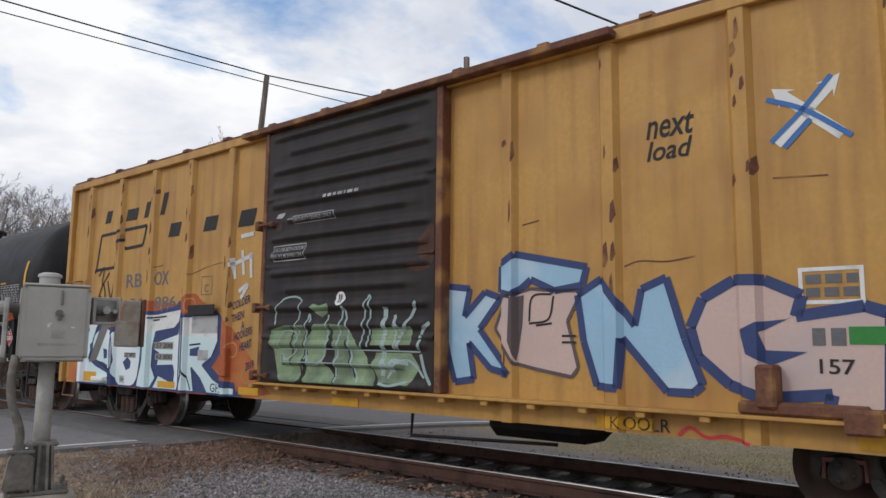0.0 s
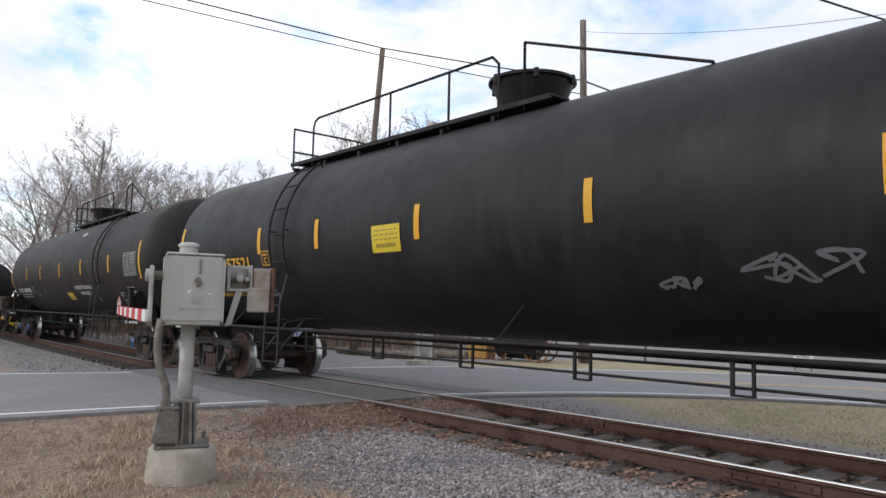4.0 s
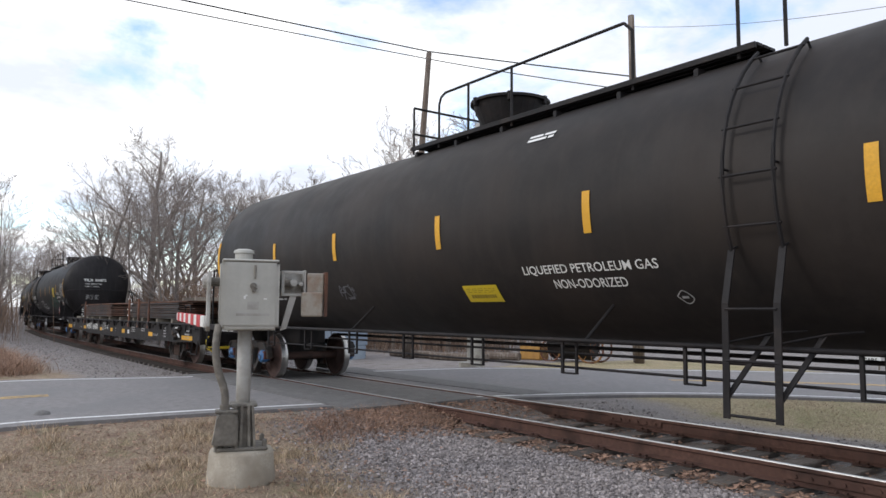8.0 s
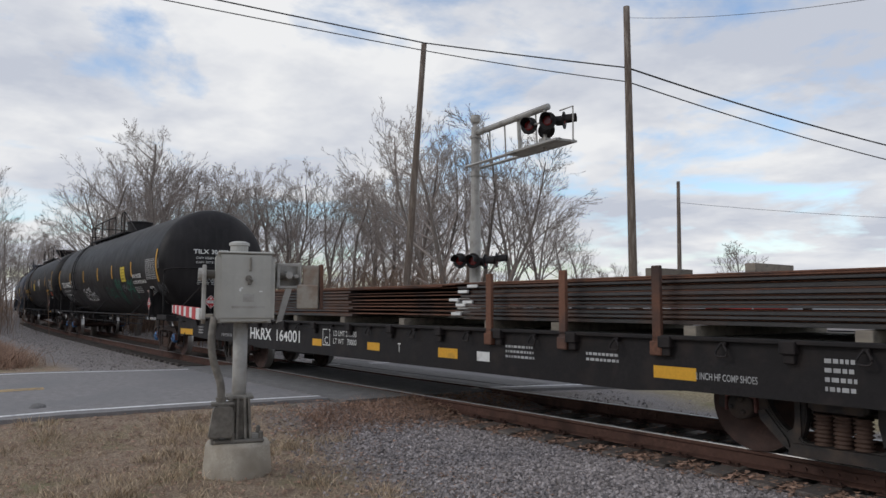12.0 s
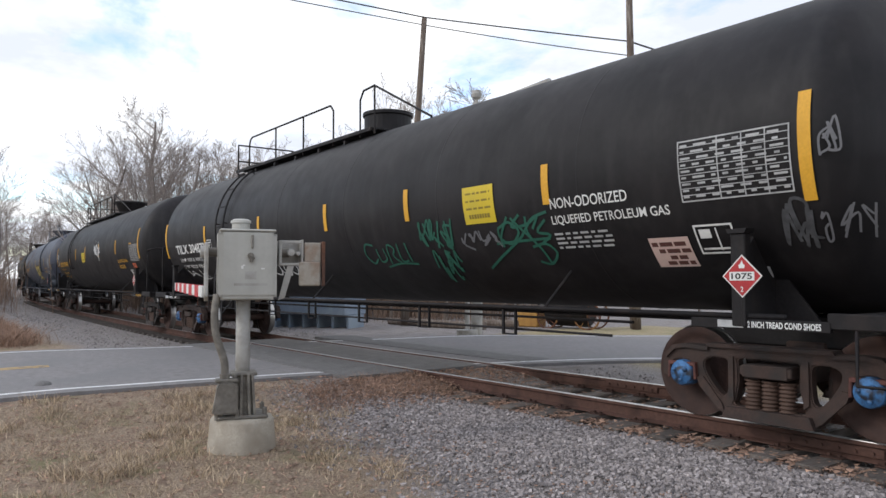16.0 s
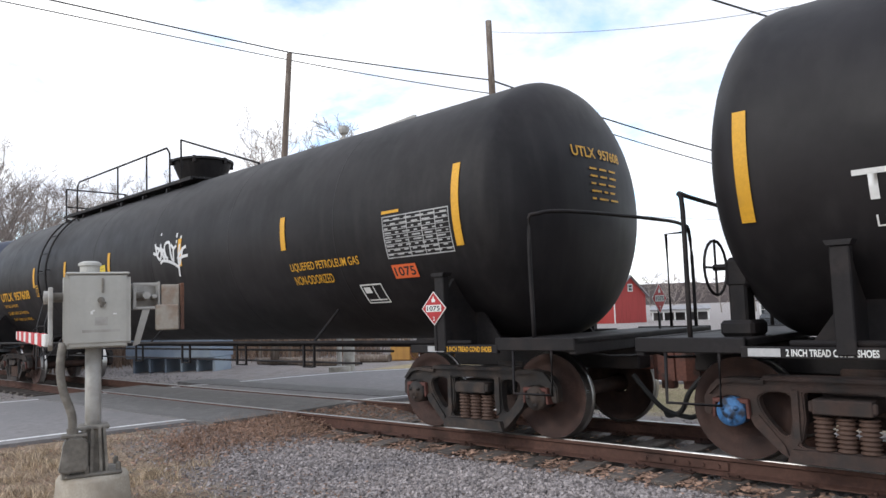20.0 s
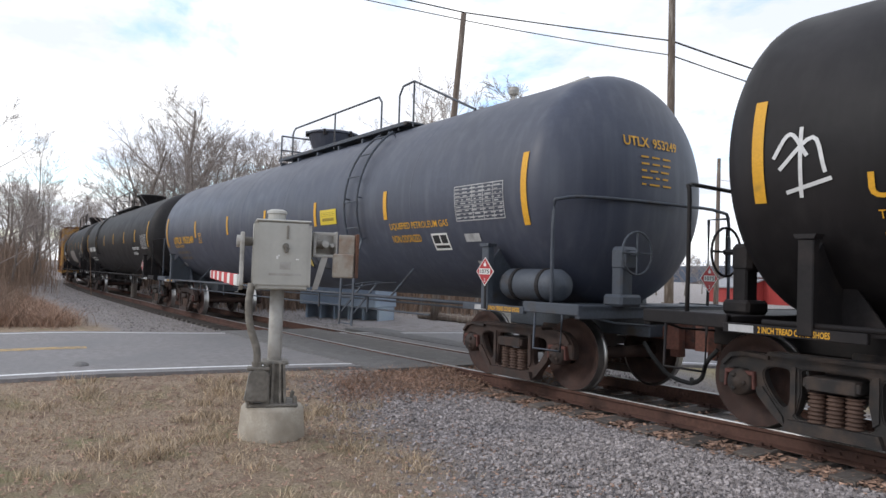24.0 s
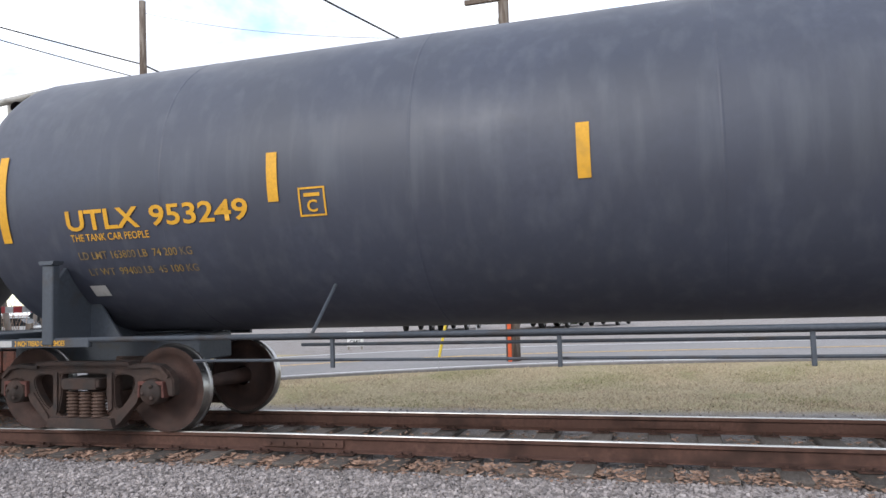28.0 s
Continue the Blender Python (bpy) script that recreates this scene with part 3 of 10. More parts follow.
def rounded(o, n=4):
    """A closed outline made smooth (Catmull-Rom)."""
    out, m = [], len(o)
    for i in range(m):
        p = [Vector(o[(i + j) % m]) for j in (-1, 0, 1, 2)]
        for k in range(n):
            t = k / n
            q = 0.5 * (2 * p[1] + (p[2] - p[0]) * t + (2 * p[0] - 5 * p[1] + 4 * p[2] - p[3]) * t * t + (3 * p[1] - p[0] - 3 * p[2] + p[3]) * t ** 3)
            out.append((q.x, q.y))
    return out


def rect(u0, u1, v0, v1):
    return [(u0, v0), (u1, v0), (u1, v1), (u0, v1)]


def frame_shape(u0, u1, v0, v1, w):
    return poly_shape(rect(u0, u1, v0, v0 + w), rect(u0, u1, v1 - w, v1), rect(u0, u0 + w, v0 + w, v1 - w), rect(u1 - w, u1, v0 + w, v1 - w))


def bars_shape(u0, u1, v0, v1, rows, seed=1, lo=0.12, hi=0.4, gap=0.06, fill=0.62):
    """Rows of bars, for writing too small to read."""
    rnd = random.Random(seed)
    out = []
    rh = (v1 - v0) / rows
    for k in range(rows):
        a = v1 - (k + 1) * rh + rh * (1 - fill) / 2
        u = u0
        while u < u1 - 0.02:
            w = min(u1 - u, rnd.uniform(lo, hi))
            out.append(rect(u, u + w, a, a + rh * fill))
            u += w + gap
    return poly_shape(*out)


def stroke_shape(lines, w, n=5):
    """Hand-sprayed lines of even width through points."""
    bm = bmesh.new()
    for line in lines:
        pts = glide([(p[0], p[1], 0) for p in line], n) if len(line) > 2 else [Vector((p[0], p[1], 0)) for p in line]
        prev = None
        for i, p in enumerate(pts):
            d = (pts[min(i + 1, len(pts) - 1)] - pts[max(i - 1, 0)]).normalized()
            q = Vector((-d.y, d.x, 0)) * w / 2
            a = (bm.verts.new(p + q), bm.verts.new(p - q))
            if prev:
                bm.faces.new((prev[0], prev[1], a[1], a[0]))
            prev = a
    return bm


class Side:
    """A side on which paint lies: place(u, v, lift) and the lines at which flat shapes are cut to bend with it."""

    def __init__(self, place, cut_u=(), step_v=0.0):
        self.place, self.cut_u, self.step_v = place, cut_u, step_v

    def paint(self, name, bm, material, parent, lift=0.004, label=""):
        us, vs = [v.co.x for v in bm.verts], [v.co.y for v in bm.verts]
        if not us:
            return None
        for c in self.cut_u:
            if min(us) < c < max(us):
                bmesh.ops.bisect_plane(bm, geom=bm.verts[:] + bm.edges[:] + bm.faces[:], plane_co=(c, 0, 0), plane_no=(1, 0, 0))
        if self.step_v:
            k = math.floor(min(vs) / self.step_v) + 1
            while k * self.step_v < max(vs):
                bmesh.ops.bisect_plane(bm, geom=bm.verts[:] + bm.edges[:] + bm.faces[:], plane_co=(0, k * self.step_v, 0), plane_no=(0, 1, 0))
                k += 1
        for v in bm.verts:
            v.co = self.place(v.co.x, v.co.y, lift)
        ob = part(name, bm, material, parent, label)
        if name in ("print_bar", "table_row", "chalk_tag", "rust_patch", "scratch", "graffiti", "graffiti_outline", "lettering", "reporting_mark", "car_number"):
            tagged(ob, kind="stuff")
        return ob


R_TANK, Z_TANK = 1.55, 2.60


def on_tank(u, v, lift):
    r = R_TANK + 0.006 + lift
    return Vector((u, -r * math.cos(v / R_TANK), Z_TANK + r * math.sin(v / R_TANK)))


TANK_SIDE = Side(on_tank, step_v=0.1)

# ---- trucks and wheels, shared by all cars ----
WHEEL_R = 0.457


def wheelset_mesh(cap):
    bm = bmesh.new()
    steel_from = []
    for s in (-1, 1):
        y = s * 0.7525
        # web and rim, dished; the tread outside, the flange inside
        prof = [(0.12, y + s * 0.09), (0.17, y + s * 0.075), (0.20, y + s * 0.02), (0.36, y + s * 0.035), (0.385, y + s * 0.062), (0.452, y + s * 0.062)]
        lathe(bm, prof, 36, "y", caps=False)
        lathe(bm, [(0.452, y - s * 0.075), (0.385, y - s * 0.075), (0.36, y - s * 0.01), (0.20, y - s * 0.03), (0.12, y - s * 0.09)], 36, "y", caps=False)
    n_rust = len(bm.faces)
    for s in (-1, 1):
        y = s * 0.7525
        lathe(bm, [(0.452, y + s * 0.063), (0.457, y + s * 0.05), (0.459, y - s * 0.03), (0.470, y - s * 0.045), (0.484, y - s * 0.055), (0.480, y - s * 0.072), (0.452, y - s * 0.076)], 36, "y", caps=False)
    n_steel = len(bm.faces)
    lathe(bm, [(0.085, -1.02), (0.085, -0.85), (0.10, -0.72), (0.082, -0.4), (0.078, 0), (0.082, 0.4), (0.10, 0.72), (0.085, 0.85), (0.085, 1.02)], 16, "y")
    n_axle = len(bm.faces)
    for s in (-1, 1):
        lathe(bm, [(0.13, s * 0.93), (0.13, s * 1.085), (0.115, s * 1.11), (0.065, s * 1.115), (0.06, s * 1.13), (0.0, s * 1.13)], 20, "y")
        for k in range(3):
            a = 2 * math.pi * k / 3 + 0.4
            lathe(bm, [(0.022, s * 1.10), (0.022, s * 1.14), (0.0, s * 1.142)], 6, "y", (0.07 * math.sin(a), 0, 0.07 * math.cos(a)))
    bm.faces.ensure_lookup_table()
    for i, f in enumerate(bm.faces):
        f.material_index = 0 if i < n_rust else 1 if i < n_steel else 0 if i < n_axle else 2
        f.smooth = True
    me = bpy.data.meshes.new("wheelset")
    bm.to_mesh(me)
    bm.free()
    for k in ("wheel_rust", "tread_steel", cap):
        me.materials.append(MATS[k])
    return me


def frame_mesh(s):
    """A cast truck side frame in one piece: a heavy top member, jaws round the bearings, slanting legs to the spring seat, two rounded windows and the opening for bolster and springs."""
    half = [(0.0, 0.765), (0.40, 0.765), (0.62, 0.745), (0.84, 0.755), (0.98, 0.735), (1.08, 0.67), (1.14, 0.57), (1.145, 0.42), (1.07, 0.41), (1.05, 0.50), (1.01, 0.565), (0.93, 0.59), (0.84, 0.585), (0.755, 0.55), (0.735, 0.43), (0.70, 0.345), (0.64, 0.31), (0.57, 0.245), (0.50, 0.145), (0.43, 0.085), (0.0, 0.075)]
    outer = half + [(-x, z) for x, z in reversed(half[1:-1])]
    window = rounded([(0.415, 0.625), (0.56, 0.635), (0.645, 0.60), (0.655, 0.53), (0.60, 0.42), (0.50, 0.30), (0.435, 0.28), (0.405, 0.36), (0.40, 0.52)], 2)
    middle = rounded([(-0.30, 0.19), (0.30, 0.19), (0.325, 0.26), (0.29, 0.42), (0.295, 0.60), (0.25, 0.645), (-0.25, 0.645), (-0.295, 0.60), (-0.29, 0.42), (-0.325, 0.26)], 2)
    bm = bmesh.new()
    edges = []
    for loop in (outer, middle, window, [(-x, z) for x, z in window]):
        vs = [bm.verts.new((x, s * 0.94, z)) for x, z in loop]
        edges += [bm.edges.new((a, b)) for a, b in zip(vs, vs[1:] + vs[:1])]
    bmesh.ops.triangle_fill(bm, edges=edges, use_beauty=True)
    r = bmesh.ops.extrude_face_region(bm, geom=bm.faces[:])
    out = [v for v in r["geom"] if isinstance(v, bmesh.types.BMVert)]
    bmesh.ops.translate(bm, verts=out, vec=(0, s * 0.11, 0))
    bmesh.ops.recalc_face_normals(bm, faces=bm.faces[:])
    sharp = [e for e in bm.edges if len(e.link_faces) == 2 and e.calc_face_angle() > 0.9]
    bmesh.ops.bevel(bm, geom=sharp, offset=0.012, segments=2, affect="EDGES")
    # spring seat, top flange and the ribs along the outer face
    prism(bm, [(-0.44, 0.075), (0.44, 0.075), (0.40, 0.18), (-0.40, 0.18)], s * 0.88, s * 1.11)
    prism(bm, [(-0.62, 0.735), (0.62, 0.735), (0.60, 0.772), (-0.60, 0.772)], s * 0.90, s * 1.085)
    for k in (-1, 1):
        prism(bm, [(k * x, z) for x, z in ((0.60, 0.70), (0.86, 0.715), (0.98, 0.69), (1.075, 0.60), (1.10, 0.62), (1.0, 0.73), (0.86, 0.752), (0.60, 0.735))], s * 1.045, s * 1.085)
        prism(bm, [(k * x, z) for x, z in ((0.70, 0.345), (0.735, 0.43), (0.66, 0.44), (0.46, 0.20), (0.43, 0.10), (0.50, 0.145))], s * 1.045, s * 1.072)
        prism(bm, [(k * x, z) for x, z in ((0.335, 0.66), (0.385, 0.66), (0.385, 0.28), (0.335, 0.24))], s * 1.045, s * 1.07)
    return bm


def spring_mesh(s):
    bm = bmesh.new()
    prof = [(0.080 if i % 4 in (1, 2) else 0.060, 0.18 + 0.27 * i / 30) for i in range(31)]
    return lathe(bm, prof, 14, "z", (0, s * 1.0, 0))


def adapter_mesh():
    bm = prism(bmesh.new(), [(-0.165, 0.40), (-0.135, 0.40), (-0.13, 0.53), (0.13, 0.53), (0.135, 0.40), (0.165, 0.40), (0.155, 0.57), (-0.155, 0.57)], -0.095, 0.095)
    bmesh.ops.bevel(bm, geom=bm.edges[:], offset=0.006, segments=1, affect="EDGES")
    return bm


def bolster_mesh():
    bm = bmesh.new()
    box(bm, -0.22, 0.22, -1.12, 1.12, 0.48, 0.60, 0.01)
    box(bm, -0.24, 0.24, -0.75, 0.75, 0.42, 0.66, 0.02)
    box(bm, -0.2, 0.2, -0.35, 0.35, 0.66, 0.78, 0.02)
    box(bm, -0.25, 0.25, -1.11, -1.06, 0.50, 0.585, 0.01)
    # brake beams
    for k in (-0.42, 0.42):
        box(bm, k - 0.03, k + 0.03, -0.8, 0.8, 0.33, 0.40, 0.01)
        for s in (-1, 1):
            prism(bm, [(k + 0.02 * (1 if k > 0 else -1), 0.30), (k + 0.055 * (1 if k > 0 else -1), 0.28), (k + 0.055 * (1 if k > 0 else -1), 0.52), (k + 0.02 * (1 if k > 0 else -1), 0.50)], s * 0.7, s * 0.82)
    return bm


def mesh_of(name, bm, material, smooth=False):
    me = bpy.data.meshes.new(name)
    bm.to_mesh(me)
    bm.free()
    me.materials.append(MATS[material])
    if smooth:
        me.polygons.foreach_set("use_smooth", [True] * len(me.polygons))
    return me


SHARED = {}


def truck_meshes(color, cap):
    key = (color, cap)
    if key not in SHARED:
        SHARED[key] = dict(near=mesh_of("side_frame", frame_mesh(-1), color), far=mesh_of("side_frame", frame_mesh(1), color), s1=mesh_of("springs", spring_mesh(-1), "spring_rust", True), s2=mesh_of("springs", spring_mesh(1), "spring_rust", True), ad=mesh_of("bearing_adapter", adapter_mesh(), "adapter_red"), bo=mesh_of("bolster", bolster_mesh(), color), wh=wheelset_mesh(cap))
    return SHARED[key]


WHEELSETS, TRUCKS, CARS = [], [], []


def add_truck(car, x, color, cap, center):
    m = truck_meshes(color, cap)
    base = part("truck", m["bo"], None, car)
    base.location = (x, 0, 0)
    part("side_frame", m["near"], None, base)
    part("side_frame", m["far"], None, base)
    for k in (-0.165, 0.0, 0.165):
        part("spring", m["s1"], None, base).location.x = k
        part("spring", m["s2"], None, base).location.x = k
    for k in (-0.889, 0.889):
        for s in (-1, 1):
            part("bearing_adapter", m["ad"], None, base, "rust-red bearing adapter").location = (k, s, 0)
    for k in (-0.889, 0.889):
        w = part("wheelset", m["wh"], None, base, "blue-painted axle caps" if cap == "blue_paint" else "")
        w.location = (k, 0, WHEEL_R)
        WHEELSETS.append((w, k, center + x + k))
    TRUCKS.append((base, car, x, center))
    return base


def new_car(name, label, category, center, half):
    """The empty of a car at the middle of its length, on the rail tops."""
    car = new(name)
    car.empty_display_size = 0.5
    tagged(car, label, category, "cars of the train")
    CARS.append((car, center, half))
    return car


def coupler_bm(x, k):
    """A knuckle coupler at x, pointing the way of k (+1 or -1)."""
    bm = bmesh.new()
    a = lambda p: x + k * p
    box(bm, min(a(-0.7), a(0.0)), max(a(-0.7), a(0.0)), -0.075, 0.075, 0.70, 0.86, 0.015)
    prism(bm, [(a(0.0), -0.10), (a(0.10), -0.20), (a(0.28), -0.19), (a(0.30), -0.10), (a(0.16), -0.06), (a(0.16), 0.02), (a(0.30), 0.07), (a(0.32), 0.15), (a(0.18), 0.19), (a(0.0), 0.12)], 0.60, 0.92, axis="z")
    box(bm, min(a(0.06), a(0.2)), max(a(0.06), a(0.2)), -0.07, 0.05, 0.50, 0.60, 0.01)
    return bm


def hose_bm(x, k):
    bm = bmesh.new()
    tube(bm, glide([(x - k * 0.12, -0.33, 0.66), (x + k * 0.02, -0.33, 0.50), (x + k * 0.16, -0.22, 0.30), (x + k * 0.36, -0.1, 0.22), (x + k * 0.44, -0.02, 0.24)], 5), 0.026, 8)
    return bm


# ---- tank cars ----
def tank_bm(half):
    """The shell: ellipsoid heads and welded courses."""
    head = 0.70
    cyl = half - head
    prof = []
    for k in range(13):
        a = radians(90 * k / 12)
        prof.append((max(0.0, R_TANK * math.sin(a)), -cyl - head * math.cos(a)))
    for k in range(13):
        a = radians(90 - 90 * k / 12)
        prof.append((max(0.0, R_TANK * math.sin(a)), cyl + head * math.cos(a)))
    bm = lathe(bmesh.new(), prof, 72, "x", (0, 0, Z_TANK))
    bmesh.ops.remove_doubles(bm, verts=bm.verts[:], dist=1e-4)
    return bm


def saddle_bm(x):
    bm = bmesh.new()
    pts = [(-1.46, 0.98), (1.46, 0.98)]
    up = [(R_TANK * math.sin(radians(a)), Z_TANK - R_TANK * math.cos(radians(a)) - 0.002) for a in range(62, -63, -6)]
    prism(bm, pts + [(1.46, 1.6)] + up + [(-1.46, 1.6)], x - 0.02, x + 0.02, axis="x")
    for s in (-1, 1):
        box(bm, x - 0.07, x + 0.07, s * 1.50 - 0.05, s * 1.50 + 0.05, 0.98, 1.80, 0.01)
        prism(bm, [(x - 0.08, 1.80), (x + 0.08, 1.80), (x + 0.10, 1.84), (x - 0.10, 1.84)], s * 1.50 - 0.07, s * 1.50 + 0.07)
        prism(bm, [(x - 0.45, 0.98), (x + 0.45, 0.98), (x + 0.10, 1.45), (x - 0.10, 1.45)], s * 0.95 - 0.015, s * 0.95 + 0.015)
    return bm


def side_ladder(car, material, x, w=0.48, vtop=1.45, zbot=0.53):
    """A side ladder bent round the tank; its flat lower rails stand off on slanted braces."""
    r = R_TANK + 0.09
    def at(u, v):
        return Vector((u, -r * math.cos(v / R_TANK), Z_TANK + r * math.sin(v / R_TANK)))
    hold = None
    for s in (-w / 2, w / 2):
        u = x + s
        bm = bmesh.new()
        tube(bm, [at(u, vtop - (vtop + 0.62) * k / 12) for k in range(13)], 0.02, 6)
        p = at(u, -0.60)
        line = [p, Vector((u, -1.64, 1.50)), Vector((u, -1.66, zbot - 0.03))]
        for a, b in zip(line, line[1:]):
            prism_bar(bm, a, b, 0.032, 0.008)
        ob = part("ladder" if hold is None else "rail", bm, material, car if hold is None else hold)
        hold = hold or ob
        for v in (vtop, 0.1, -0.6):
            part("bracket", tube(bmesh.new(), [at(u, v), on_tank(u, v, -0.02)], 0.012, 5), material, hold)
        bm = bmesh.new()
        prism_bar(bm, Vector((u + 0.01, -1.65, zbot + 0.16)), Vector((u + 0.22, -1.32, 1.22)), 0.026, 0.008)
        part("brace", bm, material, hold)
        part("brace_arm", tube(bmesh.new(), [(u, -1.62, 1.16), (u + 0.25, -1.30, 1.24), (u + 0.42, -1.05, 1.26)], 0.012, 5), material, hold)
    v = vtop - 0.13
    while v > -0.55:
        part("rung", tube(bmesh.new(), [at(x - w / 2 - 0.03, v), at(x + w / 2 + 0.03, v)], 0.013, 6), material, hold)
        v -= 0.43
    for z in (1.45, 1.0, zbot):
        part("rung", tube(bmesh.new(), [(x - w / 2, -1.65, z), (x + w / 2, -1.65, z)], 0.014, 6), material, hold)


def prism_bar(bm, a, b, hw, ht):
    """A flat bar from a to b, hw its half width along the car."""
    n = Vector((1, 0, 0)).cross((b - a).normalized()).normalized() * ht
    e = Vector((hw, 0, 0))
    vs = [bm.verts.new(p + e * i + n * j) for p in (a, b) for i, j in ((-1, -1), (1, -1), (1, 1), (-1, 1))]
    for f in ((0, 1, 2, 3), (7, 6, 5, 4), (0, 4, 5, 1), (1, 5, 6, 2), (2, 6, 7, 3), (3, 7, 4, 0)):
        bm.faces.new([vs[k] for k in f])


def rail_bm(pts, posts, r=0.02):
    bm = bmesh.new()
    for a, b in zip(pts, pts[1:]):
        tube(bm, [a, b], r, 6)
    for a, b in posts:
        tube(bm, [a, b], r, 6)
    return bm


def digits_row(car, u0, u1, v0, v1, marks, digits, material):
    """The reporting mark (plain blocks where it cannot be read), then the car's number."""
    if isinstance(marks, str):
        w = (u1 - u0) * 0.42
        TANK_SIDE.paint("reporting_mark", text_shape(marks, u0, v0, w, v1 - v0, bold=0.022), material, car)
        TANK_SIDE.paint("car_number", text_shape(digits, u0 + w * 1.14, v0, u1 - u0 - w * 1.14, v1 - v0, bold=0.018), material, car)
        return
    cell = (u1 - u0) / marks
    TANK_SIDE.paint("reporting_mark", poly_shape(*[rect(u0 + k * cell, u0 + (k + 0.78) * cell, v0, v1) for k in range(marks) if k != 4]), material, car)


def weight_lines(car, u, v, w, lines, material, h=0.085):
    """The stencilled weights under the number, line by line."""
    for k, body in enumerate(lines):
        TANK_SIDE.paint("lettering", text_shape(body, u + 0.05 * k, v - 0.19 * k, w - 0.04 * k, h, bold=0.004), material, car)


def diamond(car, name, side, u, v, h, number=True):
    """A hazard placard: a red diamond with a white rim and a white band with its number."""
    hold = side.paint(name, poly_shape([(u - h, v), (u, v - h), (u + h, v), (u, v + h)]), "paint_white", car, 0.0, "white-rimmed red diamond placard")
    k = h * 0.92
    side.paint("placard_face", poly_shape([(u - k, v), (u, v - k), (u + k, v), (u, v + k)]), "placard_red", hold, 0.003)
    side.paint("placard_band", poly_shape(rect(u - h * 0.62, u + h * 0.62, v - h * 0.2, v + h * 0.2)), "paint_white", hold, 0.006)
    if number:
        side.paint("placard_number", text_shape("1075", u - h * 0.52, v - h * 0.14, h * 1.04, h * 0.28, bold=0.02), "ink_black", hold, 0.009)
    side.paint("placard_class", text_shape("2", u - h * 0.07, v - h * 0.72, h * 0.14, h * 0.24, bold=0.02), "paint_white", hold, 0.006)
    side.paint("placard_flame", poly_shape([(u - h * 0.13, v + h * 0.36), (u + h * 0.13, v + h * 0.36), (u + h * 0.16, v + h * 0.5), (u + h * 0.06, v + h * 0.58), (u + h * 0.02, v + h * 0.74), (u - h * 0.07, v + h * 0.56), (u - h * 0.16, v + h * 0.52)]), "paint_white", hold, 0.006)


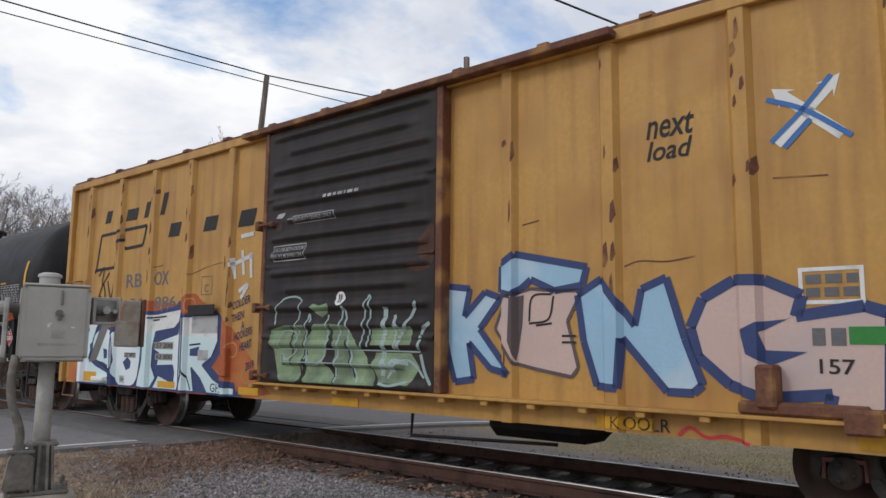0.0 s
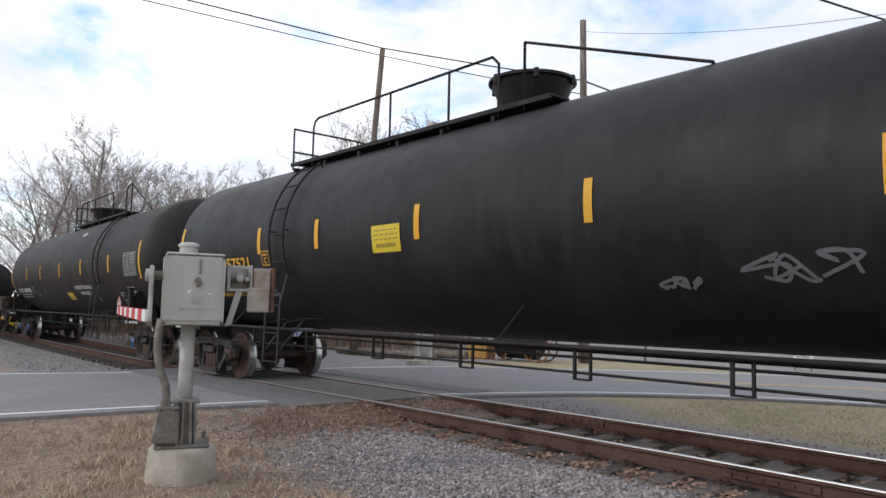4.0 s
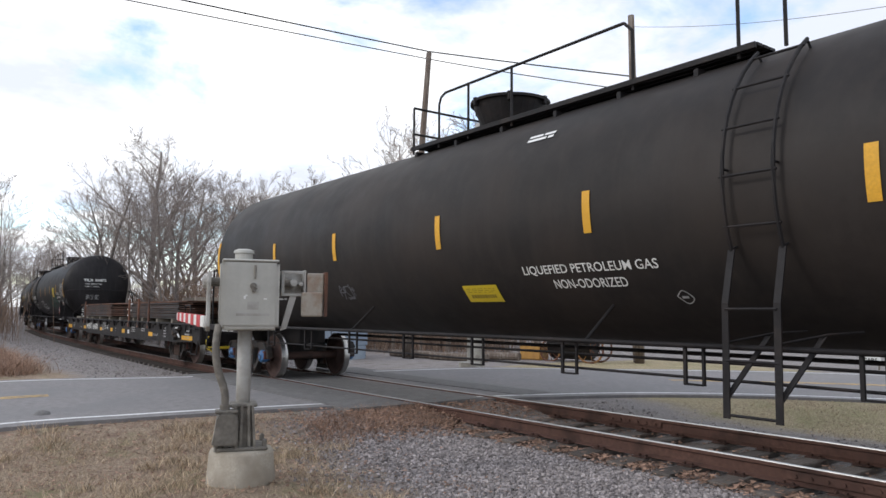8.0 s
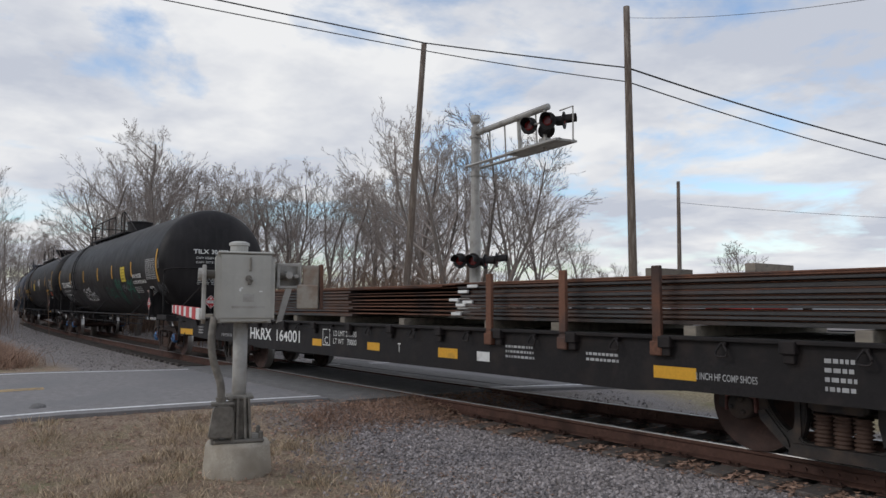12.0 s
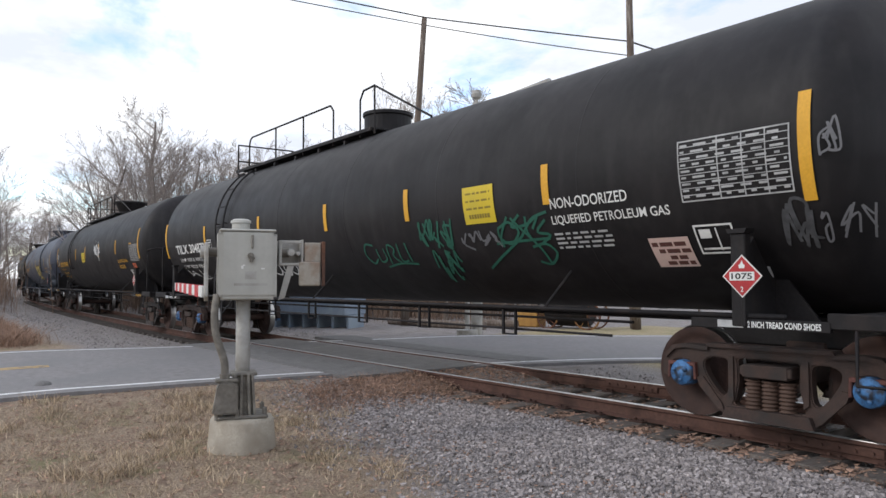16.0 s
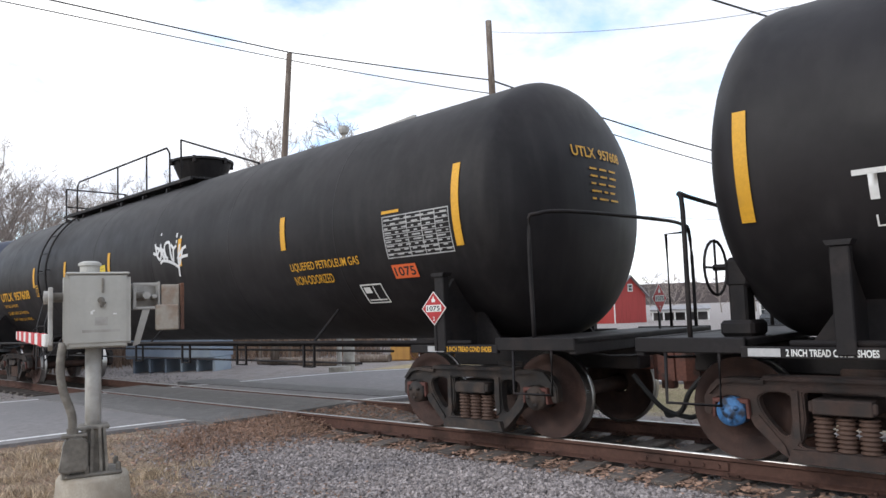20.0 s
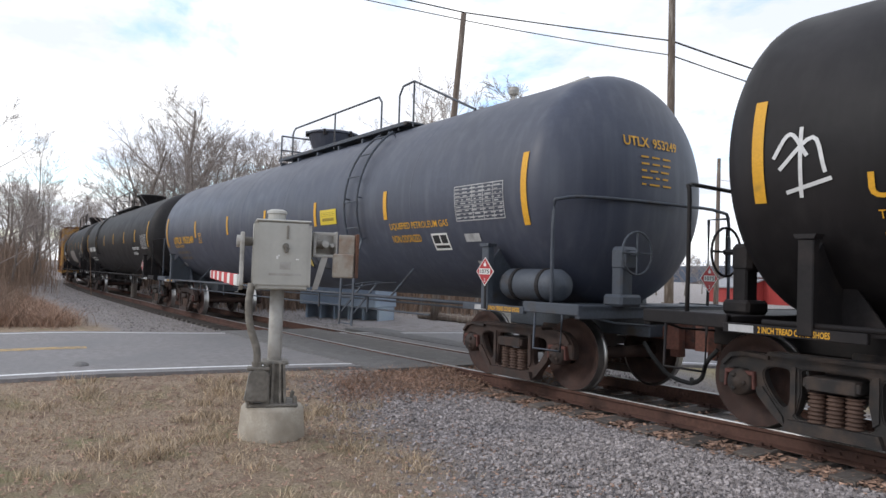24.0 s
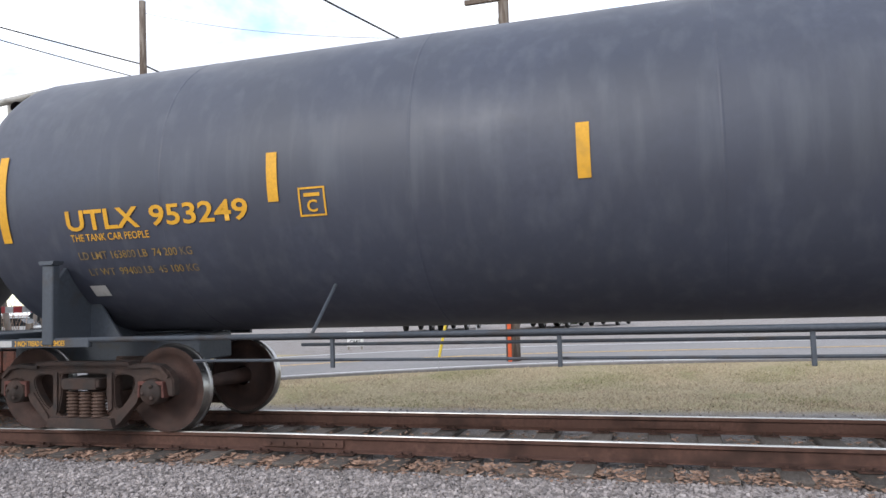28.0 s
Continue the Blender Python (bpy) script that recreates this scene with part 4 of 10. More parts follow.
def tank_car(center, tc, half, shell, frame_m, truck_m, cap, label, stripes, ink, number, marks, number_at, ladder, deck, dome, rings, lading, brake_front, ex):
    car = new_car("tank_car", label, "tank car", center, tc / 2)
    part("tank", tank_bm(half), shell, car, smooth=True)
    for w in rings:
        if abs(w) < half - 0.75:
            part("weld_seam", lathe(bmesh.new(), [(R_TANK - 0.002, w - 0.02), (R_TANK + 0.003, w - 0.008), (R_TANK + 0.003, w + 0.008), (R_TANK - 0.002, w + 0.02)], 72, "x", (0, 0, Z_TANK), caps=False), shell, car, smooth=True)
    h2 = tc / 2
    end = h2 + 1.72
    for k in (-1, 1):
        add_truck(car, k * h2 + ex.get("trucks", (0, 0))[k > 0], truck_m, cap, center)
        part("saddle", saddle_bm(k * h2), frame_m, car)
        bm = bmesh.new()
        a, b = sorted((k * (h2 - 0.95), k * end))
        box(bm, a, b, -0.32, 0.32, 0.72, 1.03, 0.015)
        part("stub_sill", bm, frame_m, car)
        a, b = sorted((k * (h2 + 0.75), k * end))
        bm = boxes((a, b, -1.5, 1.5, 1.04, 1.10), bev=0.008)
        box(bm, a, b, -1.52, -1.44, 0.985, 1.115, 0.01)
        box(bm, a, b, 1.44, 1.52, 0.985, 1.115, 0.01)
        box(bm, *sorted((k * (end - 0.08), k * end)), -1.5, 1.5, 0.95, 1.11, 0.01)
        part("end_platform", bm, frame_m, car)
        # sill bar from the bolster to the platform, with its stencil plate
        a, b = sorted((k * (h2 - 0.5), k * (h2 + 0.78)))
        for y in (-1.50, 1.50):
            part("side_sill", boxes((a, b, y - 0.03, y + 0.03, 0.955, 1.045), bev=0.006), frame_m, car)
        flat = Side(lambda u, v, l: Vector((u, -1.53 - l, v)))
        u0, u1 = sorted((k * (h2 - 0.22), k * (h2 + 0.72)))
        flat.paint("lettering", text_shape("2 INCH TREAD COND SHOES", u0 + 0.29, 0.972, u1 - u0 - 0.30, 0.056, bold=0.025), ink, car)
        flat.paint("stencil_patch", poly_shape(rect(u0, u0 + 0.25, 0.968, 1.032)), "sheet_white", car)
        bm = coupler_bm(k * (end + 0.05), k)
        part("coupler", bm, "coupler_rust", car, "rust-brown knuckle coupler")
        part("air_hose", hose_bm(k * (end + 0.05), k), "rubber", car)
        # end handrail: up from the near corner, over the platform and down the far side
        x0, x1 = k * (h2 + 1.22), k * (h2 + 1.55)
        pts = glide([(x0, -1.47, 1.05), (x0, -1.47, 2.2), (x0 + k * 0.06, -1.40, 2.36), (x0 + k * 0.2, -0.9, 2.40), (x1, 0.4, 2.40), (x1, 1.25, 2.38), (x1, 1.46, 2.2), (x1, 1.47, 1.05)], 4)
        bm = bmesh.new()
        tube(bm, pts, 0.022, 7)
        tube(bm, [(x0, 1.47, 1.1), (x0, 1.47, 2.3), (x1, 1.47, 2.3)], 0.02, 6)
        if ex.get("vee") and k > 0:
            for e in (-1.25, 1.15):
                part("handrail_brace", tube(bmesh.new(), [(x1 - 0.1, -0.1, 2.39), (x1 - 0.1, e, 1.1)], 0.016, 6), frame_m, car)
        # sill steps
        for s in (-1, 1):
            xa, xb = x0 - k * 0.25, x0 + k * 0.22
            tube(bm, [(xa, s * 1.5, 1.0), (xa, s * 1.52, 0.56), (xb, s * 1.52, 0.56), (xb, s * 1.5, 1.0)], 0.016, 6)
        # braces and the cut lever
        tube(bm, [(x1 + k * 0.1, -1.3, 0.98), (x1 + k * 0.16, -0.9, 0.9), (x1 + k * 0.16, -0.2, 0.86)], 0.014, 5)
        part("handrail", bm, frame_m, car, smooth=True)
    # grab pipes and rods along the underside
    zp = ex.get("pipe", 1.07)
    for y in (-1.50, 1.50):
        part("side_pipe", tube(bmesh.new(), [(-h2 - 0.4, y, zp), (h2 + 0.4, y, zp)], 0.026, 8), frame_m, car, smooth=True)
    for e, y, z, r in ((1.6, -1.35, 0.80, 0.016), (2.2, -0.25, 0.88, 0.02), (1.2, 0.5, 0.92, 0.03)):
        part("brake_rod", tube(bmesh.new(), [(-h2 + e, y, z), (h2 - e, y, z)], r, 6), frame_m, car)
    for u in ex.get("hang", (-5.9, -4.4, -2.7, -0.5, 2.5, 4.3, 5.85)):
        bm = bmesh.new()
        box(bm, u - 0.018, u + 0.018, -1.49, -1.46, 0.74, zp, 0.003)
        if not ex.get("single"):
            box(bm, u + 0.15, u + 0.18, -1.44, -1.41, 0.74, zp, 0.003)
            box(bm, u - 0.018, u + 0.18, -1.48, -1.41, 0.735, 0.75)
        part("rod_hanger", bm, frame_m, car)
    for u in ex.get("strut", (-6.1, 0.85, 5.65)):
        for y in (-1, 1):
            part("pipe_strut", tube(bmesh.new(), [(u, y * 1.50, zp), (u + 0.08, y * 1.12, 1.50)], 0.017, 6), frame_m, car)
    k = 1 if brake_front else -1
    # hand brake on its stand
    x = k * (h2 + ex.get("brake", 1.0))
    bm = bmesh.new()
    box(bm, x - 0.08, x + 0.08, -0.95, -0.75, 1.1, 1.75, 0.02)
    box(bm, x - 0.15, x + 0.15, -1.02, -0.66, 1.1, 1.24, 0.03)
    box(bm, x - 0.10, x + 0.12, -0.96, -0.7, 1.52, 1.80, 0.04)
    part("brake_stand", bm, frame_m, car)
    bm = bmesh.new()
    ring = [(x + k * 0.22, -0.85 + 0.25 * math.cos(2 * math.pi * j / 20), 1.72 + 0.25 * math.sin(2 * math.pi * j / 20)) for j in range(21)]
    tube(bm, ring, 0.014, 6, caps=False)
    for j in range(0, 20, 5):
        tube(bm, [ring[j], (x + k * 0.22, -0.85, 1.72)], 0.012, 5)
    tube(bm, [(x, -0.85, 1.72), (x + k * 0.24, -0.85, 1.72)], 0.03, 8)
    part("brake_wheel", bm, frame_m, car)
    # top deck, railing and dome
    a, b = deck
    top = Z_TANK + R_TANK
    deck_m = "frame_black" if shell != "tank_grey" else "frame_grey"
    for s in (-1, 1):
        for o, w, z0, z1 in ((0.76, 0.02, 0.085, 0.02), (0.68, 0.05, 0.05, 0.015), (0.56, 0.05, 0.05, 0.015), (0.44, 0.05, 0.05, 0.015)):
            part("walkway_plank" if w > 0.04 else "walkway_edge", boxes((a, b, s * o - w, s * o + w, top - z0, top - z1), bev=0.003), deck_m, car)
    for q in np.arange(a + 0.15, b, 1.05):
        for s in (-1, 1):
            part("walkway_bracket", boxes((q - 0.03, q + 0.03, *sorted((s * 0.78, s * 0.40)), top - 0.24, top - 0.125), bev=0.004), deck_m, car)
    zt, zb = ex.get("zt", 4.75), top - 0.14
    pts, posts = [], []
    cut0, cut1 = ex["gap"]
    y = -0.72
    pts = [(a + 0.7, y, zb), (a + 0.7, y, zt - 0.16), (a + 0.75, y, zt - 0.05), (a + 0.86, y, zt), (cut0 - 0.12, y, zt), (cut0, y, zt - 0.12), (cut0, y, zb)]
    part("railing", rail_bm(pts, [((q, y, zt), (q, y, zb)) for q in ex["posts"] if a + 0.9 < q < cut0]), deck_m, car)
    far_end = ex["slope_to"]
    pk = ex.get("peak", 0.5)
    pts = [(cut1, y, zb), (cut1, y, zt - 0.12), (cut1 + 0.24 * pk, y, zt + 0.03), (cut1 + pk, y, zt + 0.05), (far_end, y * 0.9, zb + 0.02)]
    part("railing", rail_bm(pts, [((cut1 + pk, y, zt + 0.05), (cut1 + pk, y, zb)), ((far_end, y * 0.9, zb + 0.02), (far_end - 0.05, y * 0.85, zb - 0.12))]), deck_m, car)
    # end guard across the walkway, running down along the far side
    zg = zt - 0.06
    part("end_guard", rail_bm([(a, y, zb), (a, y, zg), (a, 0.72, zg), (a, 0.72, zb)], [((a, 0.72, zg), (a + 2.2, 0.72, zb)), ((a, y, zb + 0.35), (a, 0.72, zb + 0.35))]), deck_m, car)
    bm = lathe(bmesh.new(), [(0.45, top - 0.12), (0.45, top + 0.34), (0.48, top + 0.36), (0.48, top + 0.42), (0.40, top + 0.44), (0.0, top + 0.46)] if ex.get("drum") else [(0.42, top - 0.12), (0.44, top + 0.12), (0.54, top + 0.36), (0.57, top + 0.45), (0.62, top + 0.46), (0.62, top + 0.50), (0.52, top + 0.53), (0.0, top + 0.56)], 32, "z", (dome, 0, 0))
    d = part("dome", bm, shell if shell != "tank_brown" else "frame_black", car, "round valve housing on the walkway", smooth=False)
    for j in range(0 if ex.get("drum") else 6):
        an = 2 * math.pi * j / 6 + 0.3
        part("hinge", box(bmesh.new(), -0.03, 0.03, -0.03, 0.03, top + 0.39, top + 0.52, 0.006, Matrix.Translation((dome + 0.60 * math.cos(an), 0.60 * math.sin(an), 0))), "frame_black", d)
    if ladder is not None:
        side_ladder(car, deck_m, ladder)
    # stripes: tall ones at the ends, short between
    low = ex.get("stripe", -0.02)
    for i, u in enumerate(stripes):
        tall = i in (0, len(stripes) - 1)
        TANK_SIDE.paint("reflector_stripe", poly_shape(rect(u - 0.055, u + 0.055, low - (0.46 if tall else 0.23), low + (0.46 if tall else 0.23))), "paint_yellow", car, label="yellow reflective stripe")
    u0, u1, v0, v1 = number_at
    digits_row(car, u0, u1, v0, v1, marks, number, ink)
    lading(car)
    return car


def data_panel(car, u0, u1, v0, v1, seed):
    """A table of tank data: a pale grid with small rows."""
    p = TANK_SIDE.paint("data_panel", frame_shape(u0, u1, v0, v1, 0.014), "sheet_white", car, label="white-ruled table of tank data")
    rows = 9
    for k in range(1, rows):
        v = v0 + (v1 - v0) * k / rows
        TANK_SIDE.paint("rule", poly_shape(rect(u0, u1, v - 0.004, v + 0.004)), "sheet_white", p)
    for k in (0.38, 0.6, 0.8):
        u = u0 + (u1 - u0) * k
        TANK_SIDE.paint("rule", poly_shape(rect(u - 0.006, u + 0.006, v0, v1)), "sheet_white", p)
    TANK_SIDE.paint("table_row", bars_shape(u0 + 0.03, u1 - 0.03, v0 + 0.02, v1 - 0.02, rows, seed, 0.04, 0.14, 0.07, 0.34), "sheet_white", p, 0.006)


def small_square(car, u0, u1, v0, v1, material="paint_white"):
    p = TANK_SIDE.paint("test_stencil", frame_shape(u0, u1, v0, v1, 0.02), material, car)
    w, h = u1 - u0, v1 - v0
    TANK_SIDE.paint("print_bar", poly_shape(rect(u0 + w * 0.12, u0 + w * 0.42, v0 + h * 0.55, v0 + h * 0.85), rect(u0 + w * 0.55, u0 + w * 0.59, v0 + h * 0.12, v1 - h * 0.12), rect(u0 + w * 0.1, u1 - w * 0.1, v0 + h * 0.15, v0 + h * 0.22)), material, p)


def plate_c(car, u0, u1, v0, v1, material):
    p = TANK_SIDE.paint("plate_stencil", frame_shape(u0, u1, v0, v1, 0.018), material, car)
    w, h = u1 - u0, v1 - v0
    TANK_SIDE.paint("letter", text_shape("C", u0 + w * 0.3, v0 + h * 0.15, w * 0.38, h * 0.42, bold=0.02), material, p)
    TANK_SIDE.paint("print_bar", poly_shape(rect(u0 + w * 0.2, u1 - w * 0.2, v0 + h * 0.68, v0 + h * 0.8)), material, p)


def yellow_sign(car, u0, u1, v0, v1, seed):
    p = TANK_SIDE.paint("emergency_sign", poly_shape(rect(u0, u1, v0, v1)), "sign_yellow", car, label="yellow emergency notice with small dark lines")
    TANK_SIDE.paint("print_bar", bars_shape(u0 + 0.06, u1 - 0.06, v0 + 0.15, v1 - 0.04, 3, seed, 0.05, 0.12, 0.03, 0.26), "sign_ink", p, 0.006)
    TANK_SIDE.paint("print_bar", bars_shape(u0 + 0.10, u1 - 0.10, v0 + 0.06, v0 + 0.13, 1, seed + 7, 0.03, 0.05, 0.012, 0.8), "sign_ink", p, 0.006)


# the placard stands on a bracket by the saddle, clear of the shell
def bracket_side(car, u):
    bm = boxes((u - 0.02, u + 0.02, -1.56, -1.53, 0.98, 1.42), bev=0.004)
    part("placard_post", bm, "frame_black", car)
    return Side(lambda a, v, l: Vector((a, -1.565 - l, v)))


def placard(car, u, z):
    diamond(car, "placard", bracket_side(car, u), u, z, 0.19)


def gas_lettering(car, u, v, w, ink, h=0.13):
    TANK_SIDE.paint("lettering", text_shape("LIQUEFIED PETROLEUM GAS", u, v, w, h, bold=0.006), ink, car)
    TANK_SIDE.paint("lettering", text_shape("NON-ODORIZED", u + 0.01, v - 0.19, w * 0.58, h, bold=0.006), ink, car)


def scribble(seed, u0, u1, v0, v1, k, n=7):
    """Loose spray strokes inside a box."""
    rnd = random.Random(seed)
    out = []
    for i in range(k):
        a = u0 + (u1 - u0) * i / k
        out.append([(a + (u1 - u0) / k * rnd.uniform(-0.3, 1.2), v0 + (v1 - v0) * rnd.random()) for _ in range(n)])
    return out


def tank_a_paint(front_num, o=0.0):
    def paint(car):
        data_panel(car, 7.05 + o, 8.15 + o, -0.54, -0.03, 5)
        p = TANK_SIDE.paint("orange_panel", poly_shape(rect(7.06 + o, 7.47 + o, -0.80, -0.62)), "paint_orange", car, label="orange panel with a product number")
        TANK_SIDE.paint("panel_number", text_shape("1075", 7.09 + o, -0.77, 0.35, 0.12, bold=0.02), "ink_black", p)
        gas_lettering(car, 5.14, -0.58, 1.46, "paint_yellow")
        small_square(car, 6.44, 6.85, -1.14, -0.84)
        yellow_sign(car, -1.61, -0.96, -0.39, -0.01, 2)
        weight_lines(car, -7.52, -0.66, 1.0, ("THE TANK CAR PEOPLE",), "paint_yellow", 0.075)
        weight_lines(car, -7.50, -0.86, 1.45, ("LD LMT 163700 LB  74 300 KG", "LT WT  99300 LB  45 000 KG"), "paint_yellow")
        TANK_SIDE.paint("print_bar", poly_shape(rect(7.05 + o, 7.35 + o, 0.0, 0.035)), "paint_yellow", car)
        plate_c(car, -4.95, -4.68, -0.46, -0.20, "paint_yellow")
        placard(car, 7.88 + o, 1.45)
        end_marks(car, "paint_yellow", "UTLX", front_num)
    return paint


def head_point(car_half, y, z, lift=0.012):
    """Where the front head lies over (y, z)."""
    q = math.sqrt(max(0.0, 1 - (y * y + (z - Z_TANK) ** 2) / R_TANK ** 2))
    return Vector((car_half - 0.70 + 0.70 * q + lift, y, z))


def end_marks(car, ink, mark, number, at=(-0.52, 3.10), hung=1.0, lines=()):
    h = CAR_HALF[0]
    y, z = at
    side = Side(lambda u, v, l: head_point(h, u, v, 0.012 + l), cut_u=[-0.6 + 0.1 * k for k in range(13)], step_v=0.1)
    side.paint("reporting_mark", text_shape(mark, y, z, 0.42, 0.125, bold=0.02), ink, car)
    side.paint("car_number", text_shape(number, y + 0.49, z, 0.50, 0.125, bold=0.02), ink, car)
    for k, body in enumerate(lines):
        side.paint("lettering", text_shape(body, y + 0.07, z - 0.15 - 0.12 * k, 0.75 - 0.12 * k, 0.062, bold=0.004), ink, car)
    drop = 1.05 if lines else 0.0
    side.paint("print_bar", bars_shape(-0.26 - 0.3 * drop, 0.30 - 0.3 * drop, 2.58 - 0.6 * drop, 3.02 - 0.8 * drop, 5, 11, 0.06, 0.22, 0.06, 0.26), ink, car)
    # placard on the end, hung from the platform rail
    bm = boxes((h + 0.06, h + 0.08, hung - 0.02, hung + 0.02, 1.1, 1.4), bev=0.003)
    part("placard_post", bm, "frame_black", car)
    diamond(car, "placard", Side(lambda u, v, l: Vector((h + 0.085 + l, u, v))), hung, 1.47, 0.19)


CAR_HALF = [9.75]
RINGS = (-8.9, -6.8, -4.2, -1.6, 1.0, 3.6, 6.2, 8.9)
COMMON = dict(gap=(0.05, 0.52), peak=0.0, posts=(-2.37, -0.96), slope_to=3.1, zt=4.86, strut=(-6.1, 0.85, 5.65), hang=(-5.2, -3.4, -1.6, 0.22, 1.98, 3.7, 5.4))

CAR_HALF[0] = 9.28
car_a = tank_car(38.8, 15.9, 9.28, "tank_black", "frame_black", "truck_dark", "truck_dark", "matte black liquefied gas tank car with yellow lettering and stripes", (-8.5, -5.02, -3.1, -0.6, 2.2, 5.0, 8.43), "paint_yellow", "957521", "UTLX", (-7.57, -5.46, -0.49, -0.28), -4.25, (-5.4, 1.0), 0.0, RINGS, tank_a_paint("957521"), False, COMMON)
TANK_SIDE.paint("chalk_tag", stroke_shape([[(-5.6, -0.98), (-5.45, -0.85), (-5.3, -0.95), (-5.35, -1.12), (-5.55, -1.1), (-5.6, -0.98)], [(-5.52, -0.95), (-5.48, -1.0)], [(-5.42, -0.95), (-5.38, -1.0)]], 0.022), "spray_grey", car_a)
TANK_SIDE.paint("chalk_tag", stroke_shape(scribble(3, -5.22, -4.75, -1.06, -0.9, 3), 0.03), "spray_grey", car_a)
TANK_SIDE.paint("chalk_tag", stroke_shape(scribble(4, 2.9, 3.3, -1.0, -0.85, 3) + scribble(5, 3.8, 4.7, -0.95, -0.65, 3), 0.035), "spray_grey", car_a)


def tank_b_paint(car):
    data_panel(car, 7.02, 8.03, -0.46, 0.12, 15)
    TANK_SIDE.paint("lettering", text_shape("LIQUEFIED PETROLEUM GAS", 1.58, -0.78, 1.97, 0.13, bold=0.008), "paint_white", car)
    TANK_SIDE.paint("lettering", text_shape("NON-ODORIZED", 2.02, -0.96, 1.07, 0.12, bold=0.008), "paint_white", car)
    yellow_sign(car, 0.28, 0.98, -1.14, -0.87, 12)
    TANK_SIDE.paint("print_bar", bars_shape(-7.2, -5.4, -1.05, -0.85, 2, 18, 0.12, 0.35, 0.06, 0.4), "sheet_white", car)
    TANK_SIDE.paint("stencil", stroke_shape([[(3.62, -1.10), (3.71, -1.03), (3.80, -1.13), (3.71, -1.20), (3.62, -1.10)]], 0.012), "sheet_white", car)
    TANK_SIDE.paint("print_bar", poly_shape(rect(3.67, 3.75, -1.13, -1.10)), "sheet_white", car)
    small_square(car, 6.0, 6.4, -1.2, -0.9, "sheet_white")
    TANK_SIDE.paint("print_bar", bars_shape(6.9, 7.5, -0.95, -0.72, 2, 19, 0.15, 0.3, 0.05, 0.4), "sheet_white", car)
    plate_c(car, -4.85, -4.58, -0.84, -0.58, "sheet_white")
    TANK_SIDE.paint("print_bar", bars_shape(1.5, 1.95, 0.98, 1.12, 2, 21, 0.2, 0.4, 0.03, 0.6), "paint_white", car)
    for u, s in ((-4.3, 31), (-3.1, 32)):
        TANK_SIDE.paint("chalk_tag", stroke_shape(scribble(s, u, u + 0.5, -1.05, -0.75, 3), 0.02), "spray_grey", car)
    placard(car, 6.95, 1.45)
    end_marks(car, "paint_white", "CTCX", "780505")


CAR_HALF[0] = 9.07
car_b = tank_car(19.28, 15.35, 9.07, "tank_brown", "frame_black", "truck_dark", "blue_paint", "brownish black liquefied gas tank car with white lettering", (-8.4, -5.36, -2.94, 0.02, 2.74, 5.67, 8.3), "paint_white", "780505", "CTCX", (-7.44, -5.21, -0.80, -0.64), 4.68, (-1.78, 4.3), -0.2, (-8.8, 8.8), tank_b_paint, False, dict(stripe=-0.095, trucks=(-0.12, -0.12), gap=(2.74, 4.09), posts=(-0.34, 0.63), slope_to=6.2, zt=4.86, pipe=1.11, strut=(-6.2, -2.4, 2.66), hang=(-5.7, -4.1, -2.5, -0.9, 0.69, 2.3, 3.9, 5.5)))


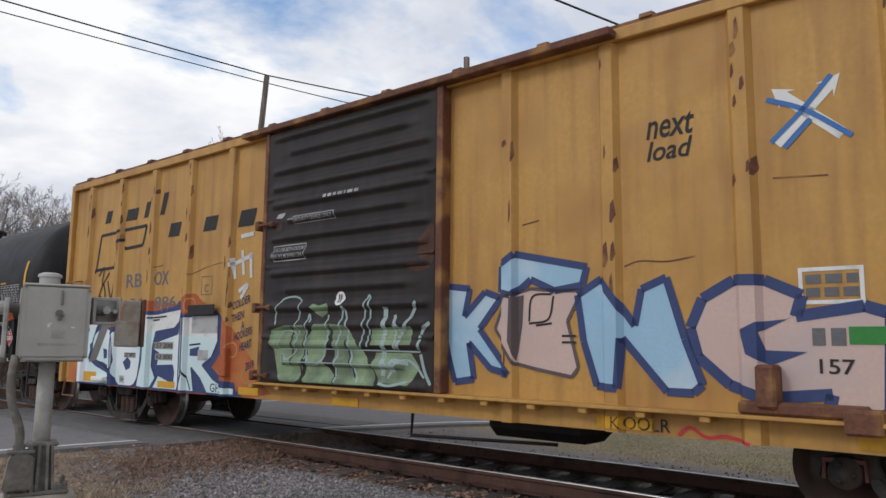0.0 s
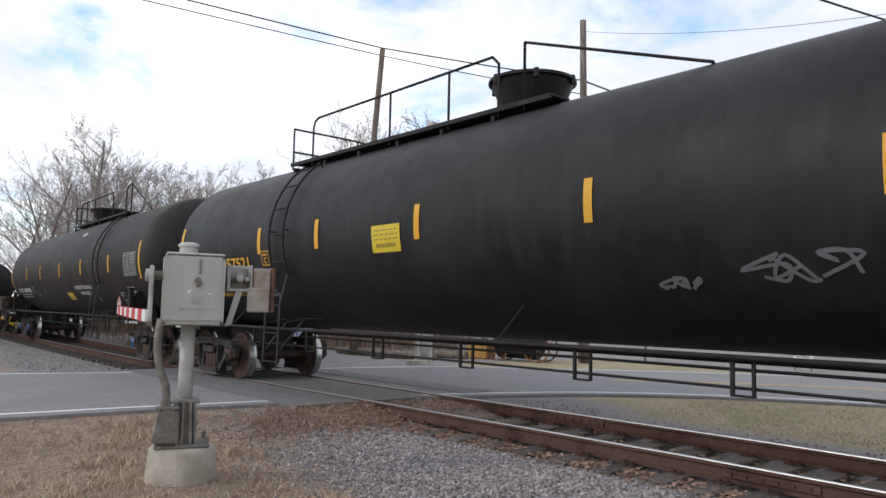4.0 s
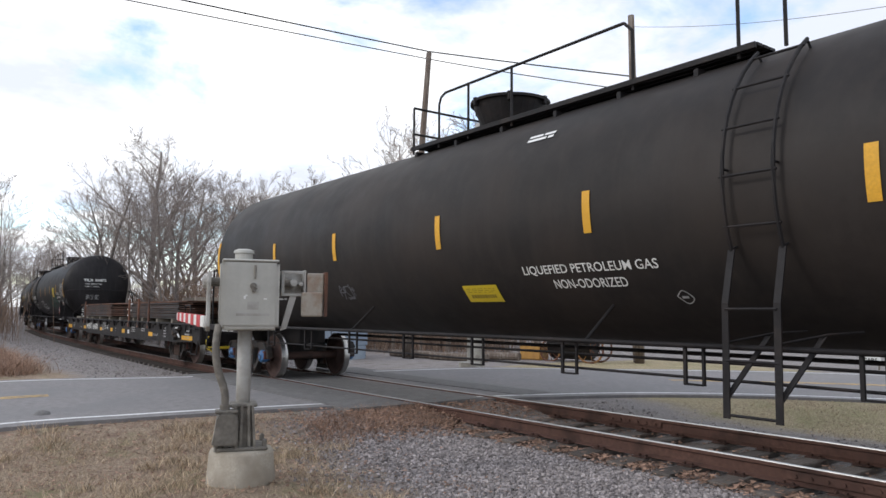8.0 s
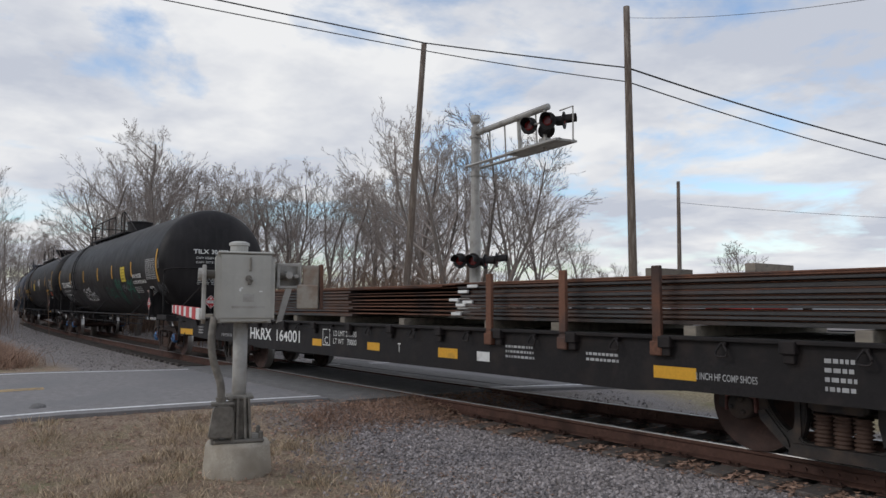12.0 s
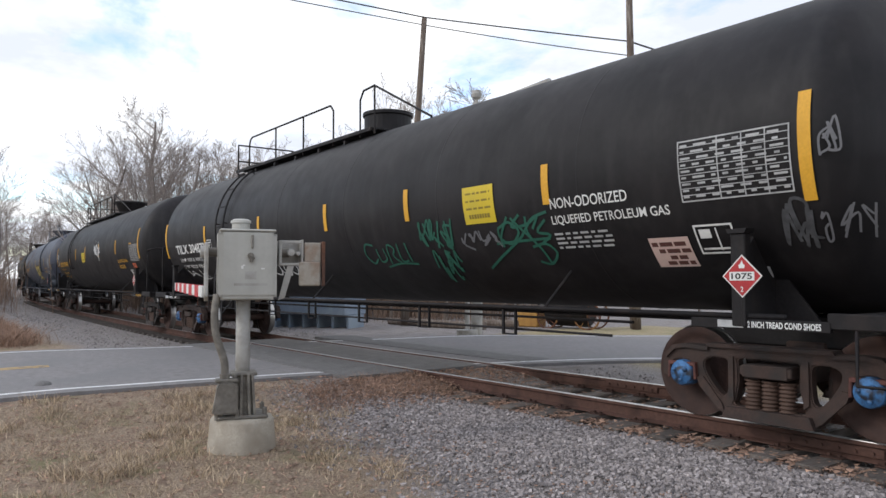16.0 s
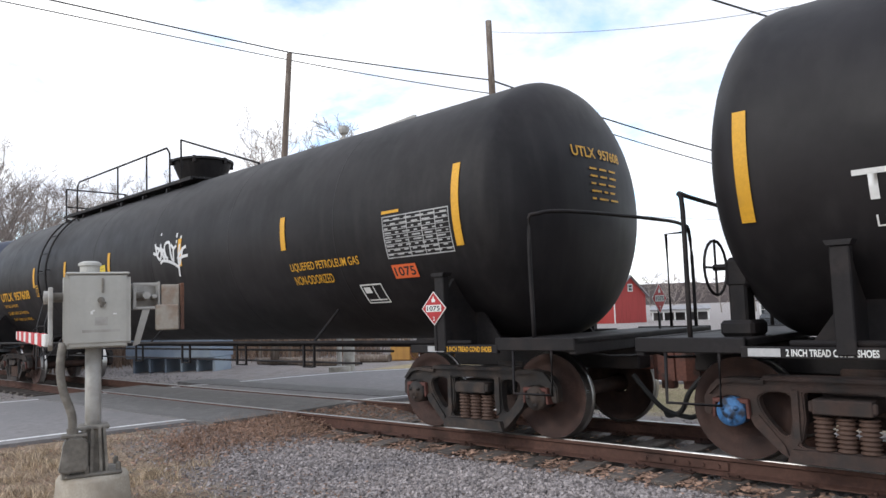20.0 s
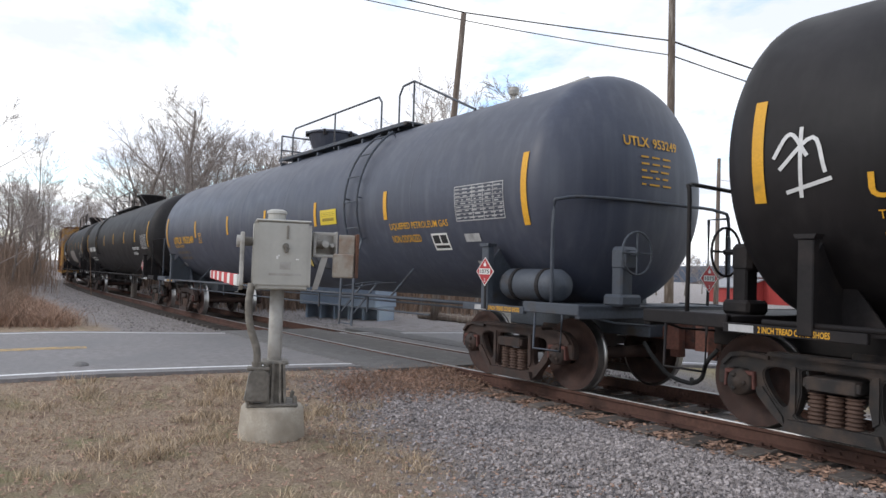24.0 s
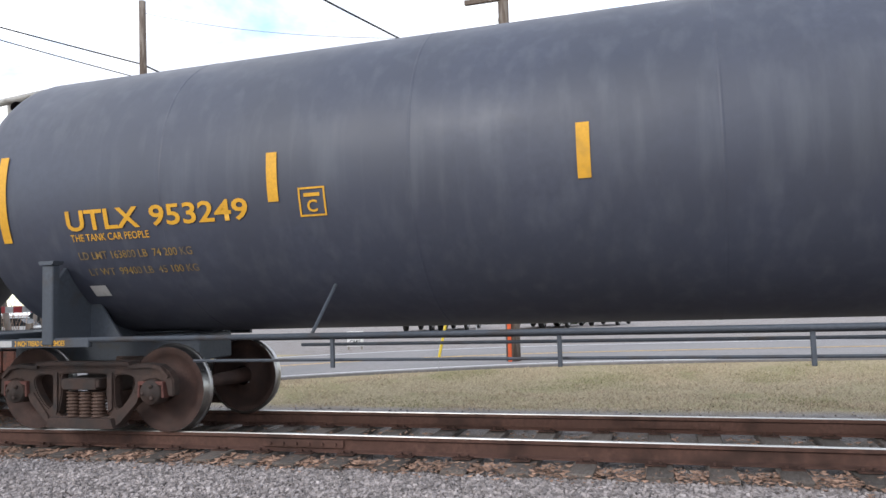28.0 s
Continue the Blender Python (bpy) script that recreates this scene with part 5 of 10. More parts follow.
def tank_d_paint(car):
    data_panel(car, 7.5, 8.6, -0.48, 0.10, 25)
    yellow_sign(car, 4.19, 4.80, -0.48, 0.0, 22)
    TANK_SIDE.paint("lettering", text_shape("NON-ODORIZED", 5.76, -0.40, 1.1, 0.12, bold=0.008), "paint_white", car)
    TANK_SIDE.paint("lettering", text_shape("LIQUEFIED PETROLEUM GAS", 5.74, -0.60, 1.6, 0.12, bold=0.008), "paint_white", car)
    f = TANK_SIDE.paint("striped_panel", poly_shape(rect(6.98, 7.45, -1.18, -0.82)), "spray_pink", car, label="faded pink panel with red lines")
    for v, a, b in ((-0.90, 7.0, 7.40), (-0.98, 7.06, 7.43), (-1.06, 7.16, 7.36), (-1.13, 7.10, 7.42)):
        TANK_SIDE.paint("print_bar", bars_shape(a, b, v - 0.025, v + 0.03, 1, int(50 - 10 * v), 0.05, 0.16, 0.02, 0.9), "adapter_red", f)
    small_square(car, 7.54, 7.95, -1.03, -0.71, "paint_white")
    TANK_SIDE.paint("print_bar", bars_shape(5.72, 6.55, -0.90, -0.67, 4, 26, 0.05, 0.16, 0.04, 0.45), "sheet_white", car)
    weight_lines(car, -7.86, -0.70, 1.66, ("LD LMT 163800 LB  74300 KG", "LT WT  99000 LB  45000 KG"), "paint_white", 0.095)
    plate_c(car, -5.60, -5.33, -0.48, -0.21, "paint_white")
    # sprayed tags
    TANK_SIDE.paint("graffiti", stroke_shape([[(1.72, -0.66), (1.5, -0.64), (1.42, -0.82), (1.55, -0.98), (1.72, -0.9)], [(1.78, -0.72), (1.8, -0.95), (1.98, -0.9), (1.98, -0.72)], [(2.05, -1.0), (2.12, -0.68), (2.28, -0.74), (2.2, -0.86), (2.34, -1.0)], [(2.4, -0.66), (2.38, -0.95), (2.55, -0.95)], [(2.62, -0.66), (2.62, -0.98)], [(1.9, -1.06), (2.3, -1.0), (2.75, -1.02)]], 0.035), "spray_teal", car, label="dark green sprayed tag")
    TANK_SIDE.paint("graffiti", stroke_shape(scribble(81, 3.05, 3.85, -0.8, -0.35, 6, 6) + scribble(82, 3.2, 3.8, -1.4, -0.8, 5, 6), 0.035), "spray_teal", car, label="dark green sprayed tag")
    TANK_SIDE.paint("graffiti", stroke_shape(scribble(83, 4.05, 4.75, -0.85, -0.55, 4, 6), 0.03), "spray_grey", car, label="faint grey tag")
    for line in [[(4.32, -1.14), (4.67, -0.95), (5.14, -0.71), (5.41, -0.49), (5.68, -0.42)], [(4.78, -0.57), (5, -0.5), (5.14, -0.63), (4.94, -0.78), (4.78, -0.69), (4.78, -0.57)], [(5.05, -0.45), (5.31, -0.72), (5.43, -0.89), (5.47, -1.07)], [(5.31, -0.45), (5.29, -0.64), (5.38, -0.82)], [(4.67, -0.77), (5.17, -0.75), (5.63, -0.74)], [(5.29, -0.84), (5.53, -0.81), (5.64, -0.94), (5.47, -1.09), (5.3, -1.05)], [(4.99, -0.43), (4.79, -0.69), (4.79, -0.82)], [(5.21, -0.42), (5.03, -0.56), (5.3, -0.55), (5.51, -0.46), (5.39, -0.61)], [(5.63, -0.51), (5.46, -0.65), (5.65, -0.7), (5.46, -0.81)]]:
        TANK_SIDE.paint("graffiti", stroke_shape([line], 0.035), "spray_teal", car, label="dark green sprayed tag")
    for line in [[(-2.86, -0.98), (-2.85, -0.68), (-2.89, -0.64), (-3.15, -0.71), (-3.17, -0.85), (-3.1, -1.03), (-2.98, -1.12), (-2.9, -1.11), (-2.75, -1.02)], [(-2.91, -0.98), (-2.77, -0.98)], [(-2.9, -1.04), (-2.83, -1.06), (-2.74, -1.02)], [(-2.83, -0.78), (-2.55, -0.75), (-2.54, -0.87), (-2.53, -1.05), (-2.6, -1.14), (-2.69, -1.17), (-2.82, -1.09)], [(-2.52, -0.73), (-2.43, -0.66), (-2.3, -0.64), (-2.17, -0.67), (-2.11, -0.79), (-2.08, -0.93), (-2.11, -1.07), (-2.22, -1.16), (-2.34, -1.15), (-2.49, -1.08), (-2.52, -0.94), (-2.54, -0.8), (-2.52, -0.73)], [(-2.34, -0.8), (-2.31, -0.94)], [(-2.4, -0.87), (-2.26, -0.86)], [(-2.13, -0.67), (-1.94, -0.62)], [(-1.94, -0.62), (-1.77, -0.56)], [(-1.77, -0.56), (-1.74, -0.72)], [(-1.95, -0.69), (-1.93, -0.73), (-1.81, -0.72), (-1.71, -0.76), (-1.68, -0.88), (-1.69, -1.05), (-1.74, -1.14), (-1.82, -1.18), (-1.96, -1.15), (-2.07, -1.09), (-2.11, -1.03)], [(-2.06, -0.87), (-1.89, -0.9), (-1.91, -1), (-1.92, -1.1)], [(-1.67, -0.98), (-1.58, -0.87), (-1.48, -0.84), (-1.38, -0.89), (-1.34, -1), (-1.39, -1.1), (-1.52, -1.16), (-1.64, -1.09), (-1.67, -0.98)], [(-1.34, -0.93), (-1.26, -0.82), (-1.17, -0.8), (-1.06, -0.88), (-1.01, -1.01), (-1.1, -1.13), (-1.24, -1.12), (-1.34, -1.07), (-1.34, -0.93)]]:
        TANK_SIDE.paint("graffiti", stroke_shape([line], 0.034), "spray_white", car, label="white outlined sprayed letter")
    for line in [[(-1.61, -0.95), (-1.52, -0.93), (-1.58, -0.99), (-1.53, -1), (-1.6, -1.04)], [(-1.58, -0.94), (-1.58, -1.07)], [(-1.47, -0.93), (-1.48, -1.07)], [(-1.48, -1.08), (-1.41, -1.06)], [(-1.29, -0.95), (-1.28, -1.06)], [(-1.21, -0.9), (-1.3, -1), (-1.21, -0.98)], [(-1.16, -0.91), (-1.17, -1.01)], [(-1.08, -0.92), (-1.16, -0.96), (-1.12, -1.04)], [(-1.21, -1), (-1.05, -1.03)]]:
        TANK_SIDE.paint("graffiti", stroke_shape([line], 0.024), "spray_grey", car)
    for line in [[(-0.86, -0.49), (-0.83, -0.65), (-0.92, -0.9), (-0.9, -0.96)], [(-0.73, -0.53), (-0.72, -0.69), (-0.78, -0.94)], [(-0.59, -0.5), (-0.67, -0.69), (-0.72, -0.97)], [(-0.88, -0.51), (-0.78, -0.54), (-0.85, -0.64), (-0.95, -0.78)], [(-0.57, -0.56), (-0.55, -0.65), (-0.56, -0.86), (-0.55, -0.99)], [(-1.04, -0.54), (-1.03, -0.71), (-0.98, -0.73)], [(-0.55, -0.5), (-0.62, -0.62), (-0.5, -0.53)], [(-0.49, -0.95), (-0.42, -0.88), (-0.31, -0.85)], [(-0.41, -0.82), (-0.35, -1.02)], [(-0.47, -0.68), (-0.32, -0.67), (-0.18, -0.64)], [(-0.24, -0.7), (-0.11, -0.69), (-0.05, -0.62), (0, -0.61), (-0.05, -0.73)], [(-0.41, -0.64), (-0.46, -0.74), (-0.36, -0.72)], [(-0.83, -0.76), (-0.58, -0.76), (-0.52, -0.81)]]:
        TANK_SIDE.paint("graffiti", stroke_shape([line], 0.05), "spray_faint", car, label="faint rubbed-out tag")
    for line in [[(-3.97, -0.58), (-3.97, -0.66)], [(-3.71, -0.54), (-3.66, -0.56)], [(-4.16, -0.86), (-3.9, -0.84), (-3.68, -0.79), (-3.7, -0.88), (-3.95, -0.94)], [(-4.19, -0.99), (-3.83, -0.98)], [(-3.42, -0.82), (-3.39, -0.94)], [(-3.66, -1.01), (-3.34, -1), (-3.56, -1.07), (-3.7, -1.18), (-3.43, -1.22)], [(-3.74, -0.73), (-3.6, -0.77), (-3.7, -0.82)]]:
        TANK_SIDE.paint("graffiti", stroke_shape([line], 0.035), "spray_faint", car)
    TANK_SIDE.paint("chalk_tag", stroke_shape(scribble(46, 8.45, 8.75, -1.0, -0.55, 3), 0.03), "spray_faint", car)
    TANK_SIDE.paint("chalk_tag", stroke_shape([[(8.0, -0.98), (7.94, -1.0), (7.97, -1.05), (7.92, -1.1)], [(8.04, -1.0), (8.0, -1.08), (8.05, -1.1), (8.08, -1.02)], [(7.98, -1.2), (8.03, -1.22), (7.98, -1.27), (8.04, -1.3)], [(8.08, -1.2), (8.06, -1.32), (8.12, -1.33), (8.14, -1.2)]], 0.028), "spray_white", car)
    TANK_SIDE.paint("graffiti", stroke_shape([[(-7.75, -0.95), (-7.6, -1.1), (-7.4, -0.98), (-7.2, -1.15)], [(-7.7, -1.15), (-7.3, -1.05), (-7.0, -1.2)], [(-6.9, -0.95), (-6.75, -1.15), (-6.6, -1.0), (-6.5, -1.2)], [(-6.8, -1.25), (-6.3, -1.22)]], 0.028), "spray_white", car, label="white scrawled tag")
    TANK_SIDE.paint("graffiti", stroke_shape(scribble(44, 8.85, 9.0, -0.2, 0.1, 2) + scribble(45, 8.8, 9.2, -0.95, -0.6, 3), 0.02), "spray_grey", car)
    placard(car, 8.15, 1.42)
    end_marks(car, "paint_white", "TILX", "304872", (-0.70, 2.82), -0.23, ("CAPY 33500 US GAL", "CAPY 127 010 L"))


CAR_HALF[0] = 9.4
car_d = tank_car(-20.82, 16.2, 9.4, "tank_black", "frame_black", "truck_brown", "blue_paint", "black liquefied gas tank car with white numbers and sprayed tags", (-8.77, -5.74, -2.52, 0.36, 2.86, 5.71, 8.72), "paint_white", "304872", "TILX", (-7.98, -5.80, -0.49, -0.26), -4.5, (-5.75, 0.6), -0.05, RINGS, tank_d_paint, False, dict(stripe=-0.11, trucks=(-0.18, -0.04), vee=True, gap=(-0.88, 0.14), posts=(-3.55, -2.18), slope_to=2.26, zt=4.82, drum=True, strut=(-6.36, -0.2, 5.63), hang=(-5.6, -3.9, -2.1, -0.38, 1.4, 3.1, 4.9)))

CAR_HALF[0] = 9.28
car_e = tank_car(-41.0, 16.1, 9.28, "tank_black", "frame_black", "truck_dark", "truck_dark", "black gas tank car with yellow lettering and a white tag", (-8.5, -5.04, -3.1, -0.8, 2.07, 5.07, 8.35), "paint_yellow", "957608", "UTLX", (-7.57, -5.46, -0.49, -0.28), -4.25, (-5.37, 1.0), 0.0, RINGS, tank_a_paint("957608", 0.1), False, COMMON)
for line in [[(1.12, 0.04), (1.22, 0.01), (1.29, -0)], [(1.17, 0.2), (1.22, 0.1), (1.28, -0.03), (1.37, -0.09), (1.42, -0.01), (1.41, 0.07)], [(1.21, 0.13), (1.34, 0.1), (1.49, 0.06), (1.56, -0.03), (1.66, -0.1)], [(1.28, 0), (1.34, 0.07), (1.44, 0.06)], [(1.37, 0.18), (1.44, 0.04), (1.52, -0.07), (1.58, -0.03), (1.52, 0.06)], [(1.54, 0.17), (1.53, 0.08), (1.59, -0.05)], [(1.54, 0.17), (1.64, 0.19), (1.71, 0.16), (1.76, 0), (1.82, -0.14)], [(1.76, 0.14), (1.86, 0.07), (1.96, 0.1)], [(1.86, 0.07), (1.86, -0.16)], [(1.38, -0.16), (1.45, -0.12), (1.61, -0.13), (1.82, -0.18), (2.01, -0.26)], [(1.95, 0.32), (1.95, 0.24)], [(1.94, 0.17), (1.98, 0.17)], [(1.33, 0.36), (1.37, 0.35)], [(2.08, 0.12), (2.06, 0.03), (2.03, -0.11), (2.02, -0.23), (1.99, -0.42)], [(2, -0.12), (2.12, -0.01), (2.24, 0.05), (2.3, 0.06)], [(2, -0.14), (2.18, -0.1), (2.36, -0.09)], [(2.08, 0.23), (2.13, 0.24)], [(2.04, -0.25), (2.15, -0.06), (2.19, 0.06)]]:
    TANK_SIDE.paint("graffiti", stroke_shape([line], 0.05), "spray_white", car_e, label="white sprayed tag")
TANK_SIDE.paint("graffiti", stroke_shape([[(-8.35, -0.1), (-8.2, 0.1), (-8.05, -0.1)], [(-8.3, -0.2), (-8.0, 0.05), (-7.9, -0.25)], [(-8.25, -0.4), (-7.85, -0.3)], [(-8.1, 0.15), (-8.12, -0.45)]], 0.035), "spray_white", car_e, label="white sprayed tag")


def tank_f_paint(car):
    data_panel(car, 7.4, 8.5, -0.44, 0.05, 35)
    TANK_SIDE.paint("lettering", text_shape("LIQUEFIED PETROLEUM GAS", 5.52, -0.51, 1.65, 0.12, bold=0.006), "paint_yellow", car)
    TANK_SIDE.paint("lettering", text_shape("NON ODORIZED", 5.51, -0.71, 0.85, 0.12, bold=0.006), "paint_yellow", car)
    p = TANK_SIDE.paint("test_stencil", poly_shape(rect(6.66, 7.08, -0.86, -0.59)), "paint_white", car)
    TANK_SIDE.paint("print_bar", poly_shape(rect(6.69, 6.86, -0.75, -0.62), rect(6.89, 7.05, -0.75, -0.62), rect(6.69, 7.05, -0.83, -0.78)), "ink_black", p)
    yellow_sign(car, 2.92, 3.61, -0.31, -0.03, 32)
    weight_lines(car, -7.93, -0.58, 0.95, ("THE TANK CAR PEOPLE",), "paint_yellow", 0.075)
    weight_lines(car, -7.90, -0.78, 1.36, ("LD LMT 163800 LB  74 200 KG", "LT WT  99400 LB  45 100 KG"), "stencil_dull", 0.085)
    plate_c(car, -5.29, -5.02, -0.48, -0.21, "paint_yellow")
    TANK_SIDE.paint("sticker", poly_shape(rect(-7.95, -7.75, -1.25, -1.1)), "sheet_white", car)
    TANK_SIDE.paint("sticker", poly_shape(rect(7.5, 7.85, -0.74, -0.62), rect(7.55, 7.75, -1.22, -1.05)), "sheet_white", car)
    TANK_SIDE.paint("graffiti_shadow", poly_shape([(0.14, -0.46), (0.21, -0.31), (0.34, -0.19), (0.54, -0.14), (0.7, -0.17), (0.78, -0.2), (0.88, -0.15), (1.06, -0.13), (1.2, -0.21), (1.29, -0.19), (1.4, -0.18), (1.52, -0.14), (1.68, -0.18), (1.79, -0.21), (1.9, -0.16), (2.1, -0.16), (2.24, -0.22), (2.32, -0.33), (2.31, -0.51), (2.23, -0.68), (2.22, -0.92), (2.15, -0.87), (2.03, -0.8), (1.94, -1.05), (1.76, -1.26), (1.66, -1.16), (1.62, -1.04), (1.55, -1.16), (1.43, -1.14), (1.37, -1.1), (1.16, -1.2), (0.99, -1.16), (0.83, -1.08), (0.69, -1.21), (0.5, -1.31), (0.35, -1.21), (0.25, -1.03), (0.24, -0.83), (0.25, -0.68), (0.13, -0.55)]), "ink_black", car, 0.002, "black sprayed backing of the letters")
    letters = (
        [(0.25, -0.33), (0.38, -0.22), (0.57, -0.19), (0.71, -0.24), (0.77, -0.36), (0.76, -0.53), (0.7, -0.67), (0.84, -0.64), (0.98, -0.6), (0.95, -0.74), (0.87, -0.88), (0.68, -1.1), (0.52, -1.04), (0.39, -0.95), (0.35, -0.82), (0.42, -0.72), (0.35, -0.58), (0.27, -0.47)],
        [(0.8, -0.3), (0.88, -0.21), (1.06, -0.18), (1.19, -0.27), (1.28, -0.42), (1.26, -0.54), (1.4, -0.54), (1.4, -0.62), (1.37, -0.68), (1.41, -0.79), (1.47, -0.89), (1.44, -1), (1.24, -1.14), (1.08, -1.12), (0.94, -1), (0.93, -0.85), (1, -0.67), (0.99, -0.57), (0.87, -0.48)],
        [(1.3, -0.36), (1.39, -0.23), (1.56, -0.2), (1.71, -0.25), (1.78, -0.36), (1.83, -0.51), (1.79, -0.67), (1.71, -0.8), (1.8, -0.81), (1.92, -0.76), (1.95, -0.8), (1.92, -1.01), (1.8, -1.2), (1.71, -1.16), (1.66, -0.99), (1.64, -0.86), (1.57, -1.08), (1.5, -1.12), (1.48, -0.97), (1.47, -0.79), (1.43, -0.62), (1.41, -0.54), (1.3, -0.5)],
        [(1.83, -0.3), (1.94, -0.23), (2.13, -0.2), (2.25, -0.29), (2.29, -0.42), (2.25, -0.59), (2.17, -0.71), (2.01, -0.76), (1.91, -0.74), (1.89, -0.61), (1.87, -0.45)])
    for o in letters:
        TANK_SIDE.paint("graffiti", poly_shape(rounded(o)), "spray_gold", car, 0.006, "fat yellow sprayed letter with a black outline")
        TANK_SIDE.paint("graffiti_outline", stroke_shape([rounded(o, 3) + [o[0]]], 0.022, 1), "ink_black", car, 0.008)
    for o in [[(0.59, -0.38), (0.6, -0.48), (0.54, -0.66), (0.5, -0.62), (0.52, -0.48)], [(0.58, -0.72), (0.63, -0.82), (0.62, -0.97), (0.56, -0.93), (0.54, -0.82)], [(1.2, -0.64), (1.23, -0.66), (1.24, -0.82), (1.23, -0.91), (1.16, -0.92), (1.16, -0.78)], [(1.36, -0.66), (1.4, -0.7), (1.43, -0.8), (1.37, -0.77)], [(1.67, -0.37), (1.69, -0.41), (1.62, -0.53), (1.52, -0.66), (1.49, -0.62), (1.57, -0.47)]]:
        TANK_SIDE.paint("graffiti_slit", poly_shape(rounded(o, 2)), "ink_black", car, 0.009)
    for u, v, r in [(0.41, -0.42, 0.05), (0.98, -0.35, 0.08), (1.42, -0.46, 0.055), (1.68, -0.63, 0.08), (2.04, -0.45, 0.085)]:
        TANK_SIDE.paint("graffiti_spot", poly_shape([(u + r * 0.8 * math.cos(j * math.pi / 7), v + r * math.sin(j * math.pi / 7)) for j in range(14)]), "spray_grey", car, 0.010)
    for o in [[(2.3, -0.4), (2.42, -0.42), (2.43, -0.51), (2.36, -0.63), (2.39, -0.69), (2.5, -0.66), (2.63, -0.58), (2.74, -0.56), (2.51, -1.24), (2.31, -1.24), (2.16, -1.16), (2.16, -1.01), (2.22, -0.92), (2.25, -0.68)], [(2, -0.79), (2.12, -0.76), (2.05, -0.94), (2.02, -1.16), (1.93, -1.12), (1.94, -1.01)]]:
        TANK_SIDE.paint("graffiti_ghost", poly_shape(rounded(o, 2)), "spray_slate", car, 0.004, "grey unfinished sprayed letter")
    for line in [[(2.3, -0.4), (2.42, -0.41), (2.45, -0.51), (2.35, -0.64), (2.39, -0.69), (2.5, -0.66), (2.62, -0.56), (2.75, -0.54)], [(2.19, -0.94), (2.16, -1.16), (2.31, -1.24), (2.5, -1.25)]]:
        TANK_SIDE.paint("graffiti_outline", stroke_shape([line], 0.045), "ink_black", car, 0.0055)
    placard(car, 8.18, 1.47)
    end_marks(car, "paint_yellow", "UTLX", "953249")
    bm = lathe(bmesh.new(), [(0.0, 8.30), (0.16, 8.33), (0.2, 8.42), (0.2, 9.28), (0.16, 9.36), (0.0, 9.40)], 24, "x", (0, -1.28, 1.32))
    t = part("air_reservoir", bm, "frame_grey", car, "grey brake air reservoir", smooth=True)
    bm = bmesh.new()
    for u in (8.6, 9.1):
        lathe(bm, [(0.205, u - 0.03), (0.21, u - 0.03), (0.21, u + 0.03), (0.205, u + 0.03)], 24, "x", (0, -1.28, 1.32))
    part("strap", bm, "frame_black", t)


CAR_HALF[0] = 9.65
car_f = tank_car(-61.5, 16.3, 9.65, "tank_grey", "frame_grey", "truck_brown", "truck_brown", "blue-grey liquefied gas tank car with yellow marks and fat sprayed letters", (-8.75, -5.55, -2.68, -0.03, 2.68, 5.42, 8.9), "paint_yellow", "953249", "UTLX", (-7.95, -5.83, -0.47, -0.26), 4.35, (-1.3, 4.7), 0.05, RINGS, tank_f_paint, True, dict(stripe=-0.09, gap=(3.7, 4.36), posts=(1.68,), slope_to=6.6, brake=1.75, zt=4.77, strut=(-5.2, 1.26, 5.6), single=True, pipe=1.03, hang=(-5.0, -2.95, -1.05, 0.9, 2.85, 4.8)))


def plain_paint(seed):
    def paint(car):
        data_panel(car, 7.05, 8.15, -0.54, -0.03, seed)
        gas_lettering(car, 5.14, -0.58, 1.46, "paint_white")
        TANK_SIDE.paint("print_bar", bars_shape(-7.55, -6.0, -1.02, -0.77, 2, seed, 0.12, 0.35, 0.06, 0.6), "paint_white", car)
        placard(car, 7.88, 1.45)
        if seed == 52:
            TANK_SIDE.paint("graffiti", poly_shape([(-1.5, -1.0), (-1.2, -0.3), (0.5, -0.25), (2.2, -0.3), (2.5, -0.9), (1.2, -1.2)]), "spray_taupe", car, label="pale sprayed patch")
    return paint


for seed, mid in ((51, -81.7), (52, -101.75)):
    tank_car(mid, 15.9, 9.2, "tank_black", "frame_black", "truck_dark", "truck_dark", "black tank car with pale marks in the bend" if seed == 51 else "black tank car with a pale sprayed patch in the bend", (-8.5, -5.0, -2.2, 0.6, 3.4, 5.9, 8.4), "paint_white", "", 10, (-7.57, -5.46, -0.49, -0.28), -4.25, (-5.55, 0.9), 0.45, (-8.9, 8.9), plain_paint(seed), False, COMMON)


# ---- boxcars ----
BOX_POSTS = (-7.0, -5.86, -4.73, -3.64, -2.54, 2.35, 3.48, 4.68, 5.80, 6.93)
BOX_Y, POST_Y = 1.465, 1.53


def box_depth(u):
    """How far out the side stands at u: flat sheets, with pressed posts."""
    for c in BOX_POSTS:
        d = abs(u - c)
        if d < 0.105:
            return BOX_Y + (POST_Y - BOX_Y) * min(1, (0.105 - d) / 0.045)
    return BOX_Y


BOX_SIDE = Side(lambda u, v, l: Vector((u, -box_depth(u) - l, v)), cut_u=[c + d for c in BOX_POSTS for d in (-0.105, -0.06, 0.06, 0.105)])
DOOR_U = (-1.53, 1.46)
DOOR_STEP = 0.023
DOOR_CUTS = (-1.42, -1.36, -1.10, -1.02, 0.98, 1.06, 1.32, 1.38)


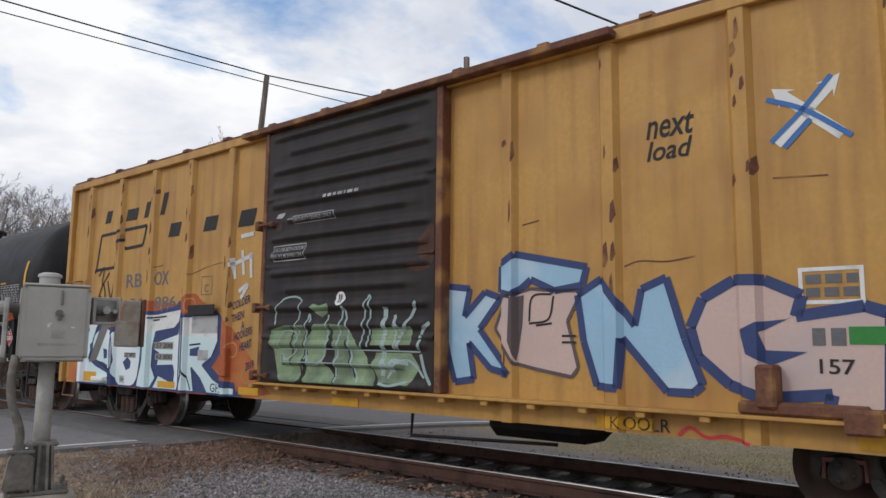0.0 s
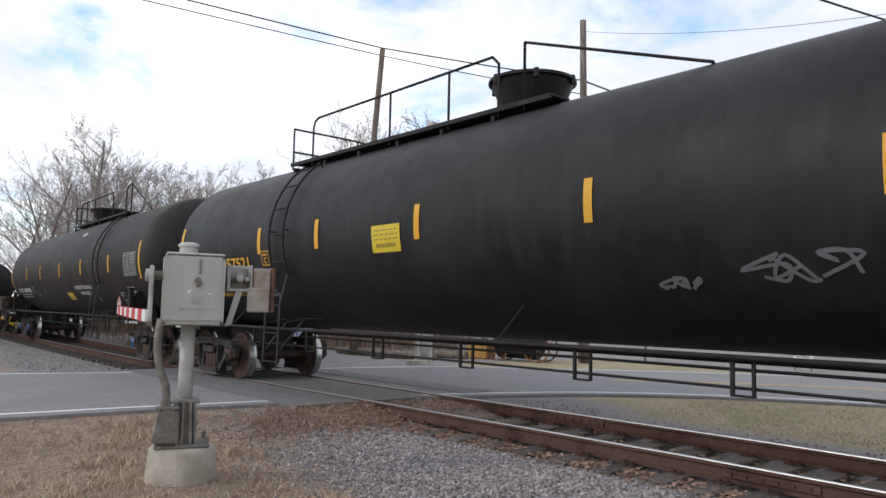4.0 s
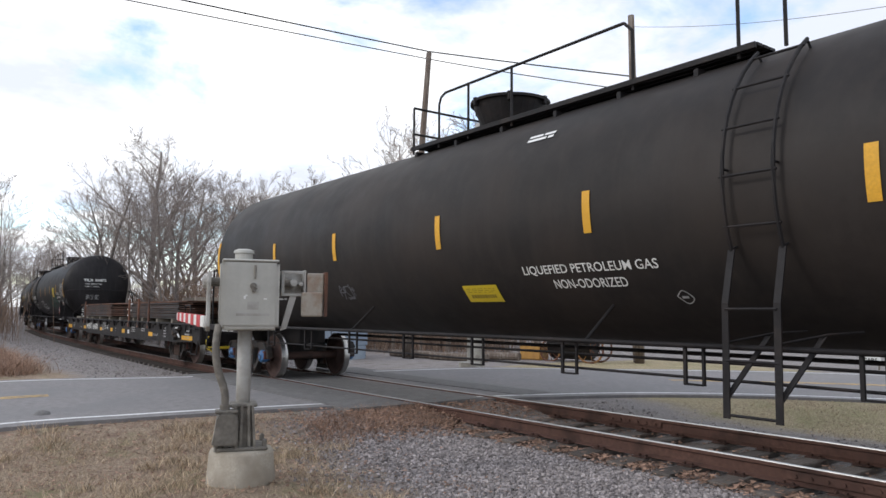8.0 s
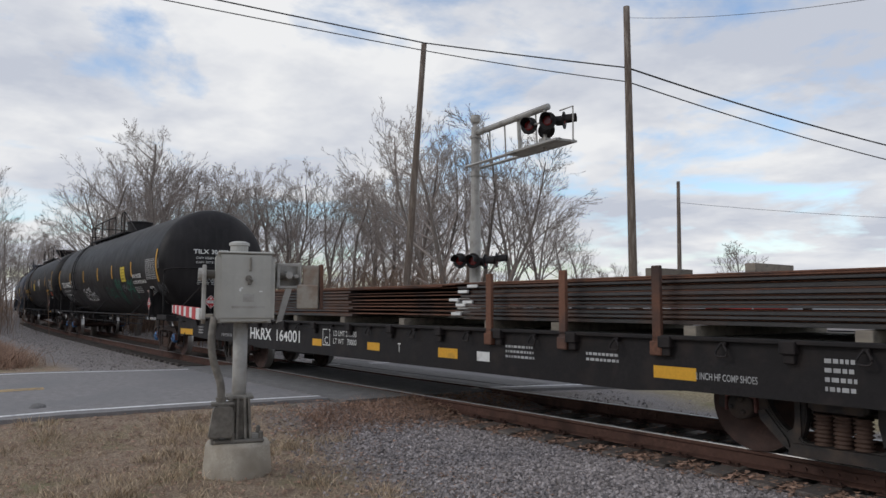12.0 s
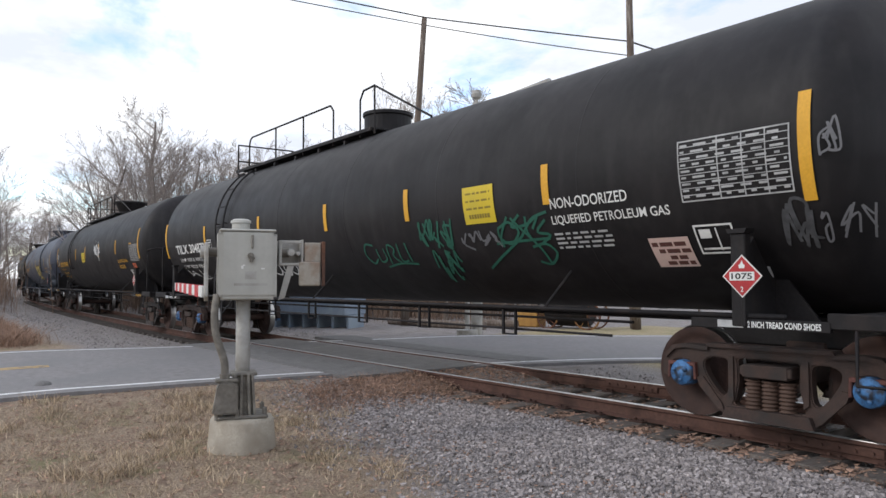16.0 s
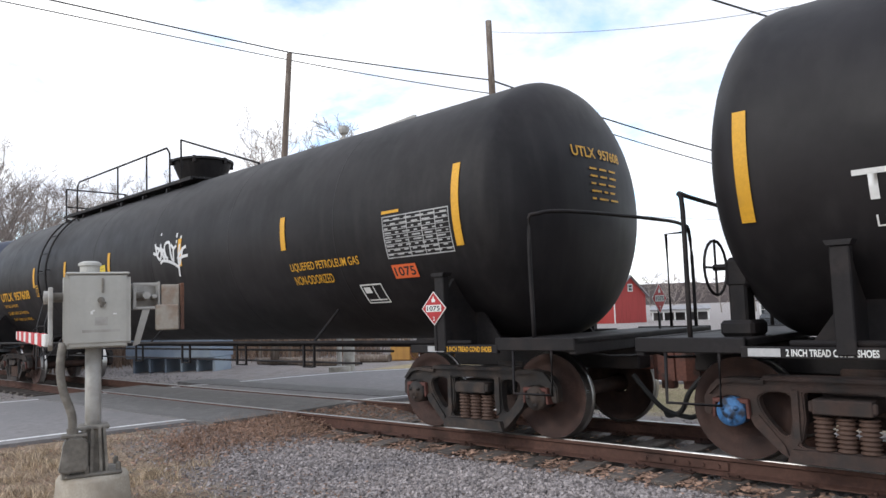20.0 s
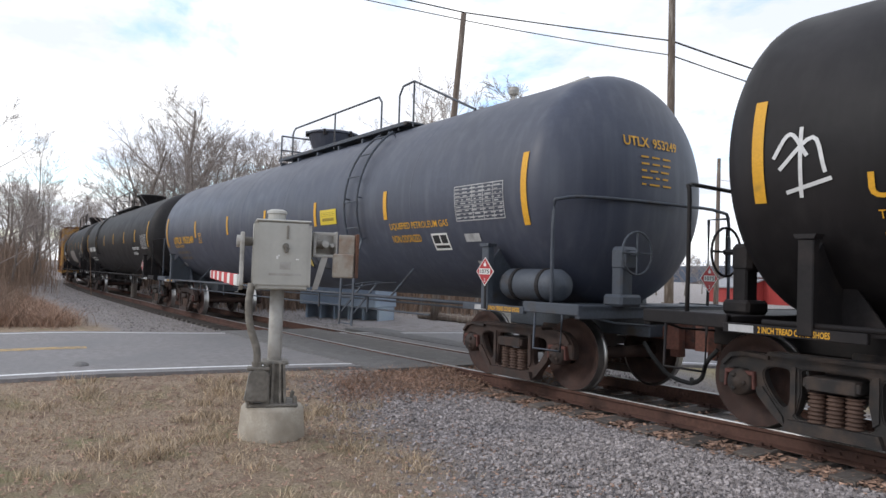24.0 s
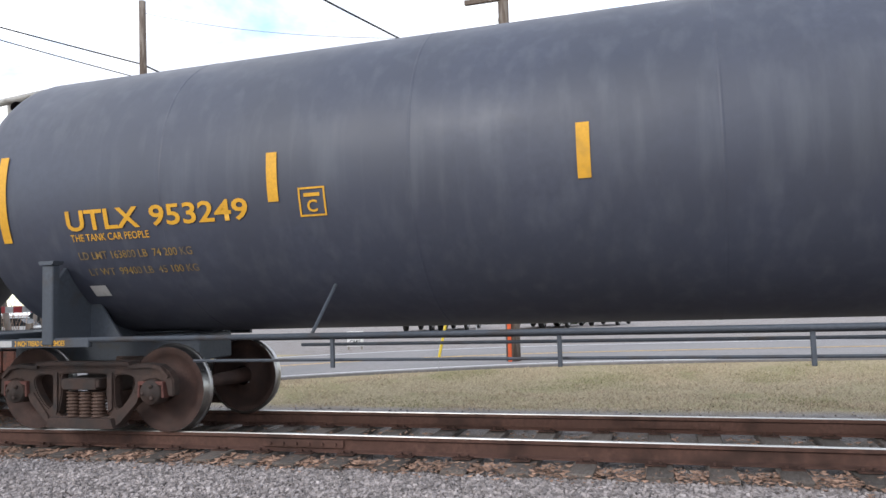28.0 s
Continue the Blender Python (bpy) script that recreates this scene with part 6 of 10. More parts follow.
def door_relief(u, v):
    """How far the door's rolled ribs stand out at a place."""
    best = 0.0
    for p in range(4):
        for k, e in enumerate((4.07, 3.85, 3.62, 3.39)):
            t = (v - (e - 0.908 * p)) / 0.125
            if 0 < t < 1:
                lo, hi = ((-1.10, 1.06) if k == 1 else (-1.42, 1.38))
                f = max(0.0, min(1.0, (u - lo) / 0.07, (hi - u) / 0.07))
                best = 0.05 * math.sin(math.pi * t ** 0.75) * f
        if 0 < v - (3.285 - 0.908 * p) < 0.03:
            best = 0.022
    return best


DOOR_SIDE = Side(lambda u, v, l: Vector((u, -1.60 - door_relief(u, v) - l, v)), DOOR_CUTS, DOOR_STEP)


def box_side_bm(s):
    """One long side as a sheet that follows the posts, 4 cm thick."""
    bm = bmesh.new()
    us = sorted({-7.75, 7.75, *[c + d for c in BOX_POSTS for d in (-0.105, -0.06, 0.06, 0.105)]})
    rows = []
    for u in us:
        y = box_depth(u)
        rows.append([bm.verts.new((u, s * y, z)) for z in (0.66, 0.98, 4.31)] + [bm.verts.new((u, s * (BOX_Y - 0.05), z)) for z in (4.31, 0.66)])
    for a, b in zip(rows, rows[1:]):
        for k in range(5):
            bm.faces.new((a[k], b[k], b[(k + 1) % 5], a[(k + 1) % 5]))
    bm.faces.new(rows[0])
    bm.faces.new(rows[-1][::-1])
    bmesh.ops.recalc_face_normals(bm, faces=bm.faces[:])
    return bm


def door_bm():
    """The sliding door: panels with rolled horizontal ribs, the second of each panel shorter."""
    a, b = DOOR_U
    bm = boxes((a, b, -1.59, -1.53, 0.90, 4.21))
    zs = [0.90] + [k * DOOR_STEP for k in range(40, 184) if 0.90 < k * DOOR_STEP < 4.21] + [4.21]
    cols = [[bm.verts.new((u, -1.60 - door_relief(u, z), z)) for z in zs] for u in (a,) + DOOR_CUTS + (b,)]
    for c, d in zip(cols, cols[1:]):
        for i in range(len(c) - 1):
            bm.faces.new((c[i], d[i], d[i + 1], c[i + 1])).smooth = True
    return bm


def boxcar(center, sprayed):
    car = new_car("boxcar", "ochre yellow freight boxcar covered with sprayed graffiti" if sprayed else "ochre yellow freight boxcar far back in the bend", "boxcar", center, 6.1)
    for s in (-1, 1):
        part("side_wall", box_side_bm(s), "boxcar_yellow", car)
    for k in (-1, 1):
        bm = boxes((k * 7.72 - 0.03, k * 7.72 + 0.03, -1.45, 1.45, 0.72, 4.36), bev=0.005)
        for j in range(8):
            box(bm, *sorted((k * 7.75, k * 7.79)), -1.3, 1.3, 1.1 + 0.38 * j, 1.25 + 0.38 * j, 0.015)
        part("end_wall", bm, "boxcar_yellow", car)
        bm = bmesh.new()
        for s in (-1, 1):
            box(bm, *sorted((k * 7.68, k * 7.80)), s * 1.47 - 0.07, s * 1.47 + 0.06, 0.66, 4.34, 0.01)
        part("corner_post", bm, "boxcar_yellow", car)
        add_truck(car, k * 6.1, "truck_dark", "truck_dark", center)
        part("coupler", coupler_bm(k * 7.85, k), "coupler_rust", car, "rust-brown knuckle coupler")
        part("air_hose", hose_bm(k * 7.85, k), "rubber", car)
        bm = bmesh.new()
        for j in range(4):
            z = 1.22 + 0.42 * j
            u0, u1 = sorted((k * 7.18, k * 7.70))
            tube(bm, [(u0, -1.48, z), (u0, -1.56, z), (u1, -1.56, z), (u1, -1.48, z)], 0.014, 6)
            tube(bm, [(k * 7.80, -1.35, z), (k * 7.87, -1.35, z), (k * 7.87, -0.85, z), (k * 7.80, -0.85, z)], 0.014, 6)
        tube(bm, [(k * 7.2, -1.47, 0.70), (k * 7.2, -1.5, 0.42), (k * 7.66, -1.5, 0.42), (k * 7.66, -1.47, 0.70)], 0.02, 6)
        part("grab_iron", bm, "boxcar_rust", car)
    # roof: a low ridge with raised panels
    bm = bmesh.new()
    prism(bm, [(-1.50, 4.32), (1.50, 4.32), (1.50, 4.39), (0, 4.54), (-1.50, 4.39)], -7.78, 7.78, axis="x")
    part("roof", bm, "boxcar_rust", car, "rust-stained ribbed roof")
    bm = bmesh.new()
    for j in range(14):
        u = -7.2 + 14.4 * j / 13
        prism(bm, [(-1.52, 4.382), (0, 4.54), (1.52, 4.382), (1.50, 4.43), (0, 4.585), (-1.50, 4.43)], u - 0.06, u + 0.06, axis="x")
    part("roof_rib", bm, "boxcar_rust", car)
    bm = boxes((-7.78, 7.78, -1.545, -1.46, 4.22, 4.34), bev=0.01)
    part("top_rail", bm, "boxcar_yellow", car)
    part("top_rail", boxes((-7.78, 7.78, 1.46, 1.545, 4.22, 4.34), bev=0.01), "boxcar_yellow", car)
    bm = boxes((-7.7, 7.7, -1.36, 1.36, 0.96, 1.05), (-7.75, 7.75, -0.3, 0.3, 0.62, 0.95), bev=0.01)
    for u in (-4.4, -2.2, 0.2, 2.4, 4.4):
        box(bm, u - 0.08, u + 0.08, -1.40, 1.40, 0.70, 0.95, 0.01)
    part("underframe", bm, "frame_black", car)
    # door with its tracks and hardware
    d = part("sliding_door", door_bm(), "door_black", car, "black ribbed sliding door")
    bm = boxes((-2.1, 3.6, -1.68, -1.45, 4.24, 4.32), bev=0.01)
    part("door_track", bm, "boxcar_rust", car)
    bm = boxes((-1.62, 6.6, -1.665, -1.46, 0.865, 0.896), bev=0.006)
    part("door_track", bm, "boxcar_yellow", car)
    bm = bmesh.new()
    for j in range(12):
        box(bm, -1.75 + 0.55 * j, -1.66 + 0.55 * j, -1.64, -1.46, 0.81, 0.87, 0.01)
    part("track_bracket", bm, "boxcar_yellow", car)
    for a, b in ((1.465, 1.56), (-1.62, -1.54)):
        part("door_post", boxes((a, b, -1.61, -1.45, 0.90, 4.24), bev=0.01), "boxcar_rust", car, "rust-brown door post")
    bm = bmesh.new()
    for z in (0.97, 1.85, 2.95):
        box(bm, -1.70, -1.34, -1.67, -1.64, z, z + 0.035, 0.008)
        box(bm, -1.70, -1.62, -1.68, -1.52, z - 0.05, z + 0.08, 0.015)
        box(bm, -1.42, -1.34, -1.66, -1.58, z - 0.02, z + 0.05, 0.01)
    part("door_lock", bm, "boxcar_rust", d)
    bm = boxes((4.6, 5.5, -1.62, -1.46, 0.90, 1.0), (4.75, 4.9, -1.66, -1.46, 0.95, 1.28), (5.35, 5.6, -1.68, -1.46, 0.80, 0.98), bev=0.02)
    part("door_stop", bm, "boxcar_rust", car)
    bm = boxes((1.6, 2.9, -0.9, -0.3, 0.42, 0.68), bev=0.1)
    tube(bm, [(0.9, -1.3, 0.66), (0.9, -1.32, 0.40), (2.6, -1.0, 0.42)], 0.02, 6)
    part("brake_cylinder", bm, "frame_black", car)
    # painted marks
    for u0, u1, z0, z1 in ((-6.9, -6.45, 0.70, 0.87), (-4.36, -3.86, 0.70, 0.80), (-2.2, -1.75, 0.70, 0.80), (-0.27, 0.19, 0.67, 0.77), (3.3, 3.85, 0.69, 0.80), (5.4, 6.3, 0.69, 0.83)):
        BOX_SIDE.paint("reflector", poly_shape(rect(u0, u1, z0, z1)), "paint_yellow", car, 0.012, "yellow reflector patch")
    # the owner's emblem: slanted blocks over an open box outline
    def slab(u, v, w, h):
        return [(u, v), (u + w, v), (u + w + 0.3 * h, v + h), (u + 0.3 * h, v + h)]
    BOX_SIDE.paint("emblem", poly_shape(slab(-6.5, 3.49, 0.2, 0.22), slab(-5.74, 3.46, 0.38, 0.2), slab(-5.12, 3.46, 0.14, 0.26), slab(-4.60, 3.45, 0.14, 0.36), slab(-4.3, 3.06, 0.32, 0.22), slab(-3.3, 3.06, 0.34, 0.22), slab(-2.4, 3.04, 0.38, 0.24)), "ink_black", car, 0.005)
    BOX_SIDE.paint("emblem", stroke_shape([[(-6.76, 2.66), (-6.72, 2.66 + 0.0), (-6.6, 3.28)], [(-6.6, 3.28), (-5.8, 3.30)], [(-6.76, 2.66), (-6.05, 2.68)], [(-6.05, 2.68), (-5.93, 3.12)], [(-5.93, 3.12), (-5.72, 3.14)], [(-5.72, 3.0), (-5.62, 2.98)], [(-5.7, 2.98), (-5.1, 3.0)], [(-5.1, 3.0), (-5.0, 3.32)], [(-5.0, 3.32), (-5.75, 3.31)]], 0.055, 2), "ink_black", car, 0.005)
    BOX_SIDE.paint("reporting_mark", text_shape("RB", -5.58, 2.30, 0.52, 0.23, bold=0.012), "spray_grey", car, 0.005)
    BOX_SIDE.paint("reporting_mark", text_shape("OX", -4.64, 2.30, 0.43, 0.23, bold=0.012), "spray_grey", car, 0.005)
    if not sprayed:
        return car
    BOX_SIDE.paint("car_number", text_shape("36", -5.40, 1.93, 0.42, 0.19, bold=0.01), "spray_grey", car, 0.005)
    BOX_SIDE.paint("car_number", text_shape("886", -4.61, 1.93, 0.65, 0.19, bold=0.01), "spray_grey", car, 0.005)
    BOX_SIDE.paint("plate_stencil", frame_shape(-3.27, -2.98, 2.10, 2.38, 0.012), "spray_grey", car, 0.005)
    BOX_SIDE.paint("letter", text_shape("C", -3.18, 2.14, 0.11, 0.12), "spray_grey", car, 0.005)
    BOX_SIDE.paint("lettering", text_shape("next", 3.84, 3.24, 0.44, 0.2, bold=0.012, slant=0.25), "ink_black", car, 0.005)
    BOX_SIDE.paint("lettering", text_shape("load", 3.84, 3.04, 0.42, 0.18, bold=0.012, slant=0.25), "ink_black", car, 0.005)
    # crossed double arrows
    def arrow(a, b, w):
        a, b = Vector((*a, 0)), Vector((*b, 0))
        d = (b - a).normalized()
        q = Vector((-d.y, d.x, 0))
        return [tuple((a + q * w)[:2]), tuple((b - d * 0.12 + q * w)[:2]), tuple((b - d * 0.16 + q * w * 2)[:2]), tuple(b[:2]), tuple((b - d * 0.16 - q * w * 2)[:2]), tuple((b - d * 0.12 - q * w)[:2]), tuple((a - q * w)[:2])]
    BOX_SIDE.paint("emblem", poly_shape(arrow((4.94, 3.02), (5.42, 3.50), 0.045), arrow((5.42, 3.02), (4.92, 3.48), 0.045)), "paint_white", car, 0.005, "white and blue crossed arrows emblem")
    BOX_SIDE.paint("emblem", stroke_shape([[(4.90, 3.04), (5.12, 3.24), (5.36, 3.50)], [(4.88, 3.40), (5.16, 3.26), (5.48, 3.0)], [(5.0, 2.98), (5.2, 3.18)]], 0.04), "spray_blue", car, 0.009)
    BOX_SIDE.paint("stencil", frame_shape(5.05, 5.5, 1.74, 2.02, 0.03), "paint_white", car, 0.005)
    BOX_SIDE.paint("print_bar", bars_shape(5.1, 5.46, 1.78, 1.98, 2, 61, 0.08, 0.14, 0.03, 0.7), "spray_grey", car, 0.005)
    # door stencils
    DOOR_SIDE.paint("stencil", frame_shape(-1.35, -0.69, 2.46, 2.67, 0.013), "sheet_white", d, 0.004)
    DOOR_SIDE.paint("lettering", text_shape("SECURE BOTH DOORS", -1.32, 2.585, 0.60, 0.055, bold=0.012), "sheet_white", d, 0.004)
    DOOR_SIDE.paint("lettering", text_shape("BEFORE MOVING CAR", -1.32, 2.495, 0.60, 0.055, bold=0.012), "sheet_white", d, 0.004)
    DOOR_SIDE.paint("stencil", frame_shape(-0.93, -0.14, 2.93, 3.03, 0.011), "sheet_white", d, 0.004)
    DOOR_SIDE.paint("lettering", text_shape("SECURITY DEVICE ONLY", -0.90, 2.955, 0.72, 0.05, bold=0.012), "sheet_white", d, 0.004)
    DOOR_SIDE.paint("stencil", poly_shape(rect(-1.07, -0.93, 2.99, 3.0), [(-1.33, 3.04), (-1.2, 3.03), (-1.15, 3.07), (-1.14, 3.10), (-1.28, 3.09)]), "sheet_white", d, 0.004)
    DOOR_SIDE.paint("print_bar", bars_shape(-0.35, 0.30, 3.20, 3.25, 1, 64, 0.03, 0.09, 0.03, 0.8), "sheet_white", d, 0.004)
    DOOR_SIDE.paint("rust_patch", poly_shape(rounded([(1.22, 2.4), (1.30, 2.62), (1.44, 2.7), (1.44, 2.3), (1.34, 2.32)]), rounded([(1.05, 2.26), (1.2, 2.3), (1.4, 2.24), (1.2, 2.2)]), rounded([(-1.32, 2.90), (-1.24, 2.98), (-1.19, 2.92), (-1.25, 2.86)])), "rail_rust", d, 0.003)
    # sprayed pieces: a word before the door, a word behind it, pale outlines on the door
    def fatter(o, ku, kv):
        """An outline swollen about its middle, kept above the sill."""
        cu, cv = sum(p[0] for p in o) / len(o), sum(p[1] for p in o) / len(o)
        return [(cu + (p[0] - cu) * ku, max(0.672, cv + (p[1] - cv) * kv)) for p in o]

    def sprayed_letter(o, fill, edge="spray_navy", w=0.07, label=""):
        BOX_SIDE.paint("graffiti", poly_shape(o), fill, car, 0.006, label)
        BOX_SIDE.paint("graffiti_outline", stroke_shape([[a, b] for a, b in zip(o, o[1:] + o[:1])], w), edge, car, 0.009)

    blue = "sky-blue sprayed letter with a navy outline"
    sprayed_letter([(1.52, 2.03), (1.84, 1.99), (1.77, 1.7), (2.04, 1.95), (2.24, 1.88), (1.97, 1.57), (2.36, 1.12), (2.11, 1.17), (1.83, 1.43), (1.90, 1.06), (1.65, 1.02), (1.56, 1.29), (1.46, 1.71)], "spray_sky", label=blue)
    sprayed_letter([(2.30, 1.89), (2.6, 1.96), (2.87, 1.93), (3.17, 1.92), (3.01, 1.64), (3.12, 1.21), (3.05, 1.12), (2.67, 1.18), (2.42, 1.23), (2.17, 1.57)], "spray_pink", "spray_brown", 0.035, "pink sprayed letter")
    sprayed_letter([(2.43, 2.31), (3.22, 2.14), (3.17, 1.97), (2.87, 1.93), (2.60, 2.05), (2.39, 1.9), (2.24, 1.94), (2.25, 2.2)], "spray_sky", label=blue)
    BOX_SIDE.paint("graffiti", poly_shape([(2.38, 1.88), (2.52, 1.9), (2.5, 1.6), (2.44, 1.25), (2.36, 1.45)]), "spray_brown", car, 0.010)
    BOX_SIDE.paint("graffiti_outline", stroke_shape([[(2.58, 1.64), (2.62, 1.88), (2.84, 1.9)], [(2.58, 1.62), (2.8, 1.66), (2.86, 1.88)], [(2.66, 1.6), (2.84, 1.62)], [(2.95, 1.5), (3.1, 1.5)], [(2.95, 1.44), (3.1, 1.44)]], 0.02), "ink_black", car, 0.011)
    sprayed_letter([(3.12, 1.88), (3.37, 2.02), (3.69, 1.59), (3.76, 1.91), (3.99, 2.0), (4.14, 1.48), (4.28, 1.1), (4.2, 1.03), (3.97, 1.03), (3.57, 1.48), (3.53, 1.04), (3.31, 1.05), (3.18, 1.45)], "spray_sky", label=blue)
    sprayed_letter([(4.56, 1.95), (4.8, 1.94), (5.07, 1.81), (5.02, 1.65), (5.49, 1.72), (5.66, 1.66), (5.62, 0.96), (5.48, 0.88), (5.21, 0.92), (5.25, 1.07), (4.77, 1.02), (4.5, 1.11), (4.25, 1.33), (4.19, 1.57), (4.3, 1.81)], "spray_pink", w=0.09, label="pink sprayed letter with a navy outline")
    BOX_SIDE.paint("graffiti", poly_shape([(4.61, 1.55), (4.73, 1.61), (4.95, 1.63), (5.02, 1.66), (4.75, 1.53), (4.79, 1.39), (5.09, 1.38), (4.82, 1.27), (4.65, 1.36)]), "spray_navy", car, 0.010)
    BOX_SIDE.paint("stencil", poly_shape(rect(5.13, 5.22, 1.43, 1.56), rect(5.26, 5.36, 1.43, 1.56)), "spray_grey", car, 0.011)
    BOX_SIDE.paint("sticker", poly_shape(rect(5.38, 5.75, 1.44, 1.57)), "sticker_green", car, 0.012, "green rectangular sticker")
    BOX_SIDE.paint("lettering", text_shape("157", 5.17, 1.22, 0.24, 0.11, bold=0.01), "ink_black", car, 0.012)
    BOX_SIDE.paint("lettering", text_shape("KOOLR", 3.47, 0.69, 0.52, 0.11), "ink_black", car, 0.012)
    BOX_SIDE.paint("graffiti", stroke_shape([[(4.06, 0.68), (4.16, 0.75), (4.3, 0.68), (4.46, 0.7), (4.66, 0.66)]], 0.03), "paint_red", car, 0.010)
    orange = [(-7.55, 0.78), (-7.55, 1.05), (-7.46, 1.36), (-7.16, 1.45), (-6.9, 1.6), (-6.06, 2.06), (-5.6, 1.94), (-5.40, 1.86), (-5.01, 2.04), (-4.45, 2.05), (-3.93, 1.99), (-3.6, 2.12), (-3.40, 2.12), (-3.22, 2.01), (-2.82, 1.86), (-2.61, 1.63), (-2.53, 1.4), (-2.34, 1.22), (-1.96, 1.16), (-1.87, 0.93), (-1.87, 0.67), (-7.2, 0.67)]
    BOX_SIDE.paint("graffiti_shadow", poly_shape(rounded(orange, 3)), "spray_orange", car, 0.002, "orange-red sprayed cloud")
    BOX_SIDE.paint("graffiti_shadow", poly_shape(rounded([(-2.72, 1.81), (-2.49, 1.65), (-2.29, 1.5), (-2.08, 1.3), (-1.92, 1.15), (-1.82, 0.95), (-2.08, 0.68), (-2.5, 0.86), (-2.7, 1.19)], 2)), "spray_orange", car, 0.0025, "orange-red sprayed cloud")
    BOX_SIDE.paint("graffiti_outline", stroke_shape([[(u + 0.11 * math.cos(k * math.pi / 5), v + 0.10 * math.sin(k * math.pi / 5)) for k in range(11)] for u, v in ((-6.0, 1.72), (-5.85, 1.85), (-3.52, 1.96), (-2.05, 0.95), (-2.4, 1.3), (-7.35, 1.15), (-4.3, 1.96))], 0.022), "boxcar_yellow", car, 0.004)
    navy = [(-7.24, 0.72), (-7.20, 1.0), (-7.16, 1.32), (-6.97, 1.92), (-6.34, 2.13), (-6.16, 2.04), (-6.21, 1.69), (-5.97, 1.63), (-5.56, 1.68), (-5.58, 1.98), (-5.44, 2.03), (-5.33, 1.89), (-4.55, 1.89), (-3.93, 1.96), (-3.85, 2.05), (-3.63, 1.82), (-2.82, 1.86), (-2.63, 1.72), (-2.66, 1.28), (-2.82, 1.11), (-2.9, 1.05), (-2.58, 0.87), (-2.32, 0.85), (-2.28, 0.75), (-2.11, 0.665), (-7.2, 0.665)]
    BOX_SIDE.paint("graffiti_shadow", poly_shape(navy), "spray_navy", car, 0.004, "dark blue sprayed backing")
    pale = "white and pale blue sprayed letter with a navy outline"
    words = (
        [(-6.92, 1.86), (-6.33, 2.05), (-6.42, 1.74), (-6.55, 1.62), (-6.64, 1.41), (-6.77, 1.11), (-6.5, 1.0), (-5.95, 0.86), (-5.96, 0.69), (-7.16, 0.68), (-7.13, 1.06), (-6.97, 1.41), (-6.8, 1.58)],
        [(-6.58, 1.49), (-6.31, 1.63), (-6.05, 1.58), (-5.9, 1.45), (-5.86, 0.97), (-6.21, 1.04), (-6.55, 1.1), (-6.62, 1.3)],
        [(-5.85, 1.45), (-5.8, 1.55), (-5.4, 1.6), (-5.1, 1.52), (-4.97, 1.29), (-5.04, 0.88), (-5.24, 0.68), (-5.61, 0.68), (-5.81, 0.93), (-5.86, 1.25)],
        [(-5.49, 1.84), (-4.55, 1.82), (-3.83, 1.89), (-3.9, 1.69), (-4.02, 1.6), (-4.52, 1.55), (-4.59, 1.33), (-4.6, 1.04), (-4.47, 0.86), (-4.62, 0.69), (-5.01, 0.69), (-4.94, 1.1), (-4.92, 1.52), (-5.28, 1.62), (-5.44, 1.7)],
        [(-4.48, 1.38), (-3.87, 1.51), (-3.82, 1.76), (-3.68, 1.77), (-3.66, 0.93), (-3.73, 0.69), (-4.5, 0.69), (-4.34, 0.9), (-3.93, 0.8), (-3.92, 0.95), (-3.96, 1.05), (-4.40, 1.03), (-4.35, 1.22), (-4.50, 1.27)],
        [(-3.64, 1.75), (-2.80, 1.76), (-2.78, 1.4), (-2.91, 1.18), (-3.12, 1.07), (-2.86, 0.89), (-2.62, 0.8), (-2.38, 0.79), (-2.38, 0.68), (-2.99, 0.68), (-3.16, 0.88), (-3.39, 1.03), (-3.3, 0.68), (-3.6, 0.69)])
    for k, o in enumerate(words):
        o = fatter(rounded(o, 3) if k in (1, 2) else o, 1.10, 1.05)
        sprayed_letter(o, "paint_white", "spray_navy", 0.03, pale)
        bm = poly_shape(o)
        bmesh.ops.bisect_plane(bm, geom=bm.verts[:] + bm.edges[:] + bm.faces[:], plane_co=(0, 1.36, 0), plane_no=(0.04, 1, 0), clear_outer=True)
        BOX_SIDE.paint("graffiti", bm, "spray_ice", car, 0.0075)
    BOX_SIDE.paint("graffiti", poly_shape([(-6.24, 1.28), (-6.1, 1.26), (-6.09, 1.12), (-6.2, 1.1)], [(-5.52, 1.06), (-5.37, 1.15), (-5.25, 1.08), (-5.27, 0.97), (-5.4, 0.93)], [(-3.48, 1.30), (-3.23, 1.34), (-3.25, 1.2), (-3.48, 1.2)], [(-6.76, 1.34), (-6.7, 1.1), (-6.6, 1.12), (-6.66, 1.4)]), "spray_navy", car, 0.010)
    BOX_SIDE.paint("graffiti_outline", stroke_shape([[(-4.7, 1.78), (-4.2, 1.80)], [(-4.6, 1.74), (-4.4, 1.75)], [(-6.5, 1.08), (-6.1, 0.95), (-5.86, 0.75)], [(-3.5, 1.36), (-3.2, 1.38)], [(-3.62, 1.0), (-3.52, 0.86), (-3.42, 0.7)]], 0.025), "ink_black", car, 0.011)
    BOX_SIDE.paint("lettering", text_shape("WH", -5.6, 0.71, 0.16, 0.13), "ink_black", car, 0.012)
    BOX_SIDE.paint("lettering", text_shape("GH..", -2.9, 0.70, 0.34, 0.12), "ink_black", car, 0.012)
